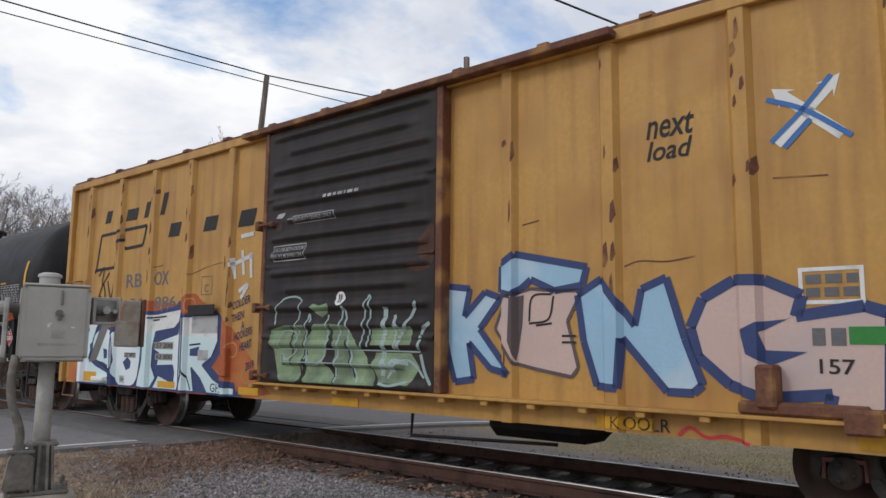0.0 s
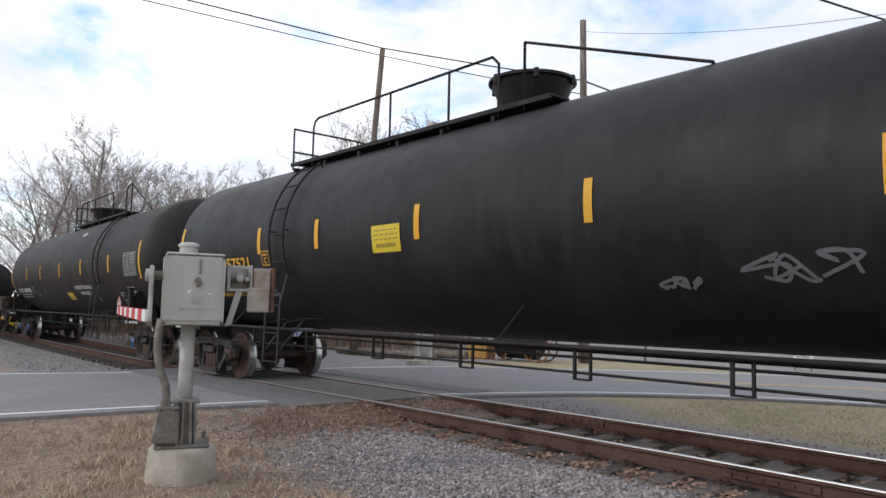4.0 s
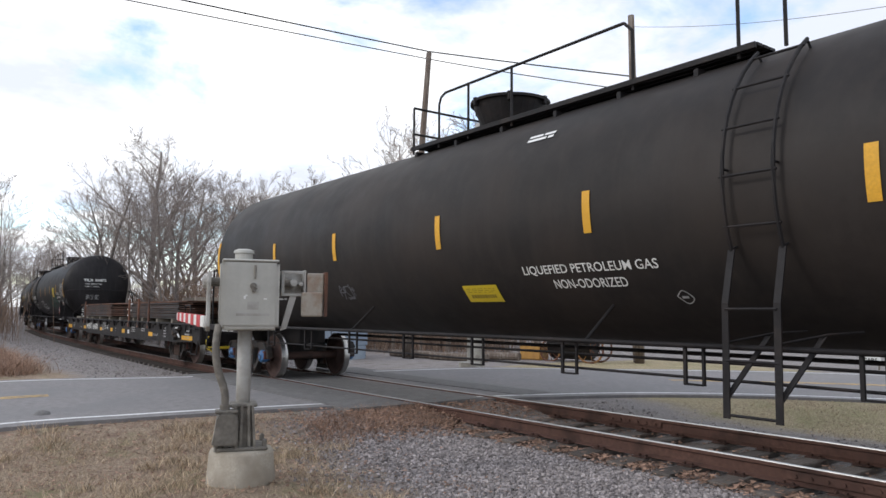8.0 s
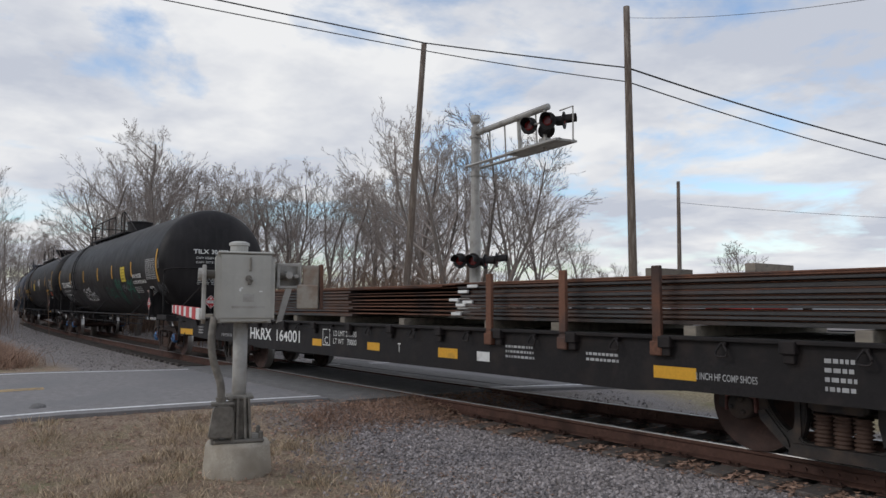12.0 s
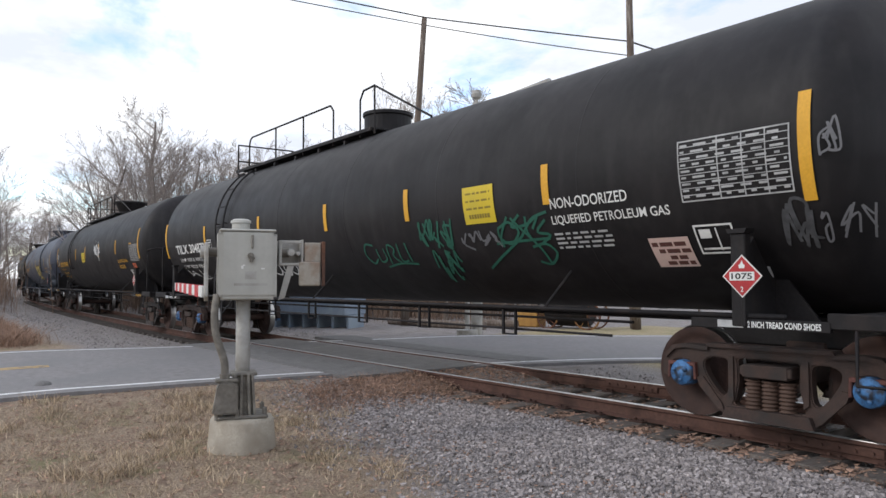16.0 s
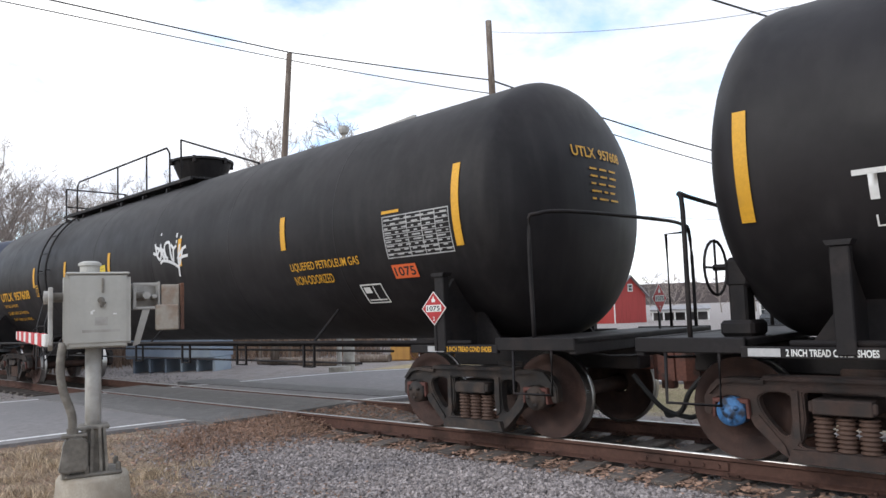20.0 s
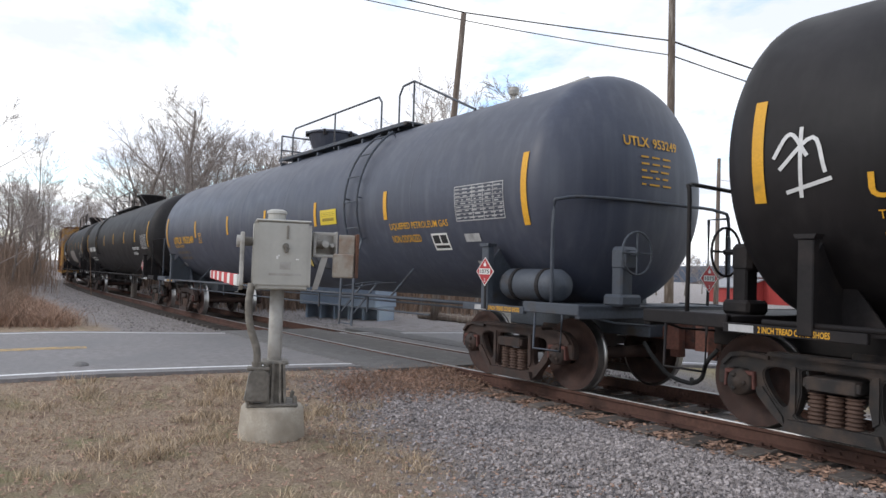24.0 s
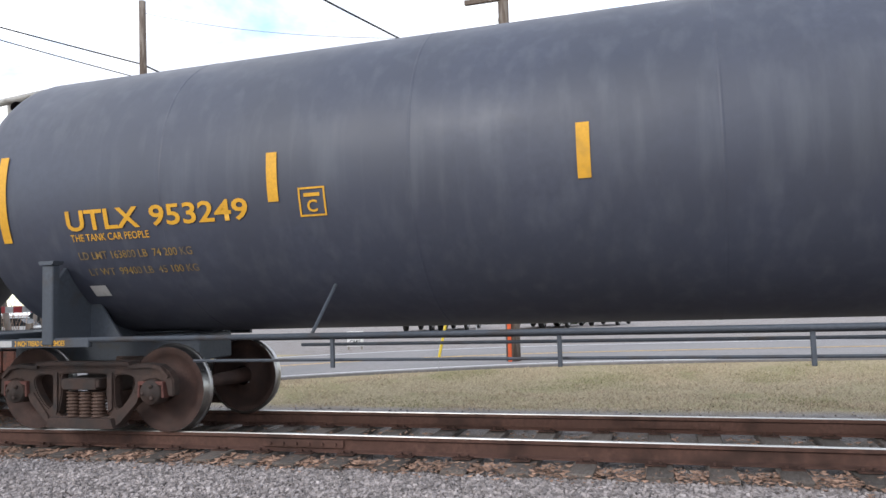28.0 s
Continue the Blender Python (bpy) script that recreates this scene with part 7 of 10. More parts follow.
    BOX_SIDE.paint("stencil", poly_shape(rect(-5.49, -5.07, 1.31, 1.39), rect(-5.48, -5.1, 1.14, 1.22), rect(-4.54, -3.96, 1.29, 1.40), rect(-4.48, -3.96, 1.12, 1.22)), "spray_taupe", car, 0.011, "patched stencil ground")
    for body, u, v, w in (("LD LMT", -5.48, 1.32, 0.4), ("LT WT", -5.46, 1.15, 0.34), ("157 200", -4.52, 1.31, 0.54), ("62 800", -4.44, 1.14, 0.46)):
        BOX_SIDE.paint("lettering", text_shape(body, u, v, w, 0.07, bold=0.015), "ink_black", car, 0.014)
    BOX_SIDE.paint("routing_board", poly_shape(rect(-3.26, -2.99, 1.14, 1.29)), "sheet_white", car, 0.012, "small pale board")
    part("patch_plate", boxes((-3.47, -2.78, -1.555, -1.54, 1.80, 1.95), bev=0.004), "door_black", car)
    part("roping_staple", boxes((-6.40, -5.96, -1.60, -1.46, 0.72, 0.80), bev=0.02), "paint_white", car, "painted-over staple")
    part("door_stop", boxes((-2.56, -2.44, -1.56, -1.46, 0.93, 1.34), bev=0.015), "spray_orange", car, "painted-over door stop")
    for k, (body, u, v, w) in enumerate((("COLDER", -2.42, 1.86, 0.42), ("THEN", -2.42, 1.68, 0.3), ("A", -2.2, 1.58, 0.07), ("HOOKERS", -2.36, 1.42, 0.44), ("HEART", -2.22, 1.28, 0.3), ("2019", -2.06, 1.02, 0.2))):
        bm = text_shape(body, u, v, w, 0.11, bold=0.008, slant=0.3)
        bmesh.ops.rotate(bm, verts=bm.verts[:], cent=(u, v, 0), matrix=Matrix.Rotation(radians(14), 3, "Z"))
        BOX_SIDE.paint("lettering", bm, "spray_night", car, 0.010)
    BOX_SIDE.paint("graffiti", stroke_shape([[(-6.6, 2.55), (-6.4, 2.7), (-6.45, 2.4), (-6.2, 2.6)], [(-6.6, 2.1), (-6.4, 2.4), (-6.3, 2.05), (-6.5, 2.2)], [(-6.25, 2.45), (-6.1, 2.15), (-6.0, 2.5)], [(-6.75, 1.85), (-6.3, 1.98), (-6.2, 1.88)]], 0.03), "ink_black", car, 0.010, "thin black scrawl")
    BOX_SIDE.paint("graffiti", stroke_shape([[(-2.45, 2.6), (-2.4, 2.3)], [(-2.25, 2.7), (-2.2, 2.35)], [(-2.5, 2.5), (-2.0, 2.62)], [(-2.05, 2.65), (-2.02, 2.3)], [(-2.3, 2.9), (-2.0, 2.92)], [(-2.3, 2.12), (-2.1, 2.2), (-2.25, 2.02)]], 0.06), "spray_white", car, 0.008, "smeared white tag")
    scr = random.Random(91)
    for c in BOX_POSTS:
        for _ in range(9):
            u, v, h = c + scr.uniform(-0.1, 0.07), scr.uniform(1.1, 4.1), scr.uniform(0.04, 0.26)
            w = scr.uniform(0.6, 2.2)
            BOX_SIDE.paint("rust_patch", poly_shape([(u, v), (u + 0.012 * w, v - 0.01), (u + 0.03 * w, v + h * 0.3), (u + 0.022 * w, v + h), (u + 0.006 * w, v + h * 0.8)]), "boxcar_rust", car, 0.003)
    BOX_SIDE.paint("scratch", stroke_shape([[(-3.6, 2.42), (-3.4, 2.46), (-3.1, 2.52), (-2.75, 2.56)], [(-4.65, 2.6), (-4.4, 2.62)], [(3.6, 2.12), (3.75, 2.16), (4.0, 2.14), (4.25, 2.17)], [(2.5, 2.6), (2.7, 2.63)], [(4.9, 2.75), (5.3, 2.72)]], 0.014), "boxcar_rust", car, 0.003, "rusty scratch in the paint")
    BOX_SIDE.paint("hatch", poly_shape(rect(-3.46, -2.78, 1.54, 1.79)), "sheet_white", car, 0.012, "pale routing board")
    green = "pale green sprayed block"
    for o in ([(-1.35, 1.57), (-1.0, 1.63), (-0.65, 1.63), (-0.65, 1.4), (-0.68, 1.16), (-0.69, 0.97), (-0.8, 0.92), (-1.07, 0.93), (-1.18, 1.02), (-1.26, 1.3), (-1.34, 1.42)],
              [(-0.51, 1.59), (-0.44, 1.64), (-0.19, 1.64), (-0.18, 1.54), (-0.24, 1.35), (-0.28, 1.2), (-0.1, 1.04), (-0.08, 0.93), (-0.62, 0.93), (-0.64, 0.97), (-0.58, 1.21), (-0.62, 1.45)],
              [(-0.17, 1.64), (0.08, 1.62), (0.32, 1.4), (0.52, 1.19), (0.59, 1.06), (0.62, 0.94), (-0.06, 0.93), (-0.09, 1.22), (-0.11, 1.44)],
              [(0.52, 1.58), (1.15, 1.6), (1.16, 1.4), (0.55, 1.39)],
              [(0.6, 1.31), (1.14, 1.31), (1.27, 1.16), (1.12, 0.96), (0.67, 0.98), (0.56, 1.14)],
              [(-0.54, 1.85), (-0.48, 1.89), (-0.36, 1.86), (-0.23, 1.89), (-0.19, 1.85), (-0.26, 1.76), (-0.34, 1.72), (-0.46, 1.77)]):
        DOOR_SIDE.paint("graffiti", poly_shape(o), "spray_green", d, 0.003, green)
    # dark lines between the blocks
    DOOR_SIDE.paint("graffiti_outline", stroke_shape([[(-0.88, 1.62), (-0.88, 1.12)], [(0.11, 1.45), (0.2, 1.2), (0.27, 1.02)], [(-0.05, 1.2), (-0.06, 0.98)], [(-0.55, 1.86), (-0.46, 1.92), (-0.36, 1.88), (-0.24, 1.92), (-0.17, 1.86)], [(-0.72, 1.15), (-0.68, 0.95)]], 0.03), "ink_black", d, 0.005)
    pale = "pale dripping sprayed outlines"
    for line, w in (([(-1.20, 1.64), (-1.26, 1.72), (-1.22, 1.83), (-1.11, 1.96), (-0.88, 1.99), (-0.75, 1.95), (-0.74, 1.89), (-0.79, 1.69), (-0.81, 1.62), (-0.76, 1.54), (-0.82, 1.36)], 0.024),
                    ([(-1.14, 1.33), (-1.13, 1.45), (-1.06, 1.56), (-0.86, 1.55), (-0.79, 1.48)], 0.018), ([(-1.12, 1.17), (-1.1, 1.28), (-0.98, 1.2), (-0.85, 1.28), (-0.8, 1.34)], 0.018),
                    ([(-0.63, 1.21), (-0.61, 1.4), (-0.62, 1.59), (-0.58, 1.76), (-0.54, 1.66)], 0.028), ([(-0.22, 1.75), (-0.23, 1.58), (-0.2, 1.42), (-0.28, 1.31), (-0.28, 1.19)], 0.028), ([(-0.62, 1.28), (-0.53, 1.16), (-0.38, 1.15), (-0.28, 1.21)], 0.024),
                    ([(-0.05, 0.95), (-0.06, 1.13), (-0.02, 1.4), (0.03, 1.76), (0.05, 1.84), (0.09, 1.76), (0.15, 1.51), (0.22, 1.22), (0.33, 0.97)], 0.03), ([(0.38, 1.36), (0.4, 1.57), (0.42, 1.83), (0.47, 1.96), (0.5, 1.9), (0.5, 1.7), (0.49, 1.37)], 0.026),
                    ([(0.72, 1.05), (0.74, 1.4), (0.75, 1.82)], 0.07), ([(0.89, 1.73), (0.93, 1.62), (1.02, 1.56), (1.12, 1.68), (1.23, 1.87)], 0.042), ([(1.02, 1.56), (0.98, 1.46), (0.95, 1.34)], 0.05), ([(0.90, 1.62), (0.92, 1.45), (0.9, 1.34)], 0.03),
                    ([(0.79, 1.03), (0.95, 1.2), (1.1, 1.23), (1.23, 1.16), (1.33, 1.05)], 0.03), ([(1.27, 1.34), (1.30, 1.54), (1.40, 1.64)], 0.04), ([(1.28, 1.3), (1.34, 1.12), (1.42, 0.98)], 0.04),
                    ([(-1.12, 1.335), (-0.29, 1.34), (0.36, 1.335), (1.28, 1.325)], 0.016), ([(-1.12, 1.17), (-0.29, 1.175), (0.76, 1.17)], 0.014), ([(0.72, 1.2), (0.9, 1.12), (0.86, 1.22), (1.1, 1.2)], 0.05), ([(0.68, 0.97), (0.85, 0.95), (1.1, 1.0)], 0.03)):
        DOOR_SIDE.paint("graffiti", stroke_shape([line], w), "spray_mint", d, 0.007, pale)
    DOOR_SIDE.paint("badge", poly_shape([(-0.01 + 0.085 * math.cos(2 * math.pi * j / 16), 1.94 + 0.085 * math.sin(2 * math.pi * j / 16)) for j in range(16)]), "paint_white", d, 0.009)
    DOOR_SIDE.paint("badge", poly_shape(rect(-0.035, -0.015, 1.89, 1.99), rect(0.0, 0.02, 1.89, 1.99)), "ink_black", d, 0.013)
    return car


car_x = boxcar(57.0, True)
boxcar(-120.5, False)

# ---- flat car with steel ----
def flat_car(center):
    car = new_car("flat_car", "black flat car loaded with rusty steel sheets and beams", "flat car", center, 6.62)
    sill = Side(lambda u, v, l: Vector((u, -1.44 - l, v)))
    for s in (-1, 1):
        bm = bmesh.new()
        prism(bm, [(-9.48, 0.64), (-8.6, 0.64), (-7.6, 0.60), (-4.9, 0.58), (-4.4, 0.53), (5.0, 0.53), (5.6, 0.58), (8.4, 0.60), (9.4, 0.64), (10.24, 0.64), (10.24, 1.06), (-9.48, 1.06)], s * 1.40, s * 1.44)
        box(bm, -9.48, 10.24, *sorted((s * 1.40, s * 1.50)), 1.06, 1.10, 0.006)
        part("side_sill", bm, "frame_black", car)
        pocket = mesh_of("stake_pocket", boxes((-0.07, 0.07, *sorted((s * 1.44, s * 1.53)), 0.98, 1.09), (-0.05, 0.05, *sorted((s * 1.44, s * 1.50)), 0.90, 0.985), bev=0.008), "frame_black")
        ring = mesh_of("lashing_ring", tube(boxes((-0.03, 0.03, *sorted((s * 1.44, s * 1.49)), 1.02, 1.075), bev=0.006), glide([(-0.012, s * 1.50, 1.04), (-0.055, s * 1.515, 0.97), (-0.04, s * 1.52, 0.93), (0.04, s * 1.52, 0.93), (0.055, s * 1.515, 0.97), (0.012, s * 1.50, 1.04)], 3), 0.011, 6), "frame_black")
        for j in range(14):
            part("stake_pocket", pocket, None, car).location.x = -7.96 + 1.22 * j
            part("lashing_ring", ring, None, car).location.x = -7.35 + 1.22 * j
    bm = boxes((-9.47, 10.23, -1.40, 1.40, 1.04, 1.085), bev=0.004)
    part("deck", bm, "timber", car, "worn timber deck")
    bm = boxes((-9.3, 10.1, -0.32, 0.32, 0.50, 1.0), bev=0.02)
    for u in (-6.6, -3.3, 0, 3.3, 6.6):
        box(bm, u - 0.1, u + 0.1, -1.38, 1.38, 0.62, 1.0, 0.01)
    part("center_sill", bm, "frame_black", car)
    for k in (-1, 1):
        add_truck(car, 0.15 + k * 6.72, "truck_dark", "truck_dark", center)
        bm = boxes((*sorted((0.38 + k * 9.81, 0.38 + k * 9.88)), -1.42, 1.42, 0.66, 1.08), bev=0.01)
        box(bm, *sorted((0.38 + k * 9.46, 0.38 + k * 9.86)), -1.43, -1.2, 0.60, 0.70, 0.01)
        part("end_sill", bm, "frame_black", car)
        part("coupler", coupler_bm(0.38 + k * 9.96, k), "coupler_rust", car, "rust-brown knuckle coupler")
        part("air_hose", hose_bm(0.38 + k * 9.96, k), "rubber", car)
        bm = bmesh.new()
        x0, x1 = 0.38 + k * 9.3, 0.38 + k * 9.76
        tube(bm, [(x0, -1.44, 0.70), (x0, -1.48, 0.36), (x1, -1.48, 0.36), (x1, -1.44, 0.70)], 0.018, 6)
        tube(bm, [(x0, -1.44, 0.98), (x0, -1.52, 0.98), (x1, -1.52, 0.98), (x1, -1.44, 0.98)], 0.014, 6)
        tube(bm, [(0.38 + k * 9.92, -1.3, 0.86), (0.38 + k * 9.98, -1.3, 0.86), (0.38 + k * 9.98, -0.4, 0.86)], 0.014, 6)
        part("sill_step", bm, "frame_black", car)
    bm = boxes((10.27, 10.34, -1.25, -0.10, 0.50, 0.56), bev=0.01)
    tube(bm, [(10.32, -1.25, 0.80), (10.38, -1.32, 0.72), (10.34, -1.3, 0.53), (10.38, -1.0, 0.34)], 0.016, 6)
    part("cut_lever", bm, "guard_yellow", car, "yellow uncoupling lever")
    bm = boxes((4.9, 5.5, -1.3, -1.0, 0.55, 0.9), bev=0.04)
    lathe(bm, [(0.0, -4.2), (0.17, -4.15), (0.19, -4.0), (0.19, -3.2), (0.17, -3.05), (0.0, -3.0)], 16, "x", (0, -0.9, 0.62))
    part("brake_gear", bm, "frame_black", car)
    # marks on the sill
    for u0, u1, z0, z1 in ((-9.27, -8.35, 0.66, 0.80), (-5.42, -4.95, 0.68, 0.80), (-2.0, -1.66, 0.68, 0.80), (-0.14, 0.22, 0.69, 0.81), (1.72, 2.15, 0.68, 0.81), (5.28, 5.76, 0.68, 0.80), (8.72, 9.65, 0.68, 0.79)):
        sill.paint("reflector", poly_shape(rect(u0, u1, z0, z1)), "paint_yellow", car, label="yellow reflector patch")
    sill.paint("reporting_mark", text_shape("HKRX", -4.78, 0.70, 1.04, 0.23, bold=0.02), "paint_white", car)
    sill.paint("car_number", text_shape("164001", -3.50, 0.70, 1.0, 0.22, bold=0.012), "paint_white", car)
    sill.paint("plate_stencil", frame_shape(-1.62, -1.36, 0.70, 0.98, 0.015), "paint_white", car)
    sill.paint("letter", text_shape("C", -1.55, 0.73, 0.12, 0.12), "paint_white", car)
    sill.paint("lettering", text_shape("LD LMT 216000", -1.24, 0.87, 0.76, 0.09), "paint_white", car)
    sill.paint("lettering", text_shape("LT WT   70000", -1.24, 0.74, 0.76, 0.09), "paint_white", car)
    for u in (5.75, -6.42):
        sill.paint("lettering", text_shape("2 INCH HF COMP SHOES", u, 0.70, 0.62, 0.065, bold=0.01), "sheet_white", car)
    sill.paint("letter", text_shape("T", 0.72, 0.70, 0.08, 0.13), "paint_white", car)
    sill.paint("sticker", poly_shape(rect(2.55, 2.8, 0.68, 0.80)), "paint_white", car)
    for a, b, c, d_, r, sd in ((3.1, 3.6, 0.74, 0.92, 3, 71), (4.4, 4.85, 0.78, 0.9, 2, 72), (6.95, 7.2, 0.68, 0.98, 4, 74), (-7.92, -7.60, 0.70, 0.90, 3, 75), (9.0, 9.4, 0.70, 0.95, 3, 77)):
        sill.paint("print_bar", bars_shape(a, b, c, d_, r, sd, 0.022, 0.06, 0.014, 0.48), "sheet_white", car)
    # the load: two stacks of long sheets on dunnage, dark plates with rusty ones between, held by stakes
    rnd = random.Random(5)
    def stack(dark, rusty, layers, z0, lid):
        z = z0
        for j in range(layers):
            a, b = dark[0] + rnd.uniform(-0.16, 0.16), dark[1] + rnd.uniform(-0.1, 0.1)
            y0, y1 = -1.27 + rnd.uniform(-0.025, 0.025), 1.0 + rnd.uniform(-0.1, 0.1)
            h = rnd.choice((0.026, 0.034, 0.042))
            part("steel_plate", boxes((a, b, y0, y1, z, z + h), bev=0.004), "steel_plate", car, "long dark steel plate")
            z += h + 0.002
            a, b = rusty[0] + rnd.uniform(-0.1, 0.1), rusty[1] + rnd.uniform(-0.35, 0.28)
            h = rnd.choice((0.010, 0.014, 0.018))
            part("steel_sheet", boxes((a, b, y0 + 0.035, y1 + 0.03, z, z + h), bev=0.003), "steel_rusty", car, "thin rusty steel sheet")
            z += h + rnd.choice((0.002, 0.004, 0.016))
        for a, b in lid:
            part("steel_sheet", boxes((a, b, -1.29, 1.0, z, z + 0.018), bev=0.003), "steel_rusty", car, "thin rusty steel sheet")
            z += 0.021
        return z
    stack((2.0, 7.75), (2.2, 8.95), 9, 1.20, ((2.3, 8.5), (1.72, 8.65)))
    stack((-6.75, -1.0), (-6.5, 1.95), 8, 1.20, ((-7.23, 1.6), (-5.76, 1.9)))
    for u, v in ((1.95, 1.25), (2.05, 1.37), (1.9, 1.44), (2.1, 1.55), (2.3, 1.62), (2.2, 1.41), (-6.85, 1.24), (-6.72, 1.36), (-6.78, 1.45), (-6.5, 1.16), (-5.9, 1.60)):
        part("wrapper", boxes((u - 0.11, u + 0.09, -1.315, -1.28, v, v + 0.04), bev=0.004), "paint_white", car, "white torn wrapper")
    for u in (4.3, 5.6):
        part("dunnage", boxes((u - 0.06, u + 0.06, -0.2, 0.6, 1.72, 1.84), bev=0.006), "timber", car)
    for u, w in ((-8.8, 1.0), (-8.0, 1.25), (-7.2, 0.9)):
        part("deck_timber", boxes((u - 0.5, u + 0.45, -w, w * 0.8, 1.086, 1.16), bev=0.008), "timber", car, "loose grey timber")
    for u in (-5.6, -4.6, -3.0, -1.2, 0.6, 2.6, 3.8, 5.6, 7.2):
        part("dunnage", boxes((u - 0.07, u + 0.07, -1.3, 1.3, 1.086, 1.19), bev=0.006), "timber", car)
    for u, lean in ((-5.12, 0.10), (2.84, 0.0), (4.10, 0.0), (5.36, 0.0)):
        for y in (-1.50, 1.44):
            bm = bmesh.new()
            prism(bm, [(u - 0.05, 0.96), (u + 0.05, 0.96), (u + 0.05 + lean, 1.78), (u - 0.05 + lean, 1.78)], y, y + 0.05)
            bmesh.ops.bevel(bm, geom=bm.edges[:], offset=0.006, segments=1, affect="EDGES")
            box(bm, u - 0.075, u + 0.065, y - 0.015, y + 0.06, 0.90, 1.04, 0.01)
            part("stake", bm, "steel_rusty", car, "rusty steel side stake")
    # hand brake at the front end: bracket, chain box, levers with white tips and a bent handrail
    bm = boxes((8.15, 8.30, -1.54, -1.42, 0.66, 0.98), (8.28, 8.56, -1.56, -1.44, 0.74, 1.0), (8.5, 8.72, -1.53, -1.44, 0.92, 1.02), bev=0.02)
    lathe(bm, [(0.0, -1.62), (0.07, -1.61), (0.09, -1.56), (0.09, -1.5)], 14, "y", (8.42, 0, 0.86))
    tube(bm, [(8.35, -1.58, 0.80), (8.7, -1.58, 0.90), (8.86, -1.58, 0.83)], 0.016, 6)
    part("hand_brake", bm, "truck_dark", car, "greasy hand brake gear")
    for p, q in (((8.86, -1.58, 0.83), (8.98, -1.58, 0.75)), ((8.62, -1.57, 0.98), (8.74, -1.57, 0.985))):
        part("lever_tip", tube(bmesh.new(), [p, q], 0.02, 8), "paint_white", car, "white-painted lever tip")
    bm = tube(bmesh.new(), glide([(9.10, -1.46, 0.86), (9.10, -1.48, 1.48), (9.16, -1.48, 1.55), (9.50, -1.48, 1.55), (9.56, -1.48, 1.48), (9.56, -1.46, 0.86)], 4), 0.02, 7)
    tube(bm, [(9.10, -1.47, 0.88), (9.56, -1.47, 0.88)], 0.016, 6)
    part("handrail", bm, "frame_black", car)
    return car


car_c = flat_car(-0.7)


# ---- crossing gate in the grass ----
def at_dir(az, d):
    """A place at d metres from the camera's stand, az degrees to the left of straight across the track."""
    return -d * math.sin(radians(az)), d * math.cos(radians(az))


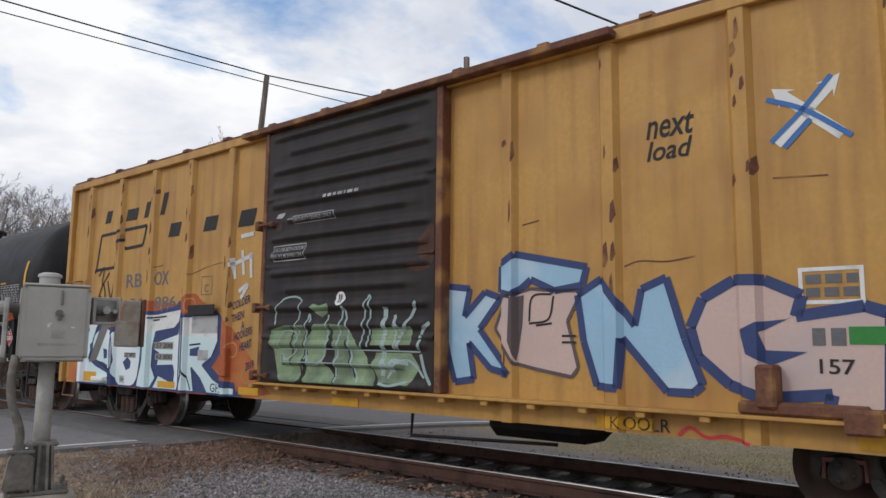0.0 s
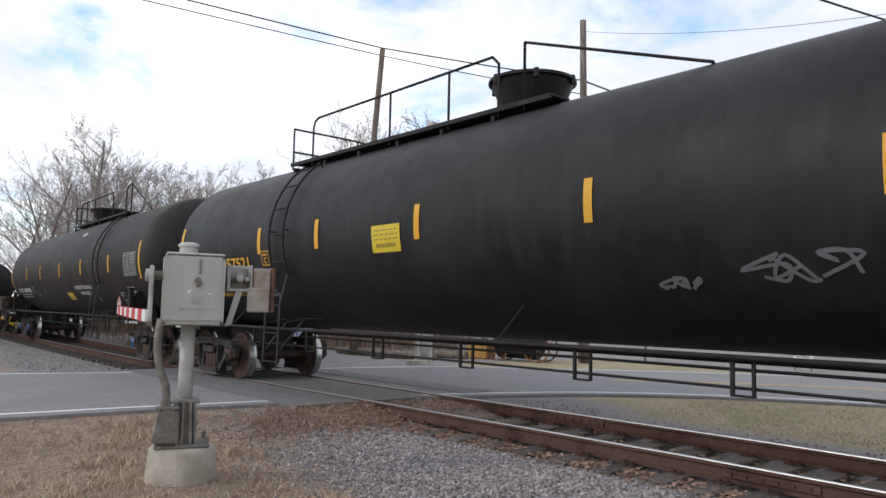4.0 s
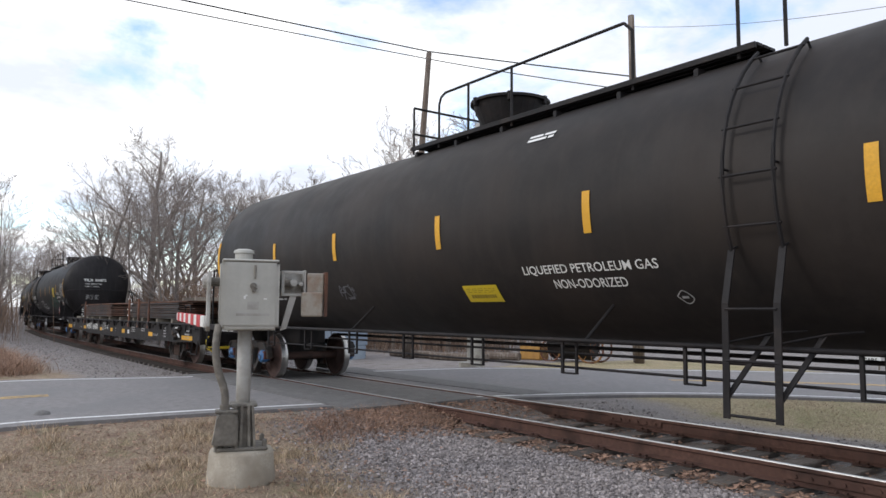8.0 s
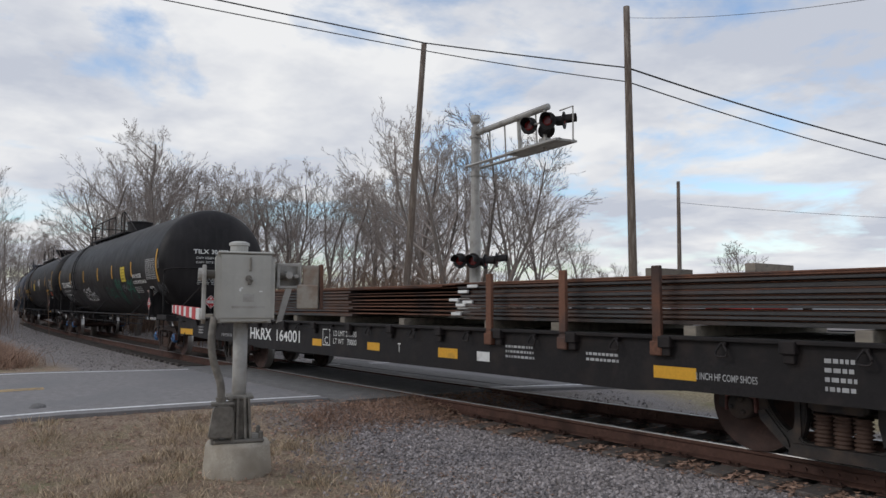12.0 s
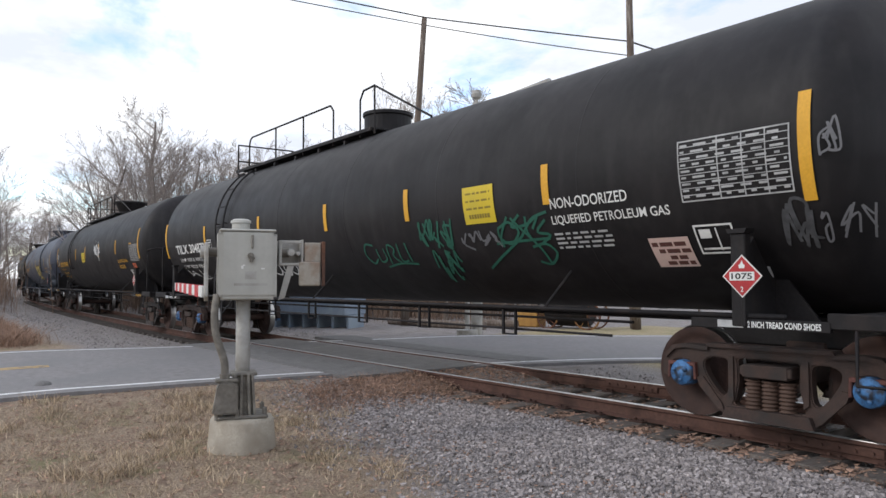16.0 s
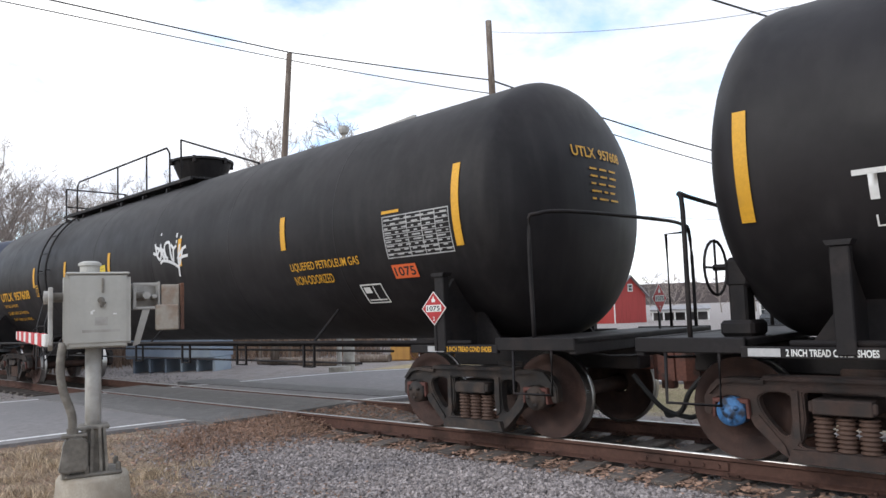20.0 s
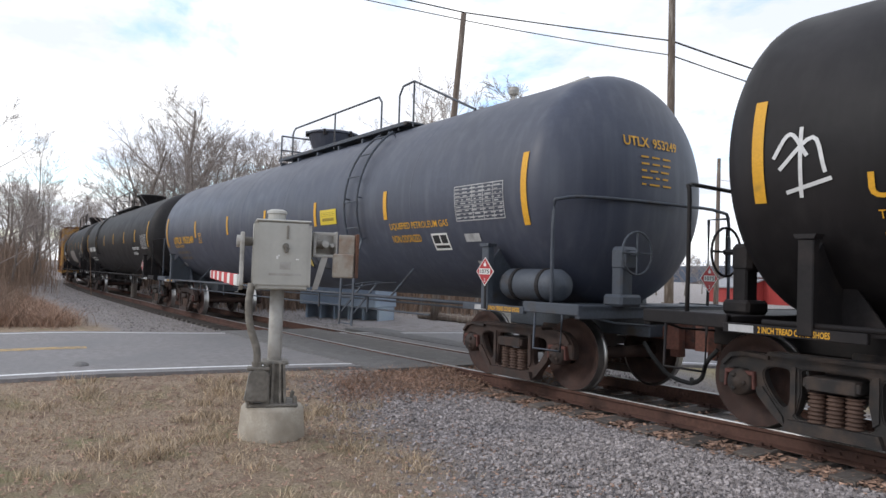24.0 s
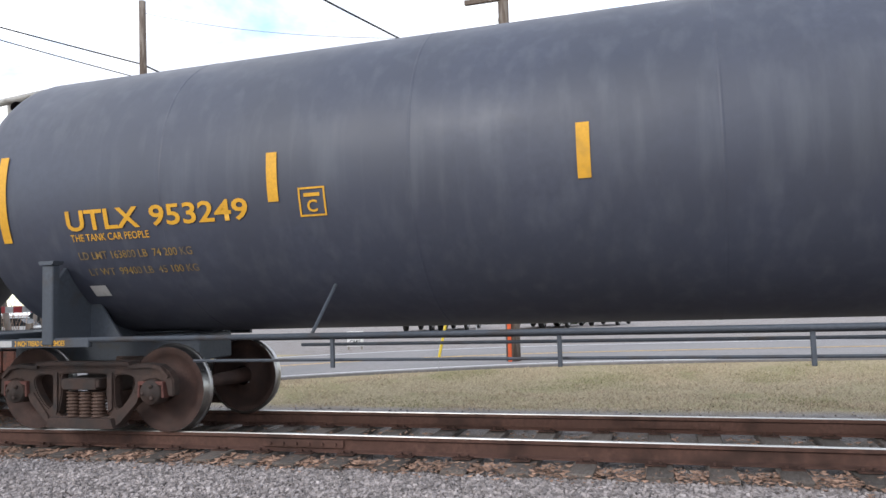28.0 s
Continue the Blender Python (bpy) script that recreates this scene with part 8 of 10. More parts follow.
def gate_machine():
    gx, gy = -6.94, 2.85
    g = new("crossing_gate")
    g.matrix_world = pose(gx, gy, -0.38, 0, 0, 71)
    tagged(g, "grey crossing gate machine on a post in a round concrete footing", "crossing gate")
    bm = lathe(bmesh.new(), [(0.33, -0.05), (0.325, 0.09), (0.30, 0.40), (0.28, 0.435), (0.0, 0.44)], 40)
    for v in bm.verts:
        v.co += 0.008 * Vector((noise.noise(v.co * 7), noise.noise(v.co * 7 + Vector((9, 0, 0))), noise.noise(v.co * 6)))
    part("footing", bm, "concrete", g, "round weathered concrete footing", smooth=True)
    bm = bmesh.new()
    box(bm, -0.23, 0.23, -0.2, 0.2, 0.44, 0.475, 0.012)
    prism(bm, [(-0.11, 0.44), (0.12, 0.44), (0.085, 0.86), (-0.075, 0.86)], -0.12, 0.10)
    for x in (-0.10, -0.02, 0.06, 0.11):
        prism(bm, [(x - 0.012, 0.44), (x + 0.012, 0.44), (x * 0.75 + 0.012, 0.86), (x * 0.75 - 0.012, 0.86)], -0.17, 0.14)
    box(bm, -0.12, 0.13, -0.15, 0.12, 0.84, 0.875, 0.01)
    part("cast_base", bm, "cast_grey", g, "ribbed cast base, weathered grey")
    bm = bmesh.new()
    prism(bm, [(-0.28, 0.50), (-0.05, 0.50), (-0.05, 0.76), (-0.09, 0.80), (-0.21, 0.80), (-0.24, 0.76)], -0.24, -0.06)
    bmesh.ops.bevel(bm, geom=bm.edges[:], offset=0.014, segments=2, affect="EDGES")
    box(bm, -0.26, -0.05, -0.22, -0.08, 0.795, 0.825, 0.008)
    lathe(bm, [(0.045, 0.82), (0.05, 0.87), (0.0, 0.88)], 12, "z", (-0.17, -0.15, 0))
    part("junction_box", bm, "cast_grey", g)
    for x, y in ((-0.2, -0.16), (0.2, -0.16), (-0.2, 0.16), (0.2, 0.16), (-0.06, -0.18), (-0.24, -0.16)):
        part("anchor_bolt", lathe(bmesh.new(), [(0.022, 0.44), (0.022, 0.53), (0.014, 0.54), (0.0, 0.55)], 6, "z", (x, y, 0)), "cast_grey", g)
    bm = lathe(bmesh.new(), [(0.068, 0.44), (0.068, 1.62)], 24)
    part("post", bm, "mast_grey", g, smooth=True)
    bm = tube(bmesh.new(), glide([(-0.17, -0.15, 0.86), (-0.18, -0.15, 1.0), (-0.25, -0.14, 1.22), (-0.27, -0.12, 1.42), (-0.25, -0.10, 1.62)], 6), 0.036, 12)
    part("conduit", bm, "cast_grey", g, smooth=True)
    # housing with softened edges, its door, latch and plate
    bm = bmesh.new()
    box(bm, -0.25, 0.305, -0.16, 0.22, 1.565, 2.235)
    bmesh.ops.bevel(bm, geom=bm.edges[:], offset=0.03, segments=4, affect="EDGES")
    part("housing", bm, "box_grey", g, smooth=False)
    bm = bmesh.new()
    box(bm, -0.238, 0.298, -0.215, -0.165, 1.58, 2.215)
    bmesh.ops.bevel(bm, geom=bm.edges[:], offset=0.035, segments=4, affect="EDGES")
    door = part("housing_door", bm, "box_grey", g, "hinged grey door")
    part("lid_edge", boxes((-0.235, 0.292, -0.205, 0.21, 2.222, 2.246), bev=0.01), "box_grey", g)
    bm = boxes((0.055, 0.075, -0.235, -0.215, 2.06, 2.19), bev=0.004)
    lathe(bm, [(0.0, -0.25), (0.03, -0.245), (0.03, -0.215)], 12, "y", (0.05, 0, 1.99))
    box(bm, 0.04, 0.075, -0.25, -0.22, 1.93, 1.99, 0.006)
    tube(bm, [(0.05, -0.245, 1.99), (0.085, -0.25, 1.965), (0.06, -0.25, 1.93)], 0.008, 6)
    part("latch", bm, "cast_grey", door, "padlocked latch")
    bm = boxes((-0.10, 0.21, -0.2165, -0.214, 1.705, 1.728))
    part("maker_plate", bm, "mast_grey", door)
    part("maker_plate", boxes((0.0, 0.105, -0.2165, -0.214, 1.765, 1.84)), "mast_grey", door)
    for o in ((-0.035, -0.015, -0.2185, -0.2145, 1.865, 1.895), (0.15, 0.18, -0.2185, -0.2145, 1.86, 1.872), (-0.02, 0.0, -0.2185, -0.2145, 1.89, 1.905)):
        part("paint_chip", boxes(o, bev=0.001), "paint_white", door)
    bm = lathe(bmesh.new(), [(0.085, 2.245), (0.085, 2.31), (0.10, 2.315), (0.095, 2.34), (0.06, 2.355), (0.0, 2.36)], 20, "z", (-0.03, 0.02, 0))
    part("cap", bm, "box_grey", g, smooth=False)
    bm = tube(bmesh.new(), [(-0.36, 0.06, 2.03), (0.44, 0.06, 2.03)], 0.045, 14)
    part("shaft", bm, "cast_grey", g)
    # the arm side: a curved hanger on the shaft
    bm = bmesh.new()
    prism(bm, [(-0.05, 2.12), (0.05, 2.12), (0.075, 2.03), (0.06, 1.90), (0.045, 1.62), (-0.06, 1.55), (-0.11, 1.60), (-0.055, 1.90), (-0.07, 2.03)], -0.37, -0.33, axis="x")
    prism(bm, [(-0.03, 1.64), (0.20, 1.60), (0.22, 1.70), (0.02, 1.74)], -0.37, -0.33, axis="x")
    bmesh.ops.bevel(bm, geom=bm.edges[:], offset=0.008, segments=1, affect="EDGES")
    lathe(bm, [(0.0, -0.41), (0.06, -0.405), (0.06, -0.33)], 12, "x", (0, 0.06, 2.03))
    part("arm_hanger", bm, "mast_grey", g)
    # the counterweight side: bracket box, lever and plates
    bm = bmesh.new()
    box(bm, 0.33, 0.36, -0.06, 0.16, 1.90, 2.15, 0.006)
    box(bm, 0.33, 0.56, -0.06, -0.04, 2.12, 2.15, 0.004)
    box(bm, 0.33, 0.56, -0.06, -0.04, 1.90, 1.925, 0.004)
    box(bm, 0.33, 0.56, 0.14, 0.16, 1.90, 2.15, 0.004)
    box(bm, 0.55, 0.57, -0.07, 0.16, 1.89, 2.16, 0.006)
    lathe(bm, [(0.0, -0.08), (0.035, -0.075), (0.035, 0.14)], 10, "y", (0.45, 0, 2.03))
    lathe(bm, [(0.0, -0.075), (0.02, -0.07), (0.02, 0.14)], 10, "y", (0.52, 0, 2.02))
    part("lever_bracket", bm, "mast_grey", g)
    bm = bmesh.new()
    prism(bm, [(0.33, 1.56), (0.39, 1.58), (0.48, 1.90), (0.42, 1.91)], -0.05, -0.01)
    part("lever", bm, "mast_grey", g)
    bm = boxes((0.58, 0.74, -0.09, -0.05, 1.76, 2.13), bev=0.006)
    part("counterweight", bm, "pale_board", g, "flaking pale counterweight plate")
    bm = boxes((0.52, 0.73, -0.13, -0.095, 1.70, 1.94), bev=0.012)
    part("counterweight", bm, "pale_board", g, "flaking pale counterweight plate")
    bm = boxes((0.745, 0.775, -0.14, 0.05, 1.70, 2.14), bev=0.004)
    part("counterweight_edge", bm, "steel_rusty", g)
    ARM = Matrix.Translation((-0.37, 0, 0)) @ Matrix.Rotation(radians(4.8), 4, "Z")
    # the lowered arm, red and white, running out over the road
    arm = part("gate_arm", box(bmesh.new(), -0.02, 0.02, 0.0, 4.2, 1.59, 1.70, 0.004, ARM), "paint_white", g, "lowered red and white gate arm")
    for k in range(5):
        part("red_stripe", box(bmesh.new(), -0.024, 0.024, 0.36 + 0.8 * k, 0.76 + 0.8 * k, 1.586, 1.704, 0.0, ARM), "paint_red", arm)


gate_machine()


def far_gate():
    x0, y0 = -15.9, 13.0
    g = new("crossing_gate")
    g.matrix_world = pose(x0, y0, ground_z(x0, y0), 0, 0, 0)
    tagged(g, "far crossing gate with its red and white arm lowered", "crossing gate")
    bm = lathe(bmesh.new(), [(0.3, -0.05), (0.3, 0.2), (0.07, 0.22), (0.07, 1.3)], 16)
    part("post", bm, "mast_grey", g)
    part("housing", boxes((-0.25, 0.25, -0.2, 0.2, 1.25, 1.9), bev=0.03), "box_grey", g)
    d = Vector((5.4, -2.2, 0)).normalized()
    a = math.atan2(d.y, d.x)
    rot = Matrix.Rotation(a, 4, "Z")
    arm = part("gate_arm", box(bmesh.new(), 0.2, 5.8, -0.02, 0.02, 1.56, 1.68, m=rot), "paint_white", g, "lowered red and white gate arm")
    for k in range(7):
        part("red_stripe", box(bmesh.new(), 0.5 + 0.8 * k, 0.9 + 0.8 * k, -0.024, 0.024, 1.556, 1.684, m=rot), "paint_red", arm)


far_gate()


# ---- flashing signal on a cantilever ----
def lamp_unit(g, p, yaw, name="flasher"):
    """A round black target with a hood and a red lens, facing along yaw."""
    m = Matrix.Translation(p) @ Matrix.Rotation(radians(yaw), 4, "Z")
    bm = lathe(bmesh.new(), [(0.0, 0.02), (0.215, 0.02), (0.215, 0.0), (0.12, -0.005), (0.12, -0.18), (0.08, -0.21), (0.0, -0.21)], 24, "y")
    bm2 = bm
    n = 14
    ring = []
    for k in range(n + 1):
        t = radians(200 - 220 * k / n)
        ring.append(((0.14 * math.cos(t), 0.14 * math.sin(t)), (0.20 * math.cos(t), 0.20 * math.sin(t))))
    for (a, _), (b, _) in zip(ring, ring[1:]):
        bm2.faces.new([bm2.verts.new(q) for q in ((a[0], 0.02, a[1]), (b[0], 0.02, b[1]), (b[0] * 0.95, 0.30, b[1] * 0.95 + 0.02), (a[0] * 0.95, 0.30, a[1] * 0.95 + 0.02))])
    bmesh.ops.transform(bm2, matrix=m, verts=bm2.verts[:])
    u = part(name, bm2, "frame_black", g, "black flasher with a hood")
    bm = lathe(bmesh.new(), [(0.12, 0.03), (0.09, 0.045), (0.0, 0.05)], 16, "y")
    bmesh.ops.transform(bm, matrix=m, verts=bm.verts[:])
    part("lens", bm, "lens_red", u, "dark red lens")


def cantilever_signal():
    x0, y0 = at_dir(50.0, 21.0)
    zg = ground_z(x0, y0)
    g = new("crossing_signal")
    g.location = (x0, y0, 0)
    tagged(g, "grey cantilever crossing signal with black red-lens flashers", "crossing signal")
    top = 1.40 + 21.0 * math.tan(radians(13.4))
    bm = lathe(bmesh.new(), [(0.16, zg), (0.16, top - 2.6), (0.125, top - 2.58), (0.125, top)], 20)
    for z in (top - 2.6, top - 1.4, top - 0.3):
        lathe(bm, [(0.165, z - 0.03), (0.165, z + 0.03)], 20)
    part("mast", bm, "mast_grey", g)
    bm = lathe(bmesh.new(), [(0.05, top), (0.05, top + 0.08), (0.13, top + 0.14), (0.155, top + 0.24), (0.13, top + 0.34), (0.0, top + 0.36)], 16)
    part("bell", bm, "mast_grey", g)
    ex, ey = at_dir(42.9, 17.6)
    d = Vector((ex - x0, ey - y0, 0))
    length = d.length
    d.normalize()
    side = Vector((-d.y, d.x, 0))
    zt, zb = top - 0.18, top - 1.15
    # frame: a round top chord, two bottom channels with a walkway between, upright bars
    chord = length * 0.82
    bm = tube(bmesh.new(), [-d * 0.1 + Vector((0, 0, zt)), d * chord + Vector((0, 0, zt))], 0.085, 12)
    part("top_chord", bm, "mast_grey", g, smooth=True)
    for s in (-1, 1):
        bm = tube(bmesh.new(), [-d * 0.15 + side * s * 0.22 + Vector((0, 0, zb)), d * length + side * s * 0.22 + Vector((0, 0, zb))], 0.045, 4)
        part("bottom_chord", bm, "mast_grey", g)
    ang = math.atan2(d.y, d.x)
    bm = box(bmesh.new(), length * 0.48, length, -0.34, 0.3, zb - 0.03, zb + 0.02, m=Matrix.Rotation(ang, 4, "Z"))
    part("walkway", bm, "mast_grey", g)
    for f, r in ((0.16, 0.022), (0.34, 0.022), (0.5, 0.055), (0.68, 0.022), (0.78, 0.022)):
        p = d * length * f
        part("upright", tube(bmesh.new(), [p + side * 0.1 + Vector((0, 0, zb)), p + side * 0.05 + Vector((0, 0, zt))], r, 6), "mast_grey", g)
    p = d * (length - 0.03)
    bm = tube(bmesh.new(), [p + side * 0.2 + Vector((0, 0, zb)), p + side * 0.2 + Vector((0, 0, zb + 0.85)), p - d * 0.5 + side * 0.2 + Vector((0, 0, zb + 0.85))], 0.02, 6)
    part("guard_rail", bm, "mast_grey", g)
    q = d * length * 0.79
    bm = tube(bmesh.new(), [q + Vector((0, 0, zb - 0.1)), q + Vector((0, 0, zb + 0.95))], 0.05, 10)
    part("lamp_post", bm, "mast_grey", g)
    bm = boxes((-0.12, 0.12, -0.1, 0.1, zb - 0.02, zb + 0.2), bev=0.01)
    bmesh.ops.translate(bm, verts=bm.verts[:], vec=q)
    part("junction_box", bm, "mast_grey", g)

    def head(az, el, dist, yaw):
        x, y = at_dir(az, dist)
        lamp_unit(g, Vector((x - x0, y - y0, 1.40 + dist * math.tan(radians(el)))), yaw)
        return Vector((x - x0, y - y0, 1.40 + dist * math.tan(radians(el))))
    heads = [head(45.81, 13.45, 18.2, 205), head(44.39, 13.8, 17.9, 212), head(44.5, 13.1, 18.3, 30), head(43.16, 13.8, 18.0, 300)]
    part("cross_bar", tube(bmesh.new(), [heads[0], heads[1], heads[3]], 0.025, 8), "mast_grey", g)
    lows = [head(51.16, 3.16, 20.6, 200), head(50.16, 3.16, 20.5, 208), head(49.25, 3.08, 20.7, 300), head(48.37, 3.23, 20.7, 310)]
    part("cross_bar", tube(bmesh.new(), [lows[0] + Vector((0, 0.15, 0)), lows[3] + Vector((0, 0.15, 0))], 0.03, 8), "mast_grey", g)


cantilever_signal()


# ---- poles and wires ----
def utility_pole(x, y, top, lean=(0, 0), r=0.15, label="weathered wooden utility pole", arms=()):
    z = ground_z(x, y)
    p = new("utility_pole")
    p.location = (x, y, 0)
    tagged(p, label, "utility pole", "poles along the road")
    bm = tube(bmesh.new(), [(lean[0] * k / 6, lean[1] * k / 6, z - 0.05 + (top - z) * k / 6) for k in range(7)], r, 14, r1=r * 0.68)
    part("shaft", bm, "pole_wood", p, smooth=True)
    for zz, ln, ang in arms:
        bm = box(bmesh.new(), -ln, ln, -0.05, 0.05, zz - 0.06, zz + 0.06, 0.008, Matrix.Translation((lean[0], lean[1], 0)) @ Matrix.Rotation(radians(ang), 4, "Z"))
        part("crossarm", bm, "pole_wood", p)
    return p


P1 = at_dir(55.6, 27.0)
P1T = at_dir(54.1, 27.0)
P2 = at_dir(38.0, 26.0)
P2T = at_dir(38.35, 26.0)
P3 = at_dir(34.75, 50.0)
PR = (-3.12, 17.05)
PRF = at_dir(5.5, 64.0)
TOP1 = 1.40 + 27 * math.tan(radians(19.6))
TOP2 = 1.40 + 26 * math.tan(radians(21.75))
utility_pole(*P1, TOP1, (P1T[0] - P1[0], P1T[1] - P1[1]), 0.15, "leaning grey wooden utility pole behind the crossing")
pole2 = utility_pole(*P2, TOP2, (P2T[0] - P2[0], P2T[1] - P2[1]), 0.16, "tall brown wooden utility pole beyond the road")
utility_pole(*P3, 1.40 + 50 * math.tan(radians(9.0)), (0, 0), 0.16, "plain wooden utility pole by the lot")
poleR = utility_pole(*PR, 10.6, (0.05, 0.1), 0.17, "wooden utility pole with a lamp and an orange marker")
utility_pole(*PRF, 1.40 + 64 * math.tan(radians(7.9)), (0, 0), 0.17, "distant wooden utility pole")
bm = box(bmesh.new(), -0.9, 0.15, -0.05, 0.05, 8.5, 8.62, 0.008)
part("crossarm", bm, "pole_wood", poleR)
bm = boxes((-0.085, 0.0, -0.215, -0.155, -0.30, 1.9), bev=0.02)
part("marker", bm, "marker_orange", poleR, "orange plastic pole marker")
bm = tube(bmesh.new(), glide([(0, 0, 5.65), (-0.6, -0.05, 5.75), (-1.35, -0.1, 5.72)], 5), 0.025, 8)
part("lamp_arm", bm, "mast_grey", poleR)
bm = lathe(bmesh.new(), [(0.0, -1.75), (0.08, -1.7), (0.14, -1.55), (0.10, -1.35), (0.0, -1.32)], 14, "x", (0, -0.1, 5.68))
part("lamp_head", bm, "mast_grey", poleR, "small grey street lamp head")


def wire(a, b, sag, r=0.016, label="black overhead cable strung between wooden poles", n=26):
    pts = [Vector(a).lerp(Vector(b), k / n) - Vector((0, 0, 4 * sag * (k / n) * (1 - k / n))) for k in range(n + 1)]
    w = part("overhead_wire", tube(bmesh.new(), pts, r, 6), "cable", None)
    return tagged(w, label, "cable", "overhead wires")


def on_line(p, el):
    return (p[0], p[1], 1.40 + math.hypot(p[0], p[1]) * math.tan(radians(el)))


P0 = (-27.2, -7.6)
hang1, hang2 = on_line(P1T, 19.6), on_line(P1T, 19.05)
w1, w2 = on_line(P2T, 17.4), on_line(P2T, 16.4)
wire((P0[0], P0[1], 12.15), hang1, 0.06, 0.024)
wire((P0[0], P0[1], 11.65), hang2, 0.06, 0.018)
wire(hang1, w1, 0.02, 0.024)
wire(hang2, w2, 0.05, 0.018)
wire(w1, on_line(PRF, 6.0), 1.2, 0.03)
wire(w2, on_line(PRF, 5.2), 1.2, 0.022)
wire((PR[0] - 0.05, PR[1], 1.40 + 17.3 * math.tan(radians(15.9))), (-10.5, -1.5, 8.6), 0.25, 0.018)
wire(on_line(P2T, 20.9), (PR[0], PR[1], 1.40 + 17.3 * math.tan(radians(19.8))), 0.35, 0.007, "thin dark service wire between poles")
wire(on_line(P3, 7.4), (30.0, 70.0, 6.0), 2.0, 0.012, "thin dark service wire between poles")
wire((PR[0], PR[1], 1.40 + 17.3 * math.tan(radians(13.6))), (12.0, 42.0, 5.5), 0.5, 0.014, "thin dark service wire between poles")


# ---- bare trees ----
def tree_mesh(seed, height, wide, levels, trunk_r, lean=0.0, first=0.22, kids=(10, 13), fine=0.008):
    """Trunk and crown as two meshes: upswept limbs that fork again and again and end in fine twigs."""
    rnd = random.Random(seed)
    trunk, crown = [], []

    def tilted(d, deg):
        """A direction turned away from d by some degrees, any way round."""
        a = d.cross(Vector((rnd.gauss(0, 1), rnd.gauss(0, 1), rnd.gauss(0, 1)))).normalized()
        return (d * math.cos(radians(deg)) + a * math.sin(radians(deg))).normalized()

    def grow(p, d, ln, r, lev):
        segs = 7 if lev == 0 else 4 if lev < 3 else 2
        q, pts = p, [(p.copy(), r)]
        for k in range(segs):
            d = (d + Vector((rnd.gauss(0, 0.09), rnd.gauss(0, 0.09), 0.05 + rnd.gauss(0, 0.05)))).normalized()
            q = q + d * ln / segs
            pts.append((q.copy(), r * (1 - 0.8 * (k + 1) / segs)))
        for (a, ra), (b, rb) in zip(pts, pts[1:]):
            (trunk if lev == 0 else crown).append((a, b, max(ra, fine), max(rb, fine * 0.65), lev))
        if lev >= levels:
            return
        n = rnd.randint(*kids) if lev == 0 else (rnd.randint(6, 8), rnd.randint(4, 5), rnd.randint(2, 3), 2)[min(lev, 4) - 1]
        for j in range(n):
            f = first + (0.97 - first) * (j + rnd.random()) / n if lev == 0 else 0.22 + 0.78 * (j + rnd.random()) / n
            i = min(segs - 1, int(f * segs))
            (a, ra), (b, rb) = pts[i], pts[i + 1]
            g = f * segs - i
            local = (b - a).normalized()
            if lev == 0:
                out = wide * rnd.uniform(0.8, 1.2)
                nl = ln * (0.62 - 0.42 * f) * rnd.uniform(0.8, 1.15)
            else:
                out = rnd.uniform(20, 40)
                nl = ln * rnd.uniform(0.36, 0.58) * (1.15 - 0.45 * f)
            grow(a.lerp(b, g), tilted(local, out), nl, (ra + (rb - ra) * g) * rnd.uniform(0.45, 0.65), lev + 1)

    grow(Vector((0, 0, -0.1)), Vector((lean, 0, 1)).normalized(), height * 0.9, trunk_r, 0)
    top = max(b.z for _, b, _, _, _ in crown)
    k = 12.0 / top
    trunk = [(a * k, b * k, ra, rb, lev) for a, b, ra, rb, lev in trunk]
    crown = [(a * k, b * k, ra, rb, lev) for a, b, ra, rb, lev in crown]

    def to_mesh(name, segs, material):
        verts, faces = [], []
        for a, b, ra, rb, lev in segs:
            d = (b - a).normalized()
            u = d.cross(Vector((0.3, 0.5, 0.81))).normalized()
            w = d.cross(u)
            n = 8 if lev == 0 else 5 if lev == 1 else 3
            i0 = len(verts)
            for p, r in ((a, ra), (b, rb)):
                for k in range(n):
                    t = 2 * math.pi * k / n
                    verts.append(p + r * (math.cos(t) * u + math.sin(t) * w))
            faces += [(i0 + k, i0 + (k + 1) % n, i0 + n + (k + 1) % n, i0 + n + k) for k in range(n)]
        me = bpy.data.meshes.new(name)
        me.from_pydata([tuple(v) for v in verts], [], faces)
        me.materials.append(MATS[material])
        me.polygons.foreach_set("use_smooth", [True] * len(faces))
        return me
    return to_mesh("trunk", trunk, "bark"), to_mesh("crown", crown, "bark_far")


def plant_tree(meshes, x, y, scale, turn, label, group):
    t = new("bare_tree")
    t.matrix_world = Matrix.Translation((x, y, ground_z(x, y))) @ Matrix.Rotation(turn, 4, "Z") @ Matrix.Scale(scale, 4)
    tagged(t, label, "tree", group)
    part("trunk", meshes[0], None, t)
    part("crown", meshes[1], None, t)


TREES = [tree_mesh(11, 12, 42, 5, 0.17), tree_mesh(12, 13, 30, 5, 0.14, first=0.3), tree_mesh(13, 12, 50, 5, 0.19, 0.1), tree_mesh(14, 11, 27, 5, 0.11, -0.05, 0.38, (8, 10)), tree_mesh(15, 10, 58, 5, 0.14, 0.15, 0.15), tree_mesh(16, 13, 46, 5, 0.24, 0.03, 0.16, (17, 20))]


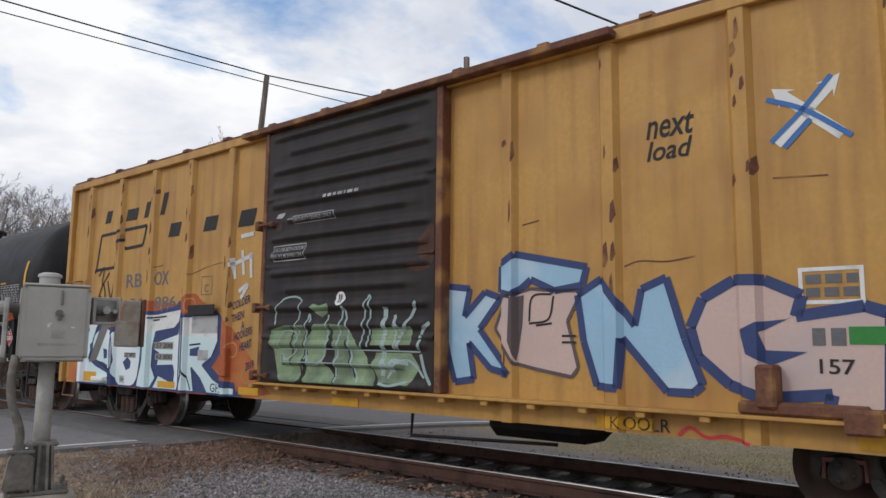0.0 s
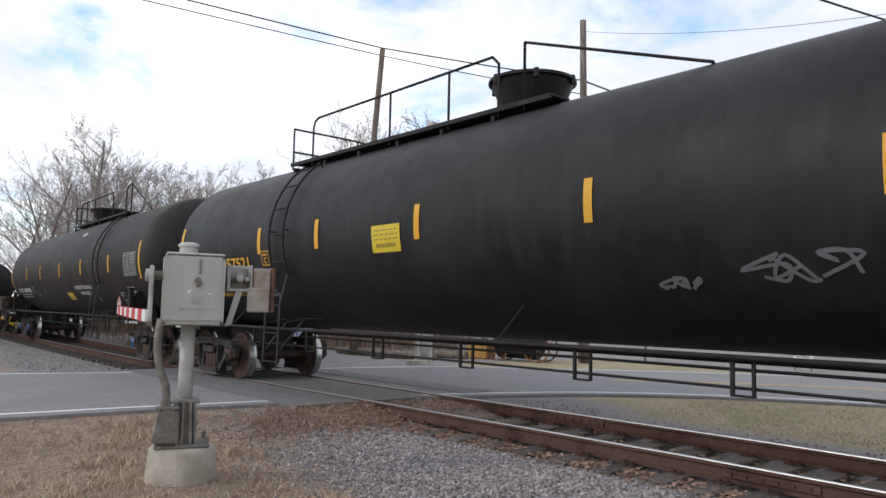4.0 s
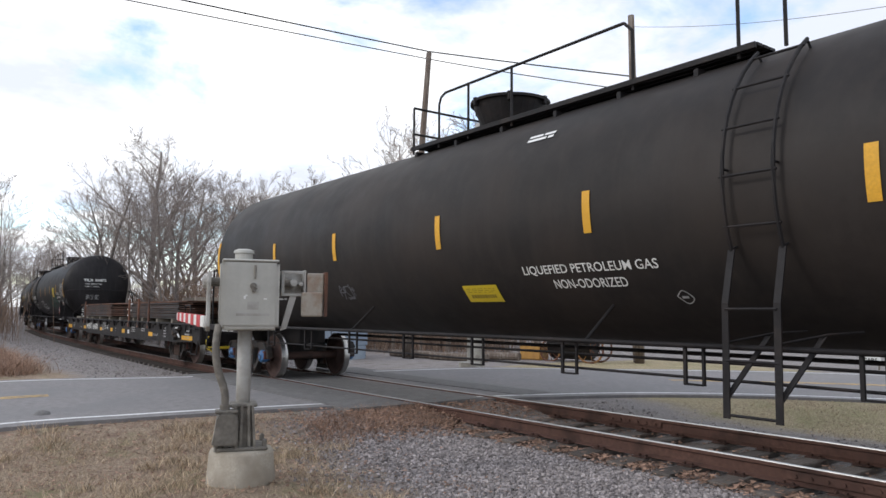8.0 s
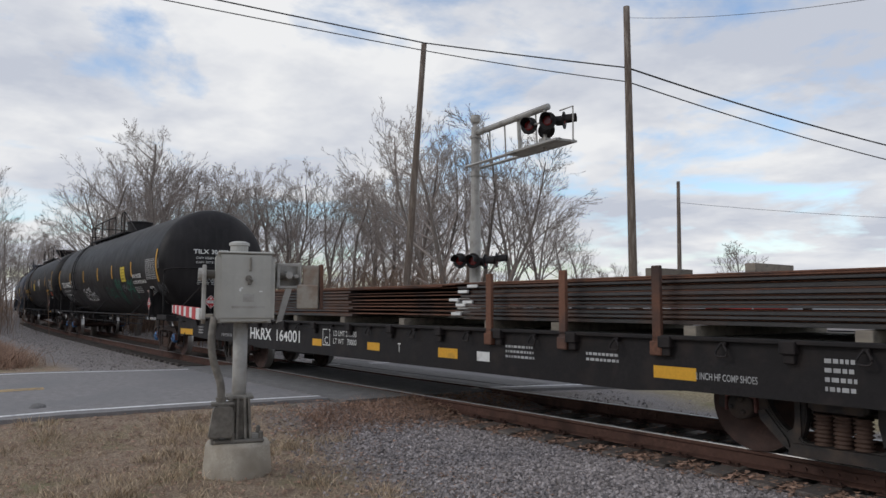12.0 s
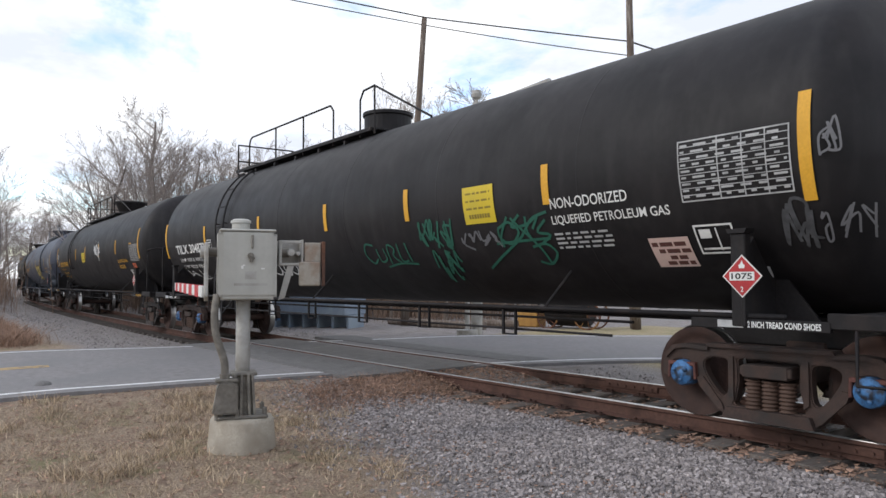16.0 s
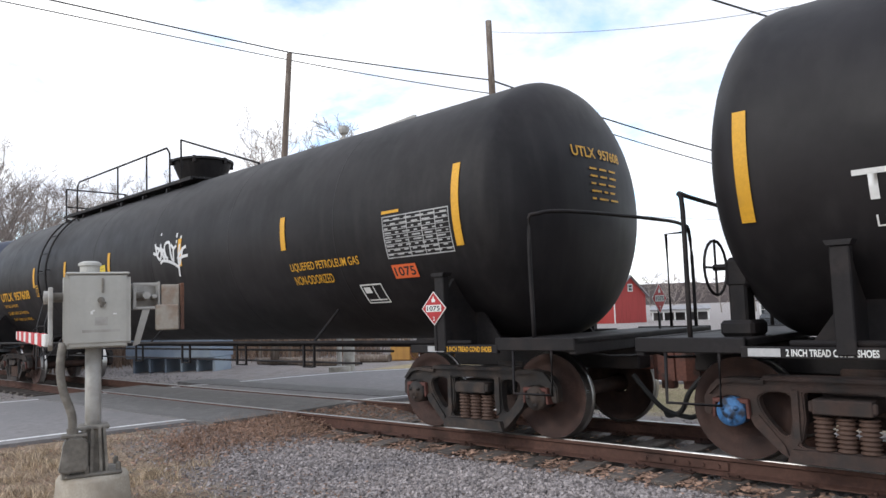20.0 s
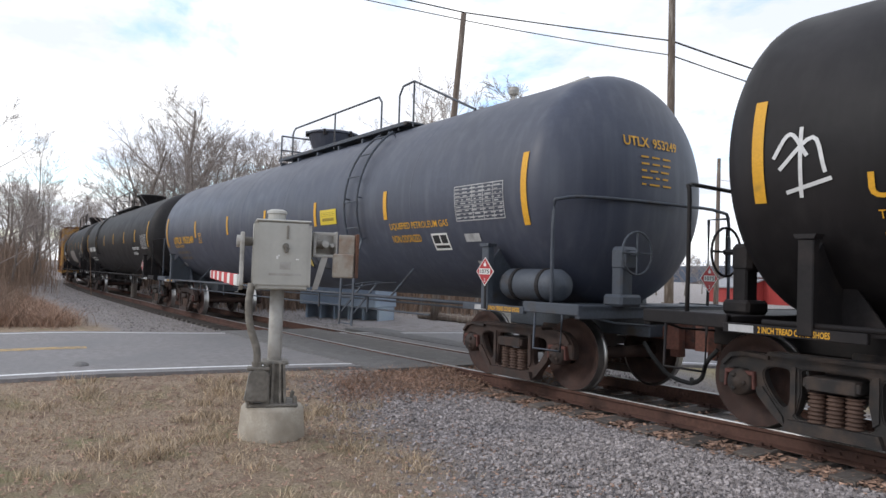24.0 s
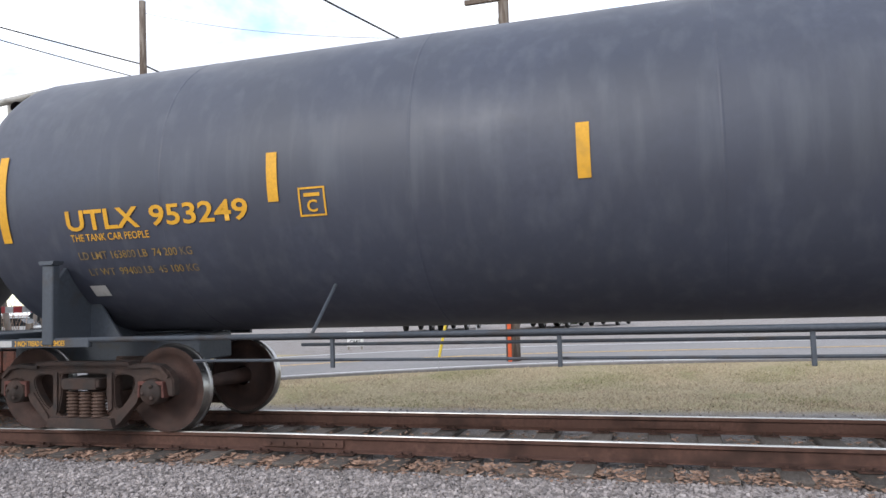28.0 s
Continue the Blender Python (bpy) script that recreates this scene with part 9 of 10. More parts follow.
FAR_TREES = [tree_mesh(21, 12, 46, 4, 0.2, first=0.18, kids=(14, 17), fine=0.02), tree_mesh(22, 12, 56, 4, 0.18, 0.05, 0.15, (12, 15), fine=0.02)]
SIGNAL_TREES = [tree_mesh(23, 12, 44, 5, 0.18, first=0.2, kids=(13, 16), fine=0.009), tree_mesh(24, 12, 36, 5, 0.15, 0.08, 0.22, (12, 15), fine=0.009)]


def plant_all():
    rnd = random.Random(77)
    def put(az, d, h, kind, label, group, kinds=TREES):
        x, y = at_dir(az, d)
        plant_tree(kinds[kind % len(kinds)], x, y, h / 12.0, rnd.uniform(0, 6.28), label, group)
    def rise(el, d):
        return 1.75 + d * math.tan(radians(el))
    put(74.5, 62, rise(13.2, 62), 5, "large bare tree standing above the woods", "woods beyond the track")
    put(77.0, 66, rise(9.6, 66), 2, "bare tree at the bend of the track", "woods beyond the track")
    put(73.0, 60, rise(11.4, 60), 0, "bare tree beside the large one", "woods beyond the track")
    put(78.6, 110, rise(7.2, 110), 2, "bare tree at the bend of the track", "woods beyond the track")
    for k in range(42):
        az = 52.5 + 25.2 * k / 41 + rnd.uniform(-0.4, 0.4)
        d = rnd.uniform(38, 64)
        put(az, d, rise(rnd.uniform(8.2, 10.7), d), rnd.choice((0, 1, 1, 3, 3, 2, 5)), "slender bare tree in the woods behind the track", "woods beyond the track")
    for az, d, h, kind in ((51.5, 33, 14.6, 0), (49.0, 36, 14.0, 1), (46.6, 38, 12.6, 0), (44.6, 40, 10.6, 1), (53.6, 34, 16.0, 1), (42.6, 52, 6.5, 0), (48.0, 31, 12.2, 1), (50.3, 44, 11.0, 0), (52.6, 45, 11.5, 1), (45.6, 50, 9.0, 0), (41.2, 60, 5.6, 1), (55.2, 38, 12.5, 0)):
        put(az, d, rise(h, d), kind, "spreading bare tree behind the signal", "trees behind the signal", SIGNAL_TREES)
    for az, d, el, kind in ((40.3, 95, 3.2, 0), (38.9, 110, 3.6, 1), (36.9, 120, 2.6, 0), (30.4, 120, 4.9, 0), (27.2, 130, 2.6, 1), (25.5, 125, 2.4, 0), (7.0, 110, 5.0, 0), (5.4, 120, 4.2, 1), (3.0, 140, 3.6, 0), (20.0, 150, 2.6, 1), (34.6, 140, 1.9, 1), (32.9, 135, 1.8, 0), (29.0, 150, 2.2, 1), (24.0, 140, 2.0, 0), (22.3, 150, 2.2, 1), (17.6, 140, 2.4, 0), (39.6, 125, 2.4, 1), (35.7, 150, 2.0, 0), (10.9, 150, 3.0, 1)):
        put(az, d, rise(el, d), kind, "distant bare tree beyond the buildings", "distant trees", FAR_TREES)
    for az, d, h, kind in ((87.2, 45, rise(11.2, 45), 4), (84.9, 74, rise(5.6, 74), 0), (84.4, 90, rise(5.0, 90), 2), (84.6, 120, rise(4.2, 120), 0), (83.9, 140, rise(3.6, 140), 2), (83.4, 120, rise(5.4, 120), 4), (83.7, 62, rise(8.4, 62), 3), (82.9, 150, rise(4.9, 150), 1), (82.4, 165, rise(4.4, 165), 3), (81.9, 175, rise(4.8, 175), 1), (81.4, 180, rise(4.2, 180), 0), (80.9, 190, rise(4.9, 190), 3), (80.4, 195, rise(4.4, 195), 5), (79.9, 200, rise(5.0, 200), 1), (82.7, 130, rise(3.6, 130), 3), (81.7, 160, rise(3.9, 160), 5), (86.0, 64, rise(6.0, 64), 0), (89.2, 58, rise(8, 58), 2), (83.9, 100, rise(4.8, 100), 5), (85.5, 85, rise(5.2, 85), 5), (86.9, 72, rise(6.2, 72), 1), (88.3, 66, rise(7.0, 66), 5), (86.5, 42, 6.0, 4), (88.5, 36, 5.8, 2), (84.0, 60, 7.6, 0), (84.3, 85, 10.5, 4), (90.5, 48, 8.0, 5), (83.8, 110, 11.0, 0), (85.2, 50, 6.5, 0), (83.4, 66, 8.2, 2), (93.0, 40, 9.0, 2), (96.0, 55, 12.0, 0)):
        put(az, d, h, kind, "bare tree on the near side of the track", "trees on the near side")


plant_all()


def stems(name, label, spots, seed, material, hmin, hmax, per, width=0.012, lean=0.35, category="brush"):
    """Loose upright stems or blades, joined as one stuff object; spots: (x, y, spread)."""
    rnd = random.Random(seed)
    verts, faces = [], []
    for cx, cy, sp in spots:
        for _ in range(per):
            x, y = rnd.gauss(cx, sp), rnd.gauss(cy, sp)
            z = ground_z(x, y) - 0.02
            h = rnd.uniform(hmin, hmax)
            t = rnd.uniform(0, 6.28)
            lx, ly = rnd.gauss(0, lean) * h, rnd.gauss(0, lean) * h
            wx, wy = width * math.cos(t), width * math.sin(t)
            i = len(verts)
            verts += [(x - wx, y - wy, z), (x + wx, y + wy, z), (x + lx * 0.4 + wx * 0.7, y + ly * 0.4 + wy * 0.7, z + h * 0.6), (x + lx * 0.4 - wx * 0.7, y + ly * 0.4 - wy * 0.7, z + h * 0.6), (x + lx, y + ly, z + h)]
            faces += [(i, i + 1, i + 2, i + 3), (i + 3, i + 2, i + 4)]
    me = bpy.data.meshes.new(name)
    me.from_pydata(verts, [], faces)
    return tagged(part(name, me, material), label, category, kind="stuff")


def undergrowth():
    rnd = random.Random(9)
    spots = []
    for k in range(210):
        az = rnd.uniform(50, 81)
        x, y = at_dir(az, rnd.uniform(30, 50) if az < 70 else rnd.uniform(42, 75))
        spots.append((x, max(y, track_y(x) + 4.6), 1.2))
    stems("undergrowth", "brown leafless undergrowth along the woods", spots, 10, "brush", 0.8, 4.4, 70, 0.014, 0.3)
    spots = []
    for k in range(240):
        x = -22.0 - 38 * rnd.random() ** 1.6
        spots.append((x, rnd.uniform(-7, -0.128 * x - 1.0), 0.40))
    thatch = []
    for k in range(560):
        x = -21.6 - 30 * rnd.random() ** 1.8
        thatch.append((x, rnd.uniform(-5, min(3.3, -0.128 * x + 0.2)), 0.32))
    stems("thatch", "matted brown dead grass beside the road and track", thatch, 23, "weed_brown", 0.12, 0.5, 110, 0.008, 0.9, "grass")
    stems("tall_weeds", "tall dead weeds beside the road and track", spots, 11, "brush", 0.25, 0.95, 120, 0.007, 0.6)
    spots = []
    for k in range(230):
        x = rnd.uniform(-150, -42)
        spots.append((x, rnd.uniform(-8, 3.0 + 0.13 * (-42 - x)), 1.4))
    stems("undergrowth", "brown leafless bushes on the near side", spots, 12, "brush", 1.2, 4.2, 90, 0.016, 0.3)


undergrowth()


# ---- buildings across the road ----
def gable_block(name, w, d, eave, ridge, wall_m, roof_m, parent, over=0.3):
    """Walls with gables on the ends along x, and a pitched roof with thickness."""
    bm = bmesh.new()
    prism(bm, [(-d / 2, -1.5), (d / 2, -1.5), (d / 2, eave), (0, ridge), (-d / 2, eave)], -w / 2, w / 2, axis="x")
    part("wall", bm, wall_m, parent)
    bm = bmesh.new()
    k = (ridge - eave) / (d / 2)
    for s in (-1, 1):
        prism(bm, [(0, ridge + 0.14), (s * (d / 2 + over), eave - k * over + 0.14), (s * (d / 2 + over), eave - k * over), (0, ridge)], -w / 2 - over, w / 2 + over, axis="x")
    part("roof", bm, roof_m, parent)


def window_on(parent, x, y, z, w, h, yaw, frame_m="siding_white"):
    m = Matrix.Translation((x, y, z)) @ Matrix.Rotation(radians(yaw), 4, "Z")
    win = part("window", box(bmesh.new(), -w / 2 - 0.1, w / 2 + 0.1, -0.06, 0.02, -h / 2 - 0.1, h / 2 + 0.1, m=m), frame_m, parent)
    part("pane", box(bmesh.new(), -w / 2, w / 2, -0.075, -0.062, 0.03, h / 2, m=m), "glass_dark", win)
    part("pane", box(bmesh.new(), -w / 2, w / 2, -0.075, -0.062, -h / 2, -0.03, m=m), "glass_dark", win)


def barn():
    cx, cy = -38.77 - 3.6 * 0.978 + 2.4 * 0.21, 67.69 + 3.6 * 0.21 + 2.4 * 0.978
    b = new("barn")
    b.matrix_world = pose(cx, cy, 0, 0, 0, -12.1)
    tagged(b, "red wooden barn with a grey metal roof and lean-to", "barn")
    gable_block("barn", 7.2, 4.8, 2.24, 4.2, "barn_red", "roof_grey", b)
    part("lean_to", prism(bmesh.new(), [(-5.2, -1.5), (-2.4, -1.5), (-2.4, 1.75), (-5.2, 0.9)], -4.6, 0.2, axis="x"), "barn_red", b)
    part("roof", prism(bmesh.new(), [(-5.5, 0.85), (-2.38, 1.8), (-2.38, 1.93), (-5.5, 0.98)], -4.9, 0.5, axis="x"), "roof_grey", b)
    part("trim", boxes((3.52, 3.64, -2.46, -2.40, -0.8, 2.2)), "siding_white", b, "white corner board")
    window_on(b, 3.62, 0.0, 3.0, 0.5, 0.6, 90)
    part("silo", lathe(bmesh.new(), [(0.45, -1.0), (0.45, 3.4), (0.3, 3.7), (0.0, 3.8)], 14, "z", (-5.5, 2.0, 0)), "roof_dark", b)


def house():
    """A long house seen at a slant: the ridge runs away from the road."""
    a, b = at_dir(13.5, 60), at_dir(9.36, 77)
    ln = math.hypot(b[0] - a[0], b[1] - a[1])
    h = new("house")
    h.matrix_world = pose(a[0], a[1], -1.0, 0, 0, math.degrees(math.atan2(b[1] - a[1], b[0] - a[0])))
    tagged(h, "two-storey white house with a grey pitched roof", "house")
    bm = bmesh.new()
    prism(bm, [(-1.2, 0.0), (4.6, 0.0), (4.6, 4.8), (0.0, 7.1), (-1.2, 4.9)], 0.0, ln, axis="x")
    part("wall", bm, "siding_white", h)
    for o in ([(0.0, 7.28), (-1.45, 4.65), (-1.45, 4.5), (0.0, 7.12)], [(0.0, 7.28), (4.95, 4.75), (4.95, 4.6), (0.0, 7.12)]):
        part("roof", prism(bmesh.new(), o, -0.3, ln + 0.3, axis="x"), "roof_grey", h)
    part("chimney", boxes((0.2, 0.9, 0.3, 0.9, 6.6, 8.2)), "siding_white", h, "white chimney on the gable")
    for u in (2.6, 6.4, 10.2, 14.0):
        for z in (1.6, 3.8):
            window_on(h, u, -1.22, z, 0.9, 1.3, 0)
    for y in (0.9, 3.0):
        for z in (1.6, 3.8):
            window_on(h, -0.02, y, z, 0.8, 1.4, -90)
    part("porch_roof", boxes((-2.0, 0.0, -0.6, 3.6, 2.5, 2.66)), "roof_dark", h)


def shrub():
    """A dark evergreen shrub: many small leaf clumps with gaps."""
    x, y = at_dir(6.6, 50)
    rng = np.random.default_rng(3)
    verts, faces = [], []
    for _ in range(2600):
        d = rng.normal(0, 1, 3)
        d /= np.linalg.norm(d)
        r = rng.uniform(0.55, 1.0) * (1 + 0.25 * noise.noise(Vector(d * 2.5)))
        p = d * r * (1.5, 1.1, 0.75) + (0, 0, 0.62)
        a, b = rng.normal(0, 0.06, 3), rng.normal(0, 0.06, 3)
        i = len(verts)
        verts += [tuple(p), tuple(p + a), tuple(p + a + b), tuple(p + b)]
        faces.append((i, i + 1, i + 2, i + 3))
    s = new("evergreen_shrub")
    s.location = (x, y, ground_z(x, y))
    tagged(s, "dense dark green evergreen shrub by the house", "shrub")
    me = bpy.data.meshes.new("foliage")
    me.from_pydata(verts, [], faces)
    part("foliage", me, "leaf_green", s)
    part("stem", tube(bmesh.new(), [(0, 0, -0.1), (0.05, 0, 0.7)], 0.06, 8, r1=0.03), "bark", s)


def low_building(az0, az1, d, z0, z1, wall_m, roof_m, label, depth=6.0):
    x0, y0 = at_dir(az0, d)
    x1, y1 = at_dir(az1, d)
    w = math.hypot(x1 - x0, y1 - y0)
    b = new("low_building")
    b.matrix_world = pose((x0 + x1) / 2, (y0 + y1) / 2 + depth / 2, 0, 0, 0, math.degrees(math.atan2(y1 - y0, x1 - x0)))
    tagged(b, label, "building")
    gable_block("low", w, depth, z1 - 0.8, z1, wall_m, roof_m, b)
    for k in range(3):
        window_on(b, -w / 3 + w / 3 * k, -depth / 2 - 0.02, z0 + 1.2, 1.0, 0.9, 0)


def market_shed():
    """A long open-fronted shed: white posts and fascia before a back wall whose dark colour gives the shade inside."""
    x0, y0 = at_dir(27.1, 90)
    x1, y1 = at_dir(23.2, 90)
    w = math.hypot(x1 - x0, y1 - y0)
    b = new("market_shed")
    b.matrix_world = pose((x0 + x1) / 2, (y0 + y1) / 2, -1.55, 0, 0, math.degrees(math.atan2(y1 - y0, x1 - x0)))
    tagged(b, "long open-fronted white shed with square posts", "shed")
    part("fascia", boxes((-w / 2 - 0.2, w / 2 + 0.2, -0.08, 0.0, 1.72, 2.08), bev=0.01), "siding_white", b)
    part("roof", prism(bmesh.new(), [(-0.3, 2.0), (-0.3, 2.1), (2.2, 2.5), (4.7, 2.1), (4.7, 2.0)], -w / 2 - 0.3, w / 2 + 0.3, axis="x"), "roof_grey", b)
    # sheet in a dark colour, standing in for the shade under the roof
    part("back_wall", boxes((-w / 2, w / 2, 2.6, 2.75, -0.6, 2.0)), "roof_dark", b, "back wall coloured dark for the shaded inside")
    for k in range(6):
        u = -w / 2 + w * k / 5
        part("post", boxes((u - 0.09, u + 0.09, -0.06, 0.12, -0.6, 1.74), bev=0.008), "siding_white", b)


barn()
house()
shrub()
market_shed()
low_building(20.5, 17.5, 75, -0.8, 2.2, "siding_white", "roof_grey", "low white shop building behind the road")


def stop_sign():
    x, y = at_dir(13.75, 33)
    s = new("sign_post")
    s.location = (x, y, ground_z(x, y))
    tagged(s, "red and white road sign on a thin post", "road sign")
    part("post", tube(bmesh.new(), [(0, 0, 0), (0, 0, 2.4)], 0.03, 8), "chain_galv", s)
    part("sign_face", prism(bmesh.new(), [(-0.3, 1.35), (0.0, 0.95), (0.3, 1.35), (0.3, 1.7), (0, 2.3), (-0.3, 1.7)], -0.05, -0.03), "paint_red", s)
    part("sign_panel", prism(bmesh.new(), [(-0.2, 1.4), (0.2, 1.4), (0.2, 1.65), (-0.2, 1.65)], -0.055, -0.0505), "paint_white", s)


stop_sign()


def used_sign():
    x, y = at_dir(23.0, 27.2)
    s = new("lot_sign")
    s.matrix_world = pose(x, y, ground_z(x, y), 0, 0, 12)
    tagged(s, "small white board sign on the grass by the car lot", "sign")
    part("board", boxes((-0.30, 0.30, -0.02, 0.02, 0.12, 0.66), bev=0.006), "paint_white", s)
    part("leg", boxes((-0.27, -0.22, -0.015, 0.015, -0.05, 0.12)), "timber", s)
    part("leg", boxes((0.22, 0.27, -0.015, 0.015, -0.05, 0.12)), "timber", s)
    side = Side(lambda u, v, l: Vector((u, -0.021 - l, v)))
    side.paint("lettering", text_shape("USED", -0.2, 0.44, 0.4, 0.13, bold=0.02), "ink_black", s)
    side.paint("lettering", text_shape("CARS", -0.2, 0.22, 0.4, 0.13, bold=0.02), "ink_black", s)


used_sign()


def parked_car(az, d, turn, paint, label, tall=False):
    x, y = at_dir(az, d)
    c = new("parked_car")
    c.matrix_world = pose(x, y, ground_z(x, y), 0, 0, turn)
    tagged(c, label, "car", "cars parked in the lot")
    h = 0.25 if tall else 0.0
    bm = bmesh.new()
    prism(bm, [(-2.2, 0.35), (2.15, 0.35), (2.2, 0.7), (2.05, 0.88 + h), (1.1, 0.98 + h), (-2.0, 0.98 + h), (-2.25, 0.75)], -0.85, 0.85)
    bmesh.ops.bevel(bm, geom=bm.edges[:], offset=0.06, segments=2, affect="EDGES")
    part("body", bm, paint, c, smooth=False)
    bm = bmesh.new()
    prism(bm, [(-1.9, 0.96 + h), (1.05, 0.96 + h), (0.45, 1.42 + h), (-1.4, 1.44 + h)], -0.72, 0.72)
    bmesh.ops.bevel(bm, geom=bm.edges[:], offset=0.05, segments=2, affect="EDGES")
    part("cabin", bm, "glass_dark", c)
    part("roof", boxes((-1.4, 0.42, -0.66, 0.66, 1.42 + h, 1.47 + h), bev=0.02), paint, c)
    for u in (-1.35, 1.35):
        for s in (-1, 1):
            w = part("wheel", lathe(bmesh.new(), [(0.0, s * 0.70), (0.31, s * 0.70), (0.33, s * 0.75), (0.33, s * 0.85), (0.29, s * 0.88), (0.0, s * 0.88)], 18, "y", (u, 0, 0.33)), "rubber", c)
            part("rim", lathe(bmesh.new(), [(0.2, s * 0.881), (0.18, s * 0.895), (0.0, s * 0.895)], 14, "y", (u, 0, 0.33)), "chain_galv", w)


for az, d, turn, paint, label, tall in ((41.6, 102, 15, "car_white", "white pickup-style car parked in the lot", True), (50.5, 44, 40, "car_white", "white car parked among the bare trees", False), (46.5, 48, 20, "car_white", "white car parked behind the brush", False), (44.0, 52, 10, "car_dark", "dark car parked in the lot", True), (40.2, 112, 25, "car_dark", "dark car parked in the lot", False), (17.8, 44, 90, "car_dark", "dark car parked beyond the road", False), (15.2, 44, 90, "car_white", "white car parked beyond the road", False), (9.2, 44, 80, "car_red", "red car parked beyond the road", False), (7.4, 44, 80, "car_dark", "dark car parked beyond the road", True), (3.8, 46, 80, "car_white", "white car parked beyond the road", False), (6.0, 62, 10, "car_dark", "dark car by the white house", False)):
    parked_car(az, d, turn, paint, label, tall)


def blue_tank():
    """A blue-grey steel bin on short legs behind the crossing."""
    x, y = at_dir(62.0, 26.5)
    b = new("steel_bin")
    b.matrix_world = pose(x, y, ground_z(x, y), 0, 0, 28)
    tagged(b, "blue-grey steel bin on short legs behind the track", "bin")
    part("body", boxes((-1.75, 1.45, -0.7, 0.7, 0.45, 1.35), bev=0.03), "tank_blue", b)
    for k in range(6):
        part("leg", boxes((-1.6 + 0.6 * k, -1.52 + 0.6 * k, -0.5, 0.5, -0.1, 0.45)), "tank_blue", b)
    part("lid", boxes((-1.8, 1.5, -0.75, 0.75, 1.35, 1.42), bev=0.02), "tank_blue", b)


blue_tank()


def old_implement():
    """Old farm machine with spoked wheels at the edge of the lot."""
    x, y = at_dir(42.6, 25.5)
    b = new("farm_implement")
    b.matrix_world = pose(x, y, ground_z(x, y), 0, 0, 20)
    tagged(b, "old dark farm machine with spoked iron wheels", "farm implement")
    part("body", lathe(bmesh.new(), [(0.0, -0.9), (0.56, -0.85), (0.60, 0.5), (0.52, 0.62), (0.0, 0.62)], 18, "x", (0, 0, 0.66)), "frame_black", b)
    for u, r in ((0.62, 0.46), (-0.8, 0.36)):
        for s in (-0.4, 0.4):
            bm = bmesh.new()
            ring = [(u + r * math.cos(2 * math.pi * k / 18), s, r + r * math.sin(2 * math.pi * k / 18)) for k in range(19)]
            tube(bm, ring, 0.03, 6, caps=False)
            for k in range(0, 18, 2):
                tube(bm, [ring[k], (u, s, r)], 0.012, 5)
            part("spoked_wheel", bm, "boxcar_rust", b)
    part("yellow_bucket", boxes((-2.0, -1.2, -0.3, 0.4, 0.0, 0.55), bev=0.05), "boxcar_yellow", b)


old_implement()


def posts_and_logs():
    rnd = random.Random(21)
    for az, d, h, w in ((38.3, 26.5, 1.0, 0.16), (33.6, 27.5, 0.9, 0.10), (45.6, 30, 1.3, 0.3), (47.8, 29, 1.1, 0.14), (50.0, 28.5, 1.4, 0.12), (52.4, 28, 1.0, 0.2), (54.5, 29, 1.4, 0.12), (56.6, 28, 1.5, 0.14)):
        x, y = at_dir(az, d)
        z = ground_z(x, y)
        p = part("wooden_post", tube(bmesh.new(), [(x, y, z - 0.1), (x + rnd.uniform(-0.1, 0.1), y, z + h)], w / 2, 10, r1=w / 2.4), "pole_wood")
        tagged(p, "short weathered wooden post at the roadside", "post", "posts along the roadside")
    for az, d, ln in ((51.5, 25.5, 2.4), (48.6, 26.0, 1.8), (55.0, 27.0, 2.0)):
        x, y = at_dir(az, d)
        z = ground_z(x, y)
        p = part("log", tube(bmesh.new(), [(x - ln / 2, y - 0.3, z + 0.12), (x + ln / 2, y + 0.2, z + 0.14)], 0.14, 10), "pole_wood")
        tagged(p, "grey fallen log lying at the roadside", "log", "logs at the roadside")
    x, y = -4.35, 15.05
    z = ground_z(x, y)
    g = new("guy_guard")
    tagged(g, "guy wire with a yellow plastic guard near the pole", "guy wire")
    part("guard", tube(bmesh.new(), [(x + 0.02, y + 0.05, z + 0.3), (x + 0.35, y + 0.5, z + 2.2)], 0.03, 8), "guard_yellow", g)
    part("wire", tube(bmesh.new(), [(x, y, z - 0.05), (PR[0] - 0.05, PR[1], 8.2)], 0.007, 5), "chain_galv", g)


posts_and_logs()


def hills():
    """A low ridge all round the far side, distance haze put into its blue colour."""
    bm = bmesh.new()
    prev = None
    for k in range(61):
        az = -70 + 116 * k / 60
        x, y = at_dir(az, 1200)
        h = 18 + 16 * math.exp(-((az - 27) / 9) ** 2) + 14 * noise.noise(Vector((az * 0.06, 0, 0))) + 5 * noise.noise(Vector((az * 0.3, 4, 0)))
        a = (bm.verts.new((x, y, -20)), bm.verts.new((x, y, h)))
        if prev:
            bm.faces.new((prev[0], a[0], a[1], prev[1]))
        prev = a
    near = bmesh.new()
    prev = None
    for k in range(41):
        az = 12 + 32 * k / 40
        x, y = at_dir(az, 700)
        h = 21 * math.exp(-((az - 26) / 9) ** 4) - 3 + 2 * noise.noise(Vector((az * 0.5, 9, 0)))
        a = (near.verts.new((x, y, -20)), near.verts.new((x, y, h)))
        if prev:
            near.faces.new((prev[0], a[0], a[1], prev[1]))
        prev = a
    tagged(part("backdrop", near, "hill_brown"), "leafless brown wooded hill behind the barn", "hills", kind="structure")
    tagged(part("backdrop", bm, "hill_haze"), "low wooded hills on the horizon, blue with painted distance haze", "hills", kind="structure")


hills()


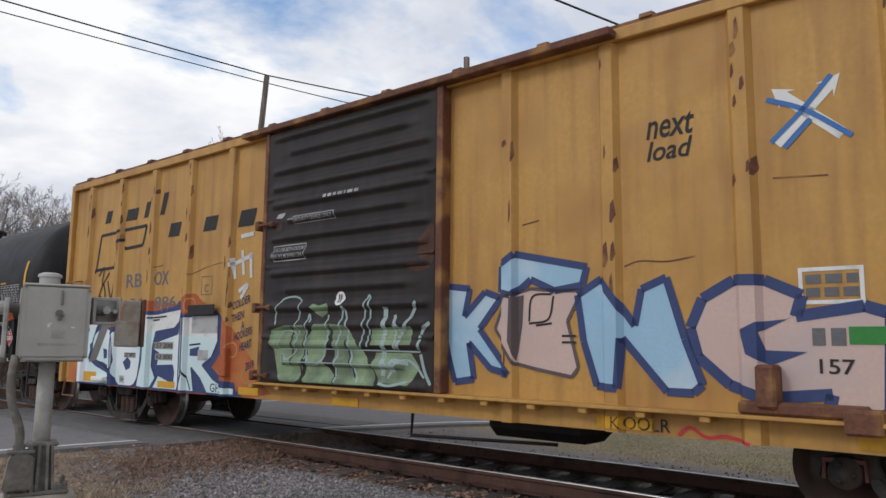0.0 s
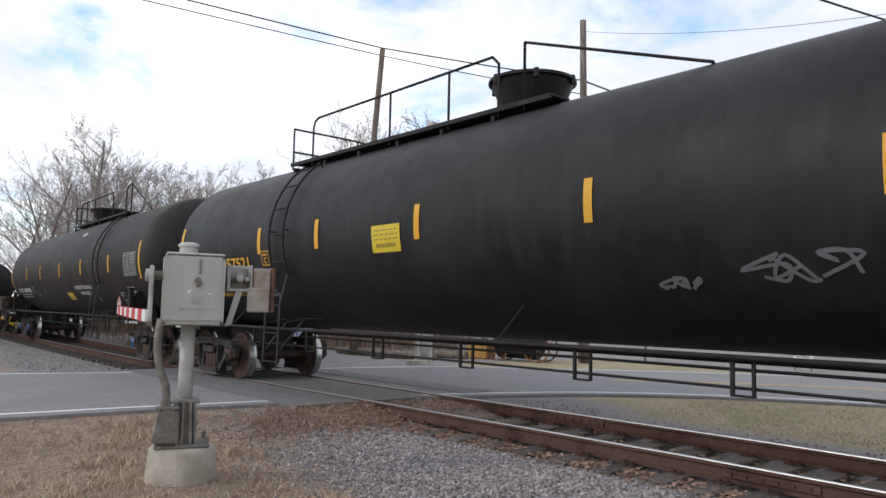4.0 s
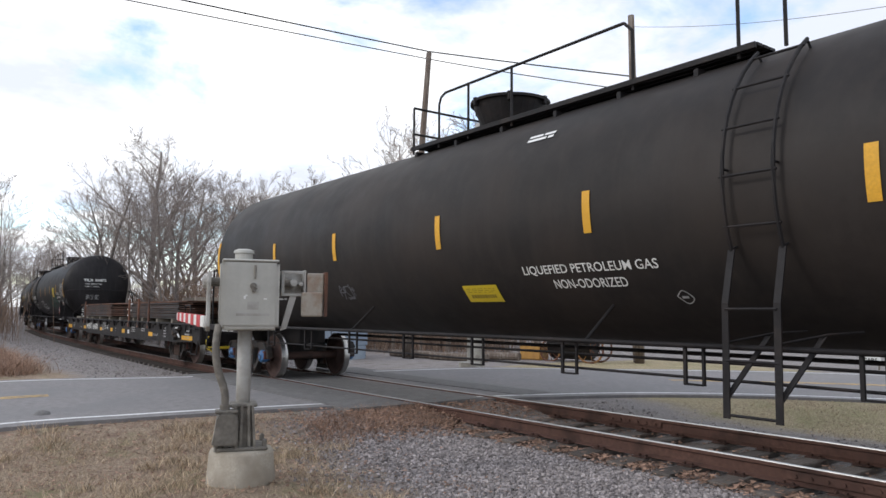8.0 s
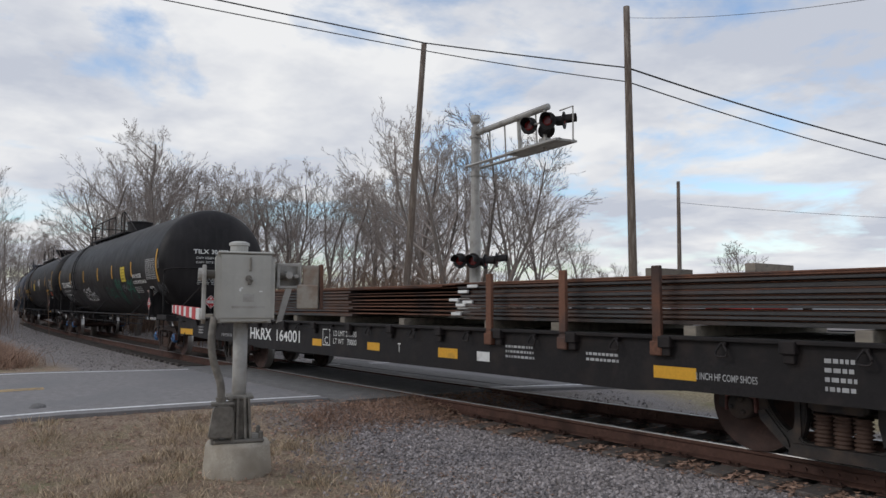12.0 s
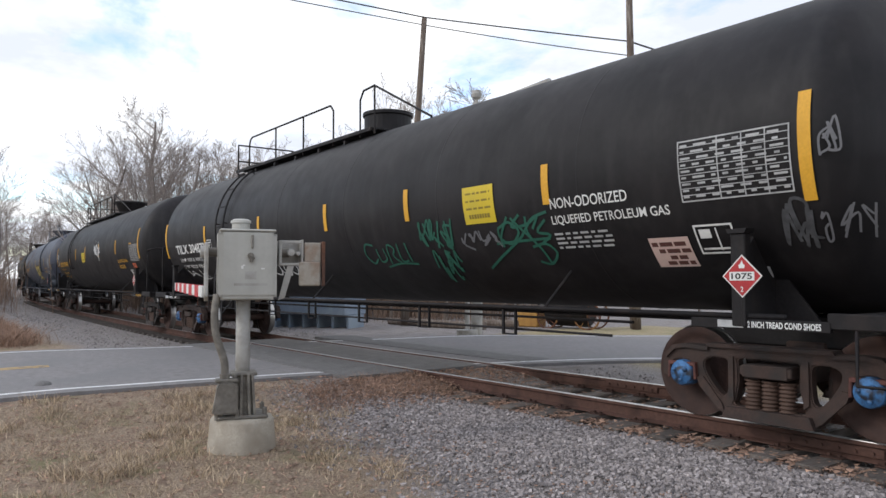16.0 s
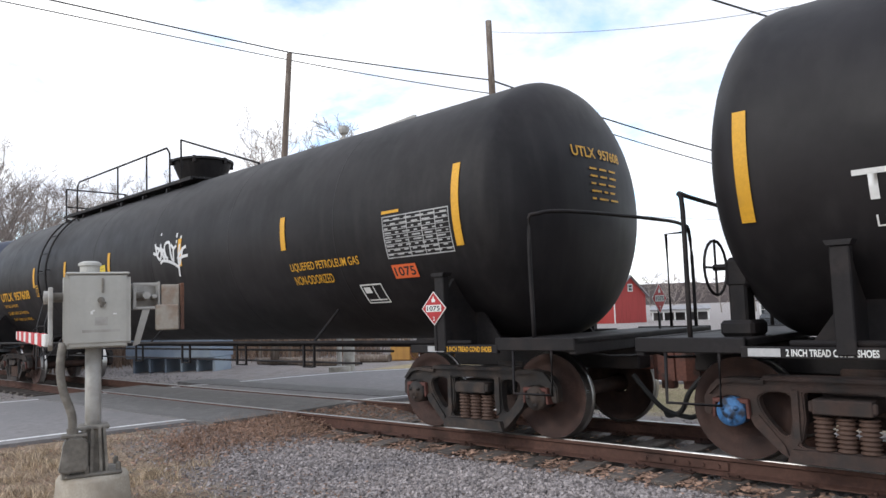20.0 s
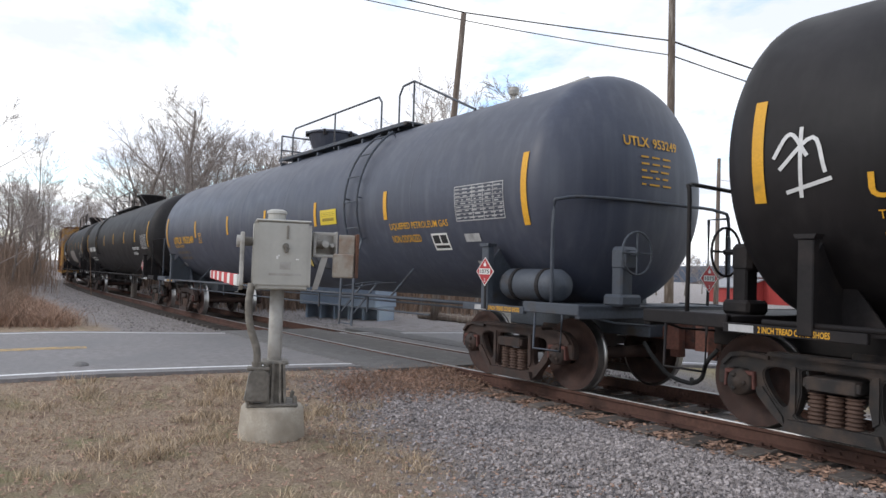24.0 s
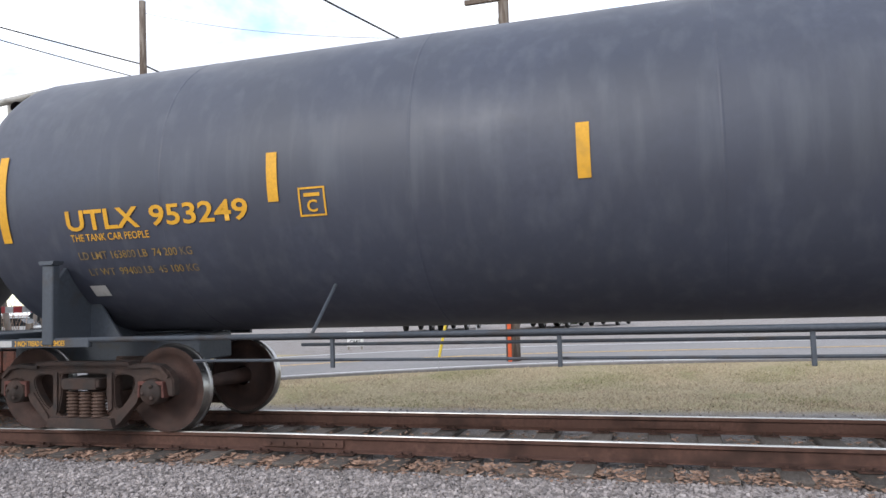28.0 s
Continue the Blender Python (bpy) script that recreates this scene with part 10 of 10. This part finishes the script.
# ---- ties, ballast, leaves and grass ----
def tie_mesh(seed):
    rnd = random.Random(seed)
    bm = boxes((-0.115, 0.115, -1.30, 1.30, -0.17, 0.0), bev=0.012)
    bmesh.ops.subdivide_edges(bm, edges=[e for e in bm.edges if e.calc_length() > 1.5], cuts=5)
    for v in bm.verts:
        v.co += Vector((rnd.uniform(-0.008, 0.008), rnd.uniform(-0.012, 0.012), rnd.uniform(-0.008, 0.004)))
    return mesh_of("tie", bm, "tie_wood")


def track_pieces():
    rnd = random.Random(31)
    track = new("track_ties")
    tagged(track, "weathered dark wooden ties under the rails", "railway ties", kind="structure")
    meshes = [tie_mesh(k) for k in range(4)]
    known = [-5.23, -4.66, -4.09, -3.6, -3.13, -2.68, -2.07, -1.5, -0.95, -0.36, 0.23, 0.76, 1.32]
    places = [x for x in np.arange(-9.6, -5.5, 0.54)] + known + list(np.arange(1.88, 20, 0.55))
    for x in places:
        t = part("tie", meshes[rnd.randrange(4)], None, track)
        t.matrix_world = pose(x + rnd.uniform(-0.02, 0.02), track_y(x) + rnd.uniform(-0.04, 0.04), -0.172 + track_z(x) + rnd.uniform(-0.008, 0.006), 0, 0, rnd.uniform(-1.2, 1.2))
    far = [s for s in np.arange(-70, -17.5, 0.55)]
    bm = bmesh.new()
    for s in far:
        x, y, a = on_track(s)
        box(bm, -0.11, 0.11, -1.3, 1.3, -0.17, 0.0, 0.0, pose(x, y, -0.172 + track_z(x), 0, 0, math.degrees(a)))
    tagged(part("far_ties", bm, "tie_wood", track), kind="stuff")
    # tie plates and spikes beside each rail
    plate = mesh_of("tie_plate", boxes((-0.09, 0.09, -0.17, 0.17, 0.0, 0.012), (-0.06, -0.035, -0.115, -0.085, 0.012, 0.035), (0.035, 0.06, 0.085, 0.115, 0.012, 0.035), (0.03, 0.055, -0.115, -0.085, 0.012, 0.03)), "rail_rust")
    for x in places:
        for off in (-0.7525, 0.7525):
            p = part("tie_plate", plate, None, track)
            p.location = (x, track_y(x) + off, -0.17 + track_z(x))
    # joint bars on the near and far rail
    for x, off in ((-3.2, -0.7525), (3.0, -0.7525), (-6.6, 0.7525), (0.4, 0.7525)):
        for s in (-1, 1):
            bm = boxes((x - 0.45, x + 0.45, YC + off + s * 0.012 - 0.008, YC + off + s * 0.012 + 0.022 * s, -0.13, -0.055), bev=0.003)
            for k in range(6):
                lathe(bm, [(0.016, YC + off + s * 0.03), (0.016, YC + off + s * 0.055), (0.0, YC + off + s * 0.056)], 6, "y", (x - 0.36 + 0.145 * k, 0, -0.092))
            part("joint_bar", bm, "rail_rust", track)


track_pieces()


def stones(name, label, spots, seed, lo, hi, material="ballast"):
    """Loose angular stones, one stuff object. spots: an iterator of x, y, z."""
    rng = np.random.default_rng(seed)
    base = np.array([(x, y, z) for x in (-1, 1) for y in (-1, 1) for z in (-1, 1)], float)
    quads = np.array([(0, 1, 3, 2), (4, 6, 7, 5), (0, 4, 5, 1), (2, 3, 7, 6), (0, 2, 6, 4), (1, 5, 7, 3)])
    P = np.array(list(spots))
    n = len(P)
    size = rng.uniform(lo, hi, (n, 1, 1)) * rng.uniform(0.6, 1.15, (n, 1, 3)) * 0.5
    v = base[None] * size * rng.uniform(0.55, 1.2, (n, 8, 3))
    a, b = rng.uniform(0, 6.28, n), rng.uniform(0, 6.28, n)
    ca, sa, cb, sb = np.cos(a)[:, None], np.sin(a)[:, None], np.cos(b)[:, None], np.sin(b)[:, None]
    x, y, z = v[..., 0], v[..., 1], v[..., 2]
    y, z = y * cb - z * sb, y * sb + z * cb
    x, y = x * ca - y * sa, x * sa + y * ca
    v = np.stack([x, y, z], -1) + P[:, None]
    f = (quads[None] + 8 * np.arange(n)[:, None, None]).reshape(-1, 4)
    me = bpy.data.meshes.new(name)
    me.from_pydata(v.reshape(-1, 3).tolist(), [], f.tolist())
    return tagged(part(name, me, material), label, "ballast", kind="stuff")


def ballast_spots():
    rng = np.random.default_rng(4)
    out = []
    # shoulder of the near side: dense by the ties, thinning out to the grass
    for _ in range(46000):
        x = rng.uniform(-9.4, 4.5)
        y = 6.30 - abs(rng.normal(0, 1.15))
        if y < 2.6 - 0.25 * x or road_gap(x, y) < 0.5:
            continue
        out.append((x, y, ground_z(x, y) + rng.uniform(-0.005, 0.015)))
    # cribs between the ties and the far shoulder
    for _ in range(2200):
        x, y = rng.uniform(-9.2, 8), rng.uniform(6.3, 8.9)
        out.append((x, y, -0.245 + track_z(x) + rng.uniform(-0.01, 0.01)))
    for _ in range(2500):
        x, y = rng.uniform(-8.5, 8), 8.9 + abs(rng.normal(0, 0.6))
        if road_gap(x, y) > 0.3:
            out.append((x, y, ground_z(x, y) + rng.uniform(-0.005, 0.012)))
    return out


stones("ballast_stones", "loose grey angular ballast stones beside the ties", ballast_spots(), 5, 0.015, 0.038)


def gravel_spots():
    rng = np.random.default_rng(6)
    out = []
    for _ in range(18000):
        x, y = rng.uniform(-9.6, 2.5), rng.uniform(2.0, 6.4)
        edge = 2.3 - 0.25 * x + 1.0 * noise.noise(Vector((x * 0.5, y * 0.5, 2)))
        if y < edge + rng.normal(0, 0.35) or road_gap(x, y) < 0.25:
            continue
        out.append((x, y, ground_z(x, y) + 0.004))
    for _ in range(5000):
        s = rng.uniform(-62, -18.5)
        x, y, a = on_track(s)
        o = rng.choice((-1, 1)) * rng.uniform(1.35, 3.6)
        out.append((x, y + o, ground_z(x, y + o) + 0.01))
    return out


stones("gravel", "scattered fine grey gravel", gravel_spots(), 7, 0.018, 0.04)


def leaf_litter():
    """Curled brown leaves between the ties and along the broken edge of the crossing."""
    rng = np.random.default_rng(8)
    verts, faces = [], []
    def leaf(x, y, z, s):
        a, t = rng.uniform(0, 6.28), rng.uniform(-0.6, 0.6)
        c, n = math.cos(a) * s, math.sin(a) * s
        i = len(verts)
        h = s * rng.uniform(0.1, 0.6)
        verts.extend([(x - c, y - n, z + h * rng.random()), (x - n * 0.5, y + c * 0.5, z + t * s * 0.4), (x + c, y + n, z + h), (x + n * 0.5, y - c * 0.5, z - t * s * 0.4)])
        faces.extend([(i, i + 1, i + 2), (i, i + 2, i + 3)])
    for _ in range(9000):
        x = rng.uniform(-9.4, 5.5)
        y = rng.choice((rng.normal(6.45, 0.13), rng.uniform(6.9, 8.25), rng.normal(8.95, 0.2)), p=(0.62, 0.25, 0.13))
        z = -0.215 + track_z(x) + rng.uniform(0, 0.035)
        leaf(x, y, z, rng.uniform(0.018, 0.042))
    for _ in range(5000):
        x = rng.normal(-9.0, 0.55)
        y = rng.choice((rng.normal(6.2, 0.5), rng.uniform(6.95, 8.2), rng.normal(5.2, 0.6)), p=(0.55, 0.25, 0.2))
        leaf(x, y, max(ground_z(x, y), -0.23 + track_z(x)) + rng.uniform(0.0, 0.05), rng.uniform(0.018, 0.04))
    for _ in range(9000):
        x, y = rng.uniform(-11.5, -1), rng.uniform(-1.5, 5)
        leaf(x, y, ground_z(x, y) + 0.01, rng.uniform(0.015, 0.03))
    me = bpy.data.meshes.new("leaf_litter")
    me.from_pydata(verts, [], faces)
    tagged(part("leaf_litter", me, "leaf_litter"), "dry brown fallen leaves along the rails", "leaves", kind="stuff")


leaf_litter()


def grass_patches():
    rnd = random.Random(17)
    spots = []
    while len(spots) < 620:
        x, y = rnd.uniform(-10.2, -1.0), rnd.uniform(-1.5, 5.0)
        if road_gap(x, y) < 0.35 or y > 2.5 - 0.25 * x + 0.8 * noise.noise(Vector((x * 0.5, y * 0.5, 2))):
            continue
        if noise.noise(Vector((x * 1.1, y * 1.1, 7))) < -0.25:
            continue
        spots.append((x, y, 0.16))
    stems("dry_grass", "short dead tan grass", spots, 18, "dry_grass", 0.02, 0.075, 70, 0.0035, 0.7, "grass")
    spots = []
    while len(spots) < 130:
        x, y = rnd.uniform(-10.8, -1.5), rnd.uniform(-1.0, 5.0)
        if road_gap(x, y) > 0.25 and y < 2.6 - 0.25 * x and noise.noise(Vector((x * 0.8, y * 0.8, 3))) > 0.05:
            spots.append((x, y, 0.07))
    stems("grass_tuft", "taller tan tufts of dead grass", spots, 27, "dry_grass", 0.06, 0.16, 60, 0.004, 0.6, "grass")
    spots = []
    while len(spots) < 90:
        x, y = rnd.uniform(-9.6, -8.3), rnd.uniform(4.6, 6.6)
        if road_gap(x, y) > 0.15:
            spots.append((x, y, 0.14))
    stems("verge_weeds", "brown dead weeds at the broken road edge", spots, 19, "weed_brown", 0.04, 0.17, 40, 0.004, 0.8, "weeds")
    spots = []
    green = []
    while len(spots) + len(green) < 900:
        x, y = rnd.uniform(-7, 12), rnd.uniform(10.5, 17)
        if road_gap(x, y) > 0.2:
            (green if noise.noise(Vector((x * 0.7, y * 0.9, 5))) > 0.22 else spots).append((x, y, 0.25))
    stems("far_grass", "short pale winter grass beyond the track", spots, 20, "dry_grass", 0.02, 0.06, 90, 0.005, 0.9, "grass")
    stems("far_grass", "short green patches of grass beyond the track", green, 29, "grass_green", 0.02, 0.055, 90, 0.005, 0.9, "grass")


grass_patches()


def verge_stone():
    """A grey lump of old asphalt lying at the road's edge."""
    bm = bmesh.new()
    bmesh.ops.create_icosphere(bm, subdivisions=2, radius=0.11)
    for v in bm.verts:
        v.co *= 1 + 0.35 * noise.noise(v.co * 9)
        v.co.z *= 0.55
    s = part("asphalt_lump", bm, "asphalt_old")
    s.location = (-11.62, 1.87, ground_z(-11.62, 1.87) + 0.05)
    tagged(s, "grey broken lump lying at the road edge", "rock")


verge_stone()


# ---- what moves ----
def train_shift(t):
    """How far the train has run at t, from its place at 14 s."""
    if t >= 5:
        return 4.57 * (t - 14)
    return 4.57 * (5 - 14) - (4.57 * (5 - t) - 0.017 * (5 - t) ** 2)


def car_pose(center, half, t):
    s = center + train_shift(t)
    x0, y0, _ = on_track(s - half)
    x1, y1, _ = on_track(s + half)
    z0, z1 = track_z(x0), track_z(x1)
    return (x0 + x1) / 2, (y0 + y1) / 2, (z0 + z1) / 2, math.degrees(math.atan2(z0 - z1, 2 * half)), math.degrees(math.atan2(y1 - y0, x1 - x0))


def motions():
    for car, center, half in CARS:
        rows = []
        for k in range(57):
            # the slack in the boxcar's coupler runs out as the train pulls
            slack = 0.105 * smooth_step(1.0, 2.2, k / 2) if center > 50 else 0.0
            x, y, z, tip, a = car_pose(center + slack, half, k / 2)
            rows.append((k / 2, pose(x, y, z, 0, tip, a)))
        walk(car, rows)
    for truck, car, x, center in TRUCKS:
        half = abs(x)
        rows = []
        for k in range(0, 29, 2):
            turn = math.degrees(on_track(center + x + train_shift(k))[2]) - car_pose(center, half, k)[4]
            rows.append((k, pose(x, 0, 0, 0, 0, turn)))
        walk(truck, rows)
    for w, k, s in WHEELSETS:
        rows = [(t / 10, pose(k, 0, WHEEL_R, 0, math.degrees((s + train_shift(t / 10)) / WHEEL_R), 0)) for t in range(281)]
        walk(w, rows)


motions()
